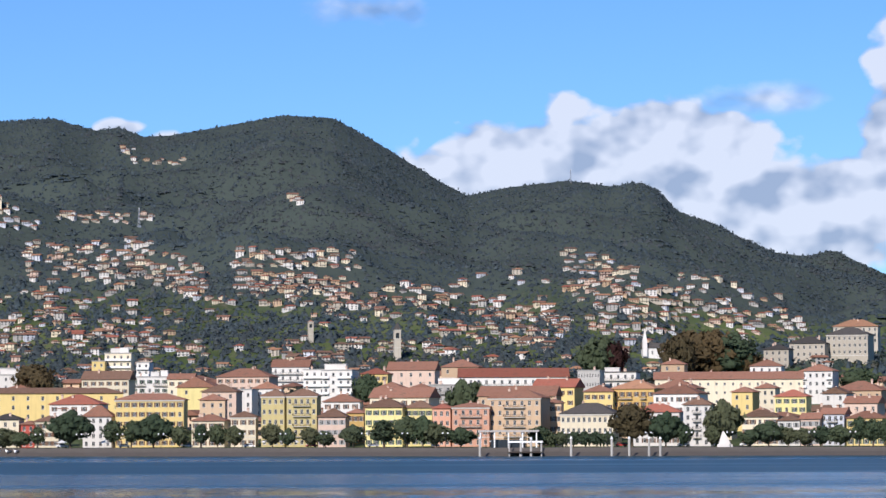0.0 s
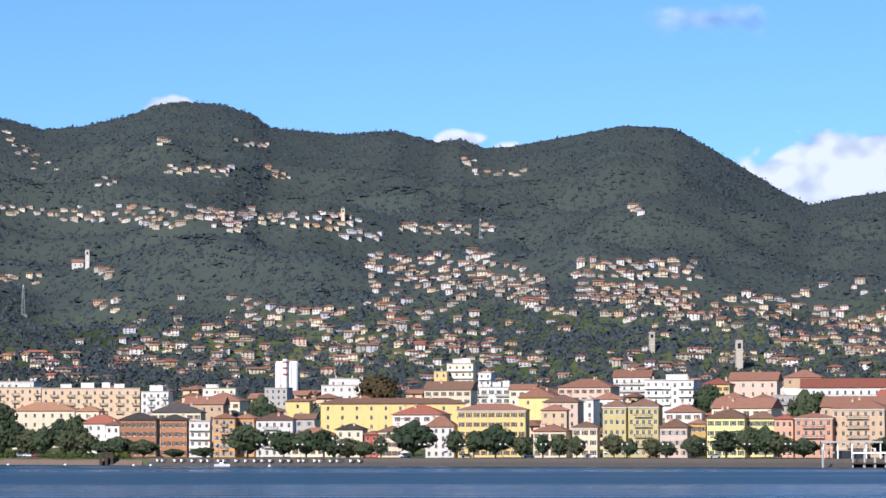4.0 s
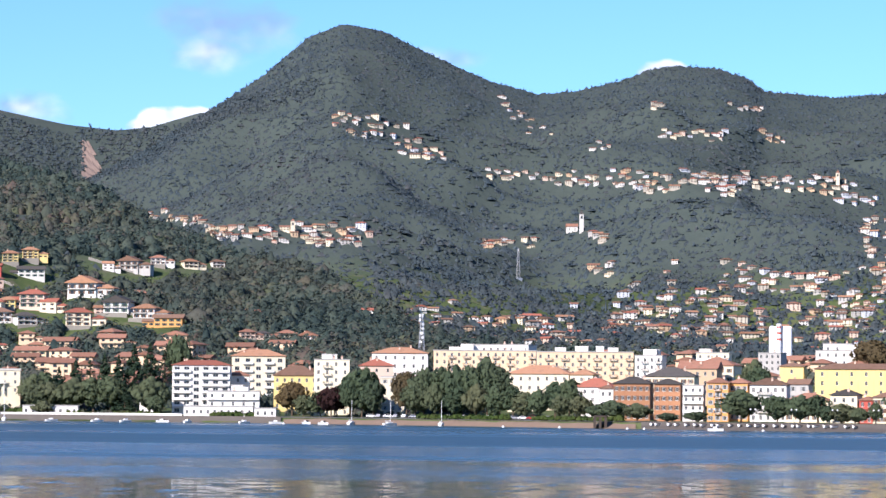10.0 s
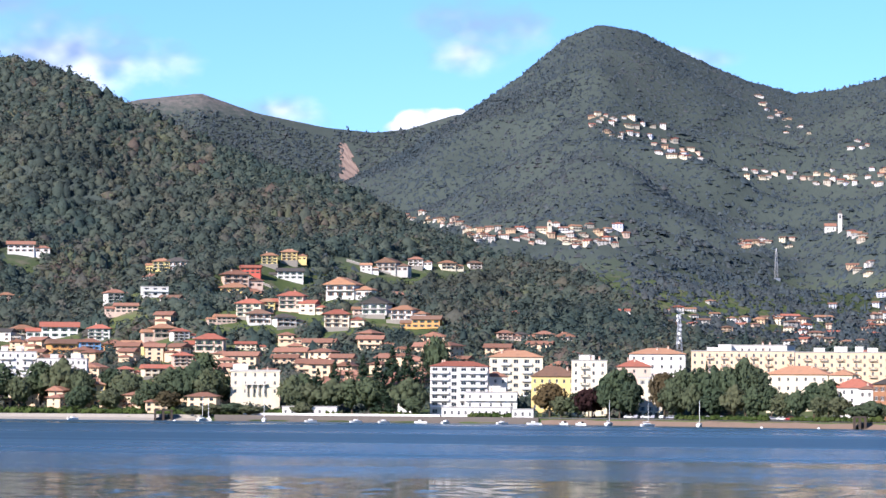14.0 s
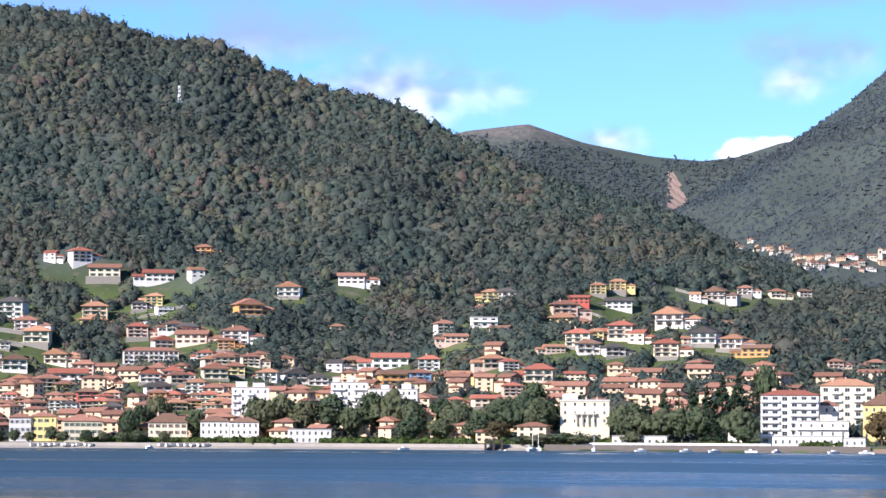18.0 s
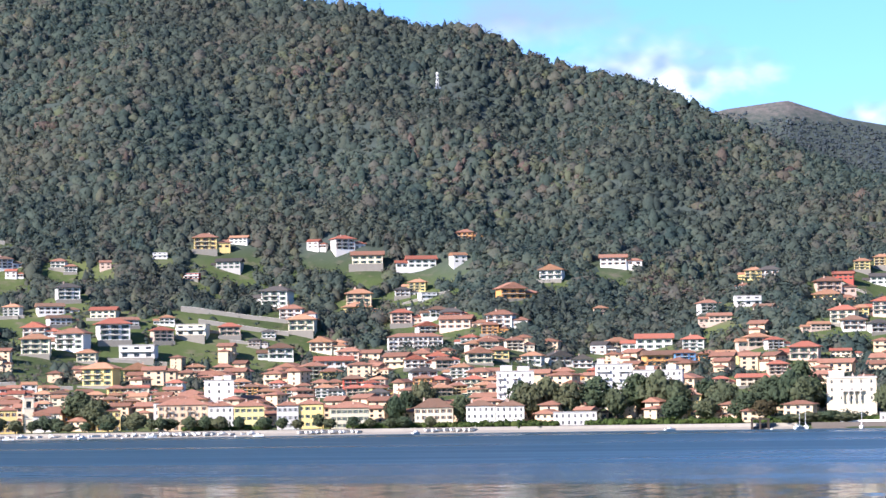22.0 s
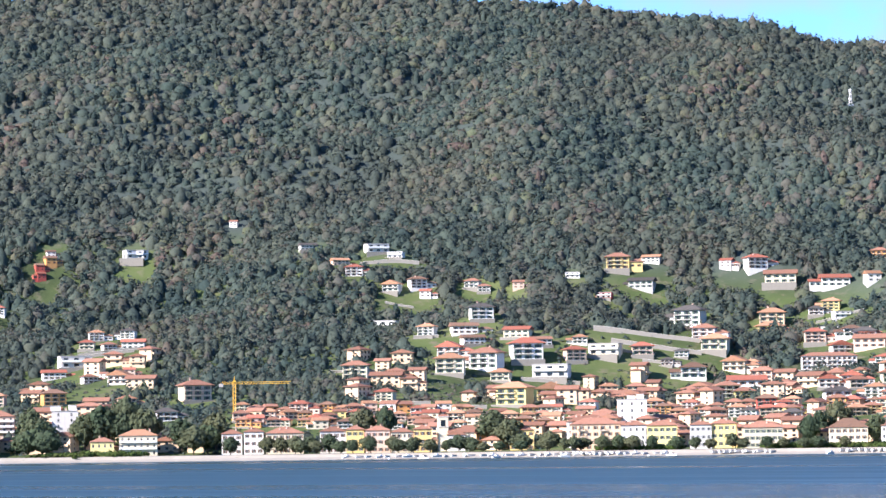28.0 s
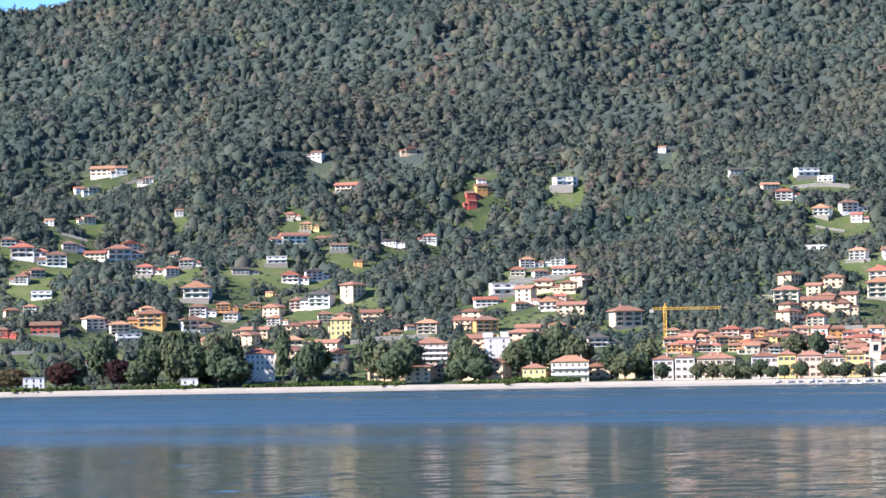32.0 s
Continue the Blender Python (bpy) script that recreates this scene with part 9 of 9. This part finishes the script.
woods("far_woodland", -10, 22.5, lambda a: (shore(a) + 600 + 0 * a, 4725 + 0 * a), 105000, 4.6, 4.0, 3, 1.3, HAZED_FOREST,
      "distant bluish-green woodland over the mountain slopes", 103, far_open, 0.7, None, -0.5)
woods("village_trees", -10, 16, lambda a: (shore(a) + 560 + 0 * a, shore(a) + 1500), 11000, 3.3, 4.0, 8, 1.1, HAZED_FOREST,
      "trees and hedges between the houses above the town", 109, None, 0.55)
woods("town_trees", -10, 16, lambda a: (shore(a) + 70, shore(a) + 660), 2600, 3.2, 3.6, 36, 1.1, FOREST,
      "garden trees between the town houses", 106, lambda az, r, x, y: lump(x, y, 90, 75) + (r - shore(az) - 400) / 300 > 0.0, 0.75)


SCAR_R = meet(21.0, 4.15)[3]


def ridge_open(az, r, x, y):
    slip = np.abs(az - 21.03 + (r - SCAR_R) * 0.0006) < 0.13 + 0.04 * np.sin(r / 9)
    return (ground_z(az, r) < 442 + 34 * lump(x, y, 70, 74)) & ~(slip & (r > SCAR_R - 95) & (r < SCAR_R + 60))


woods("ridge_woodland", 17, 27.5, lambda a: (4300 + 0 * a, 4920 + 0 * a), 12000, 3.6, 3.2, 6, 1.5, HAZED_FOREST,
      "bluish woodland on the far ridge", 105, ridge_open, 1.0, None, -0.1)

woods("eastern_ridge_woodland", -11, -5.4, lambda a: (4300 + 0 * a, 4925 + 0 * a), 3500, 3.6, 3.2, 6, 1.5, HAZED_FOREST,
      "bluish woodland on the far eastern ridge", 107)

# bare landslide scar on the far ridge: narrow at its head, spread at its foot
sc = Mesh()
grid = []
for i in range(13):
    t = i / 12
    row = []
    for j in range(9):
        u = j / 8 - 0.5
        az = 21.16 - 0.24 * t + u * (0.16 + 0.40 * t) + 0.015 * math.sin(i * 1.7 + j * 2.3)
        r = SCAR_R + 62 - 160 * t
        row.append((*spot(az, r), float(ground_z(az, r)) + 1.2 + 0.9 * math.sin(i * 2.9 + j * 1.3)))
    grid.append(row)
for i in range(12):
    for j in range(8):
        if (j in (0, 7)) and (i * 5 + j) % 3 == 0:
            continue
        sc.face([grid[i + 1][j], grid[i + 1][j + 1], grid[i][j + 1], grid[i][j]])
tagged(new("landslide_scar", sc.mesh("landslide_scar", plain("bare_rock_scree", (0.27, 0.20, 0.16), 0.95, scale=0.05))), "bare pale rock scar on the far wooded ridge", "rock", kind="structure")
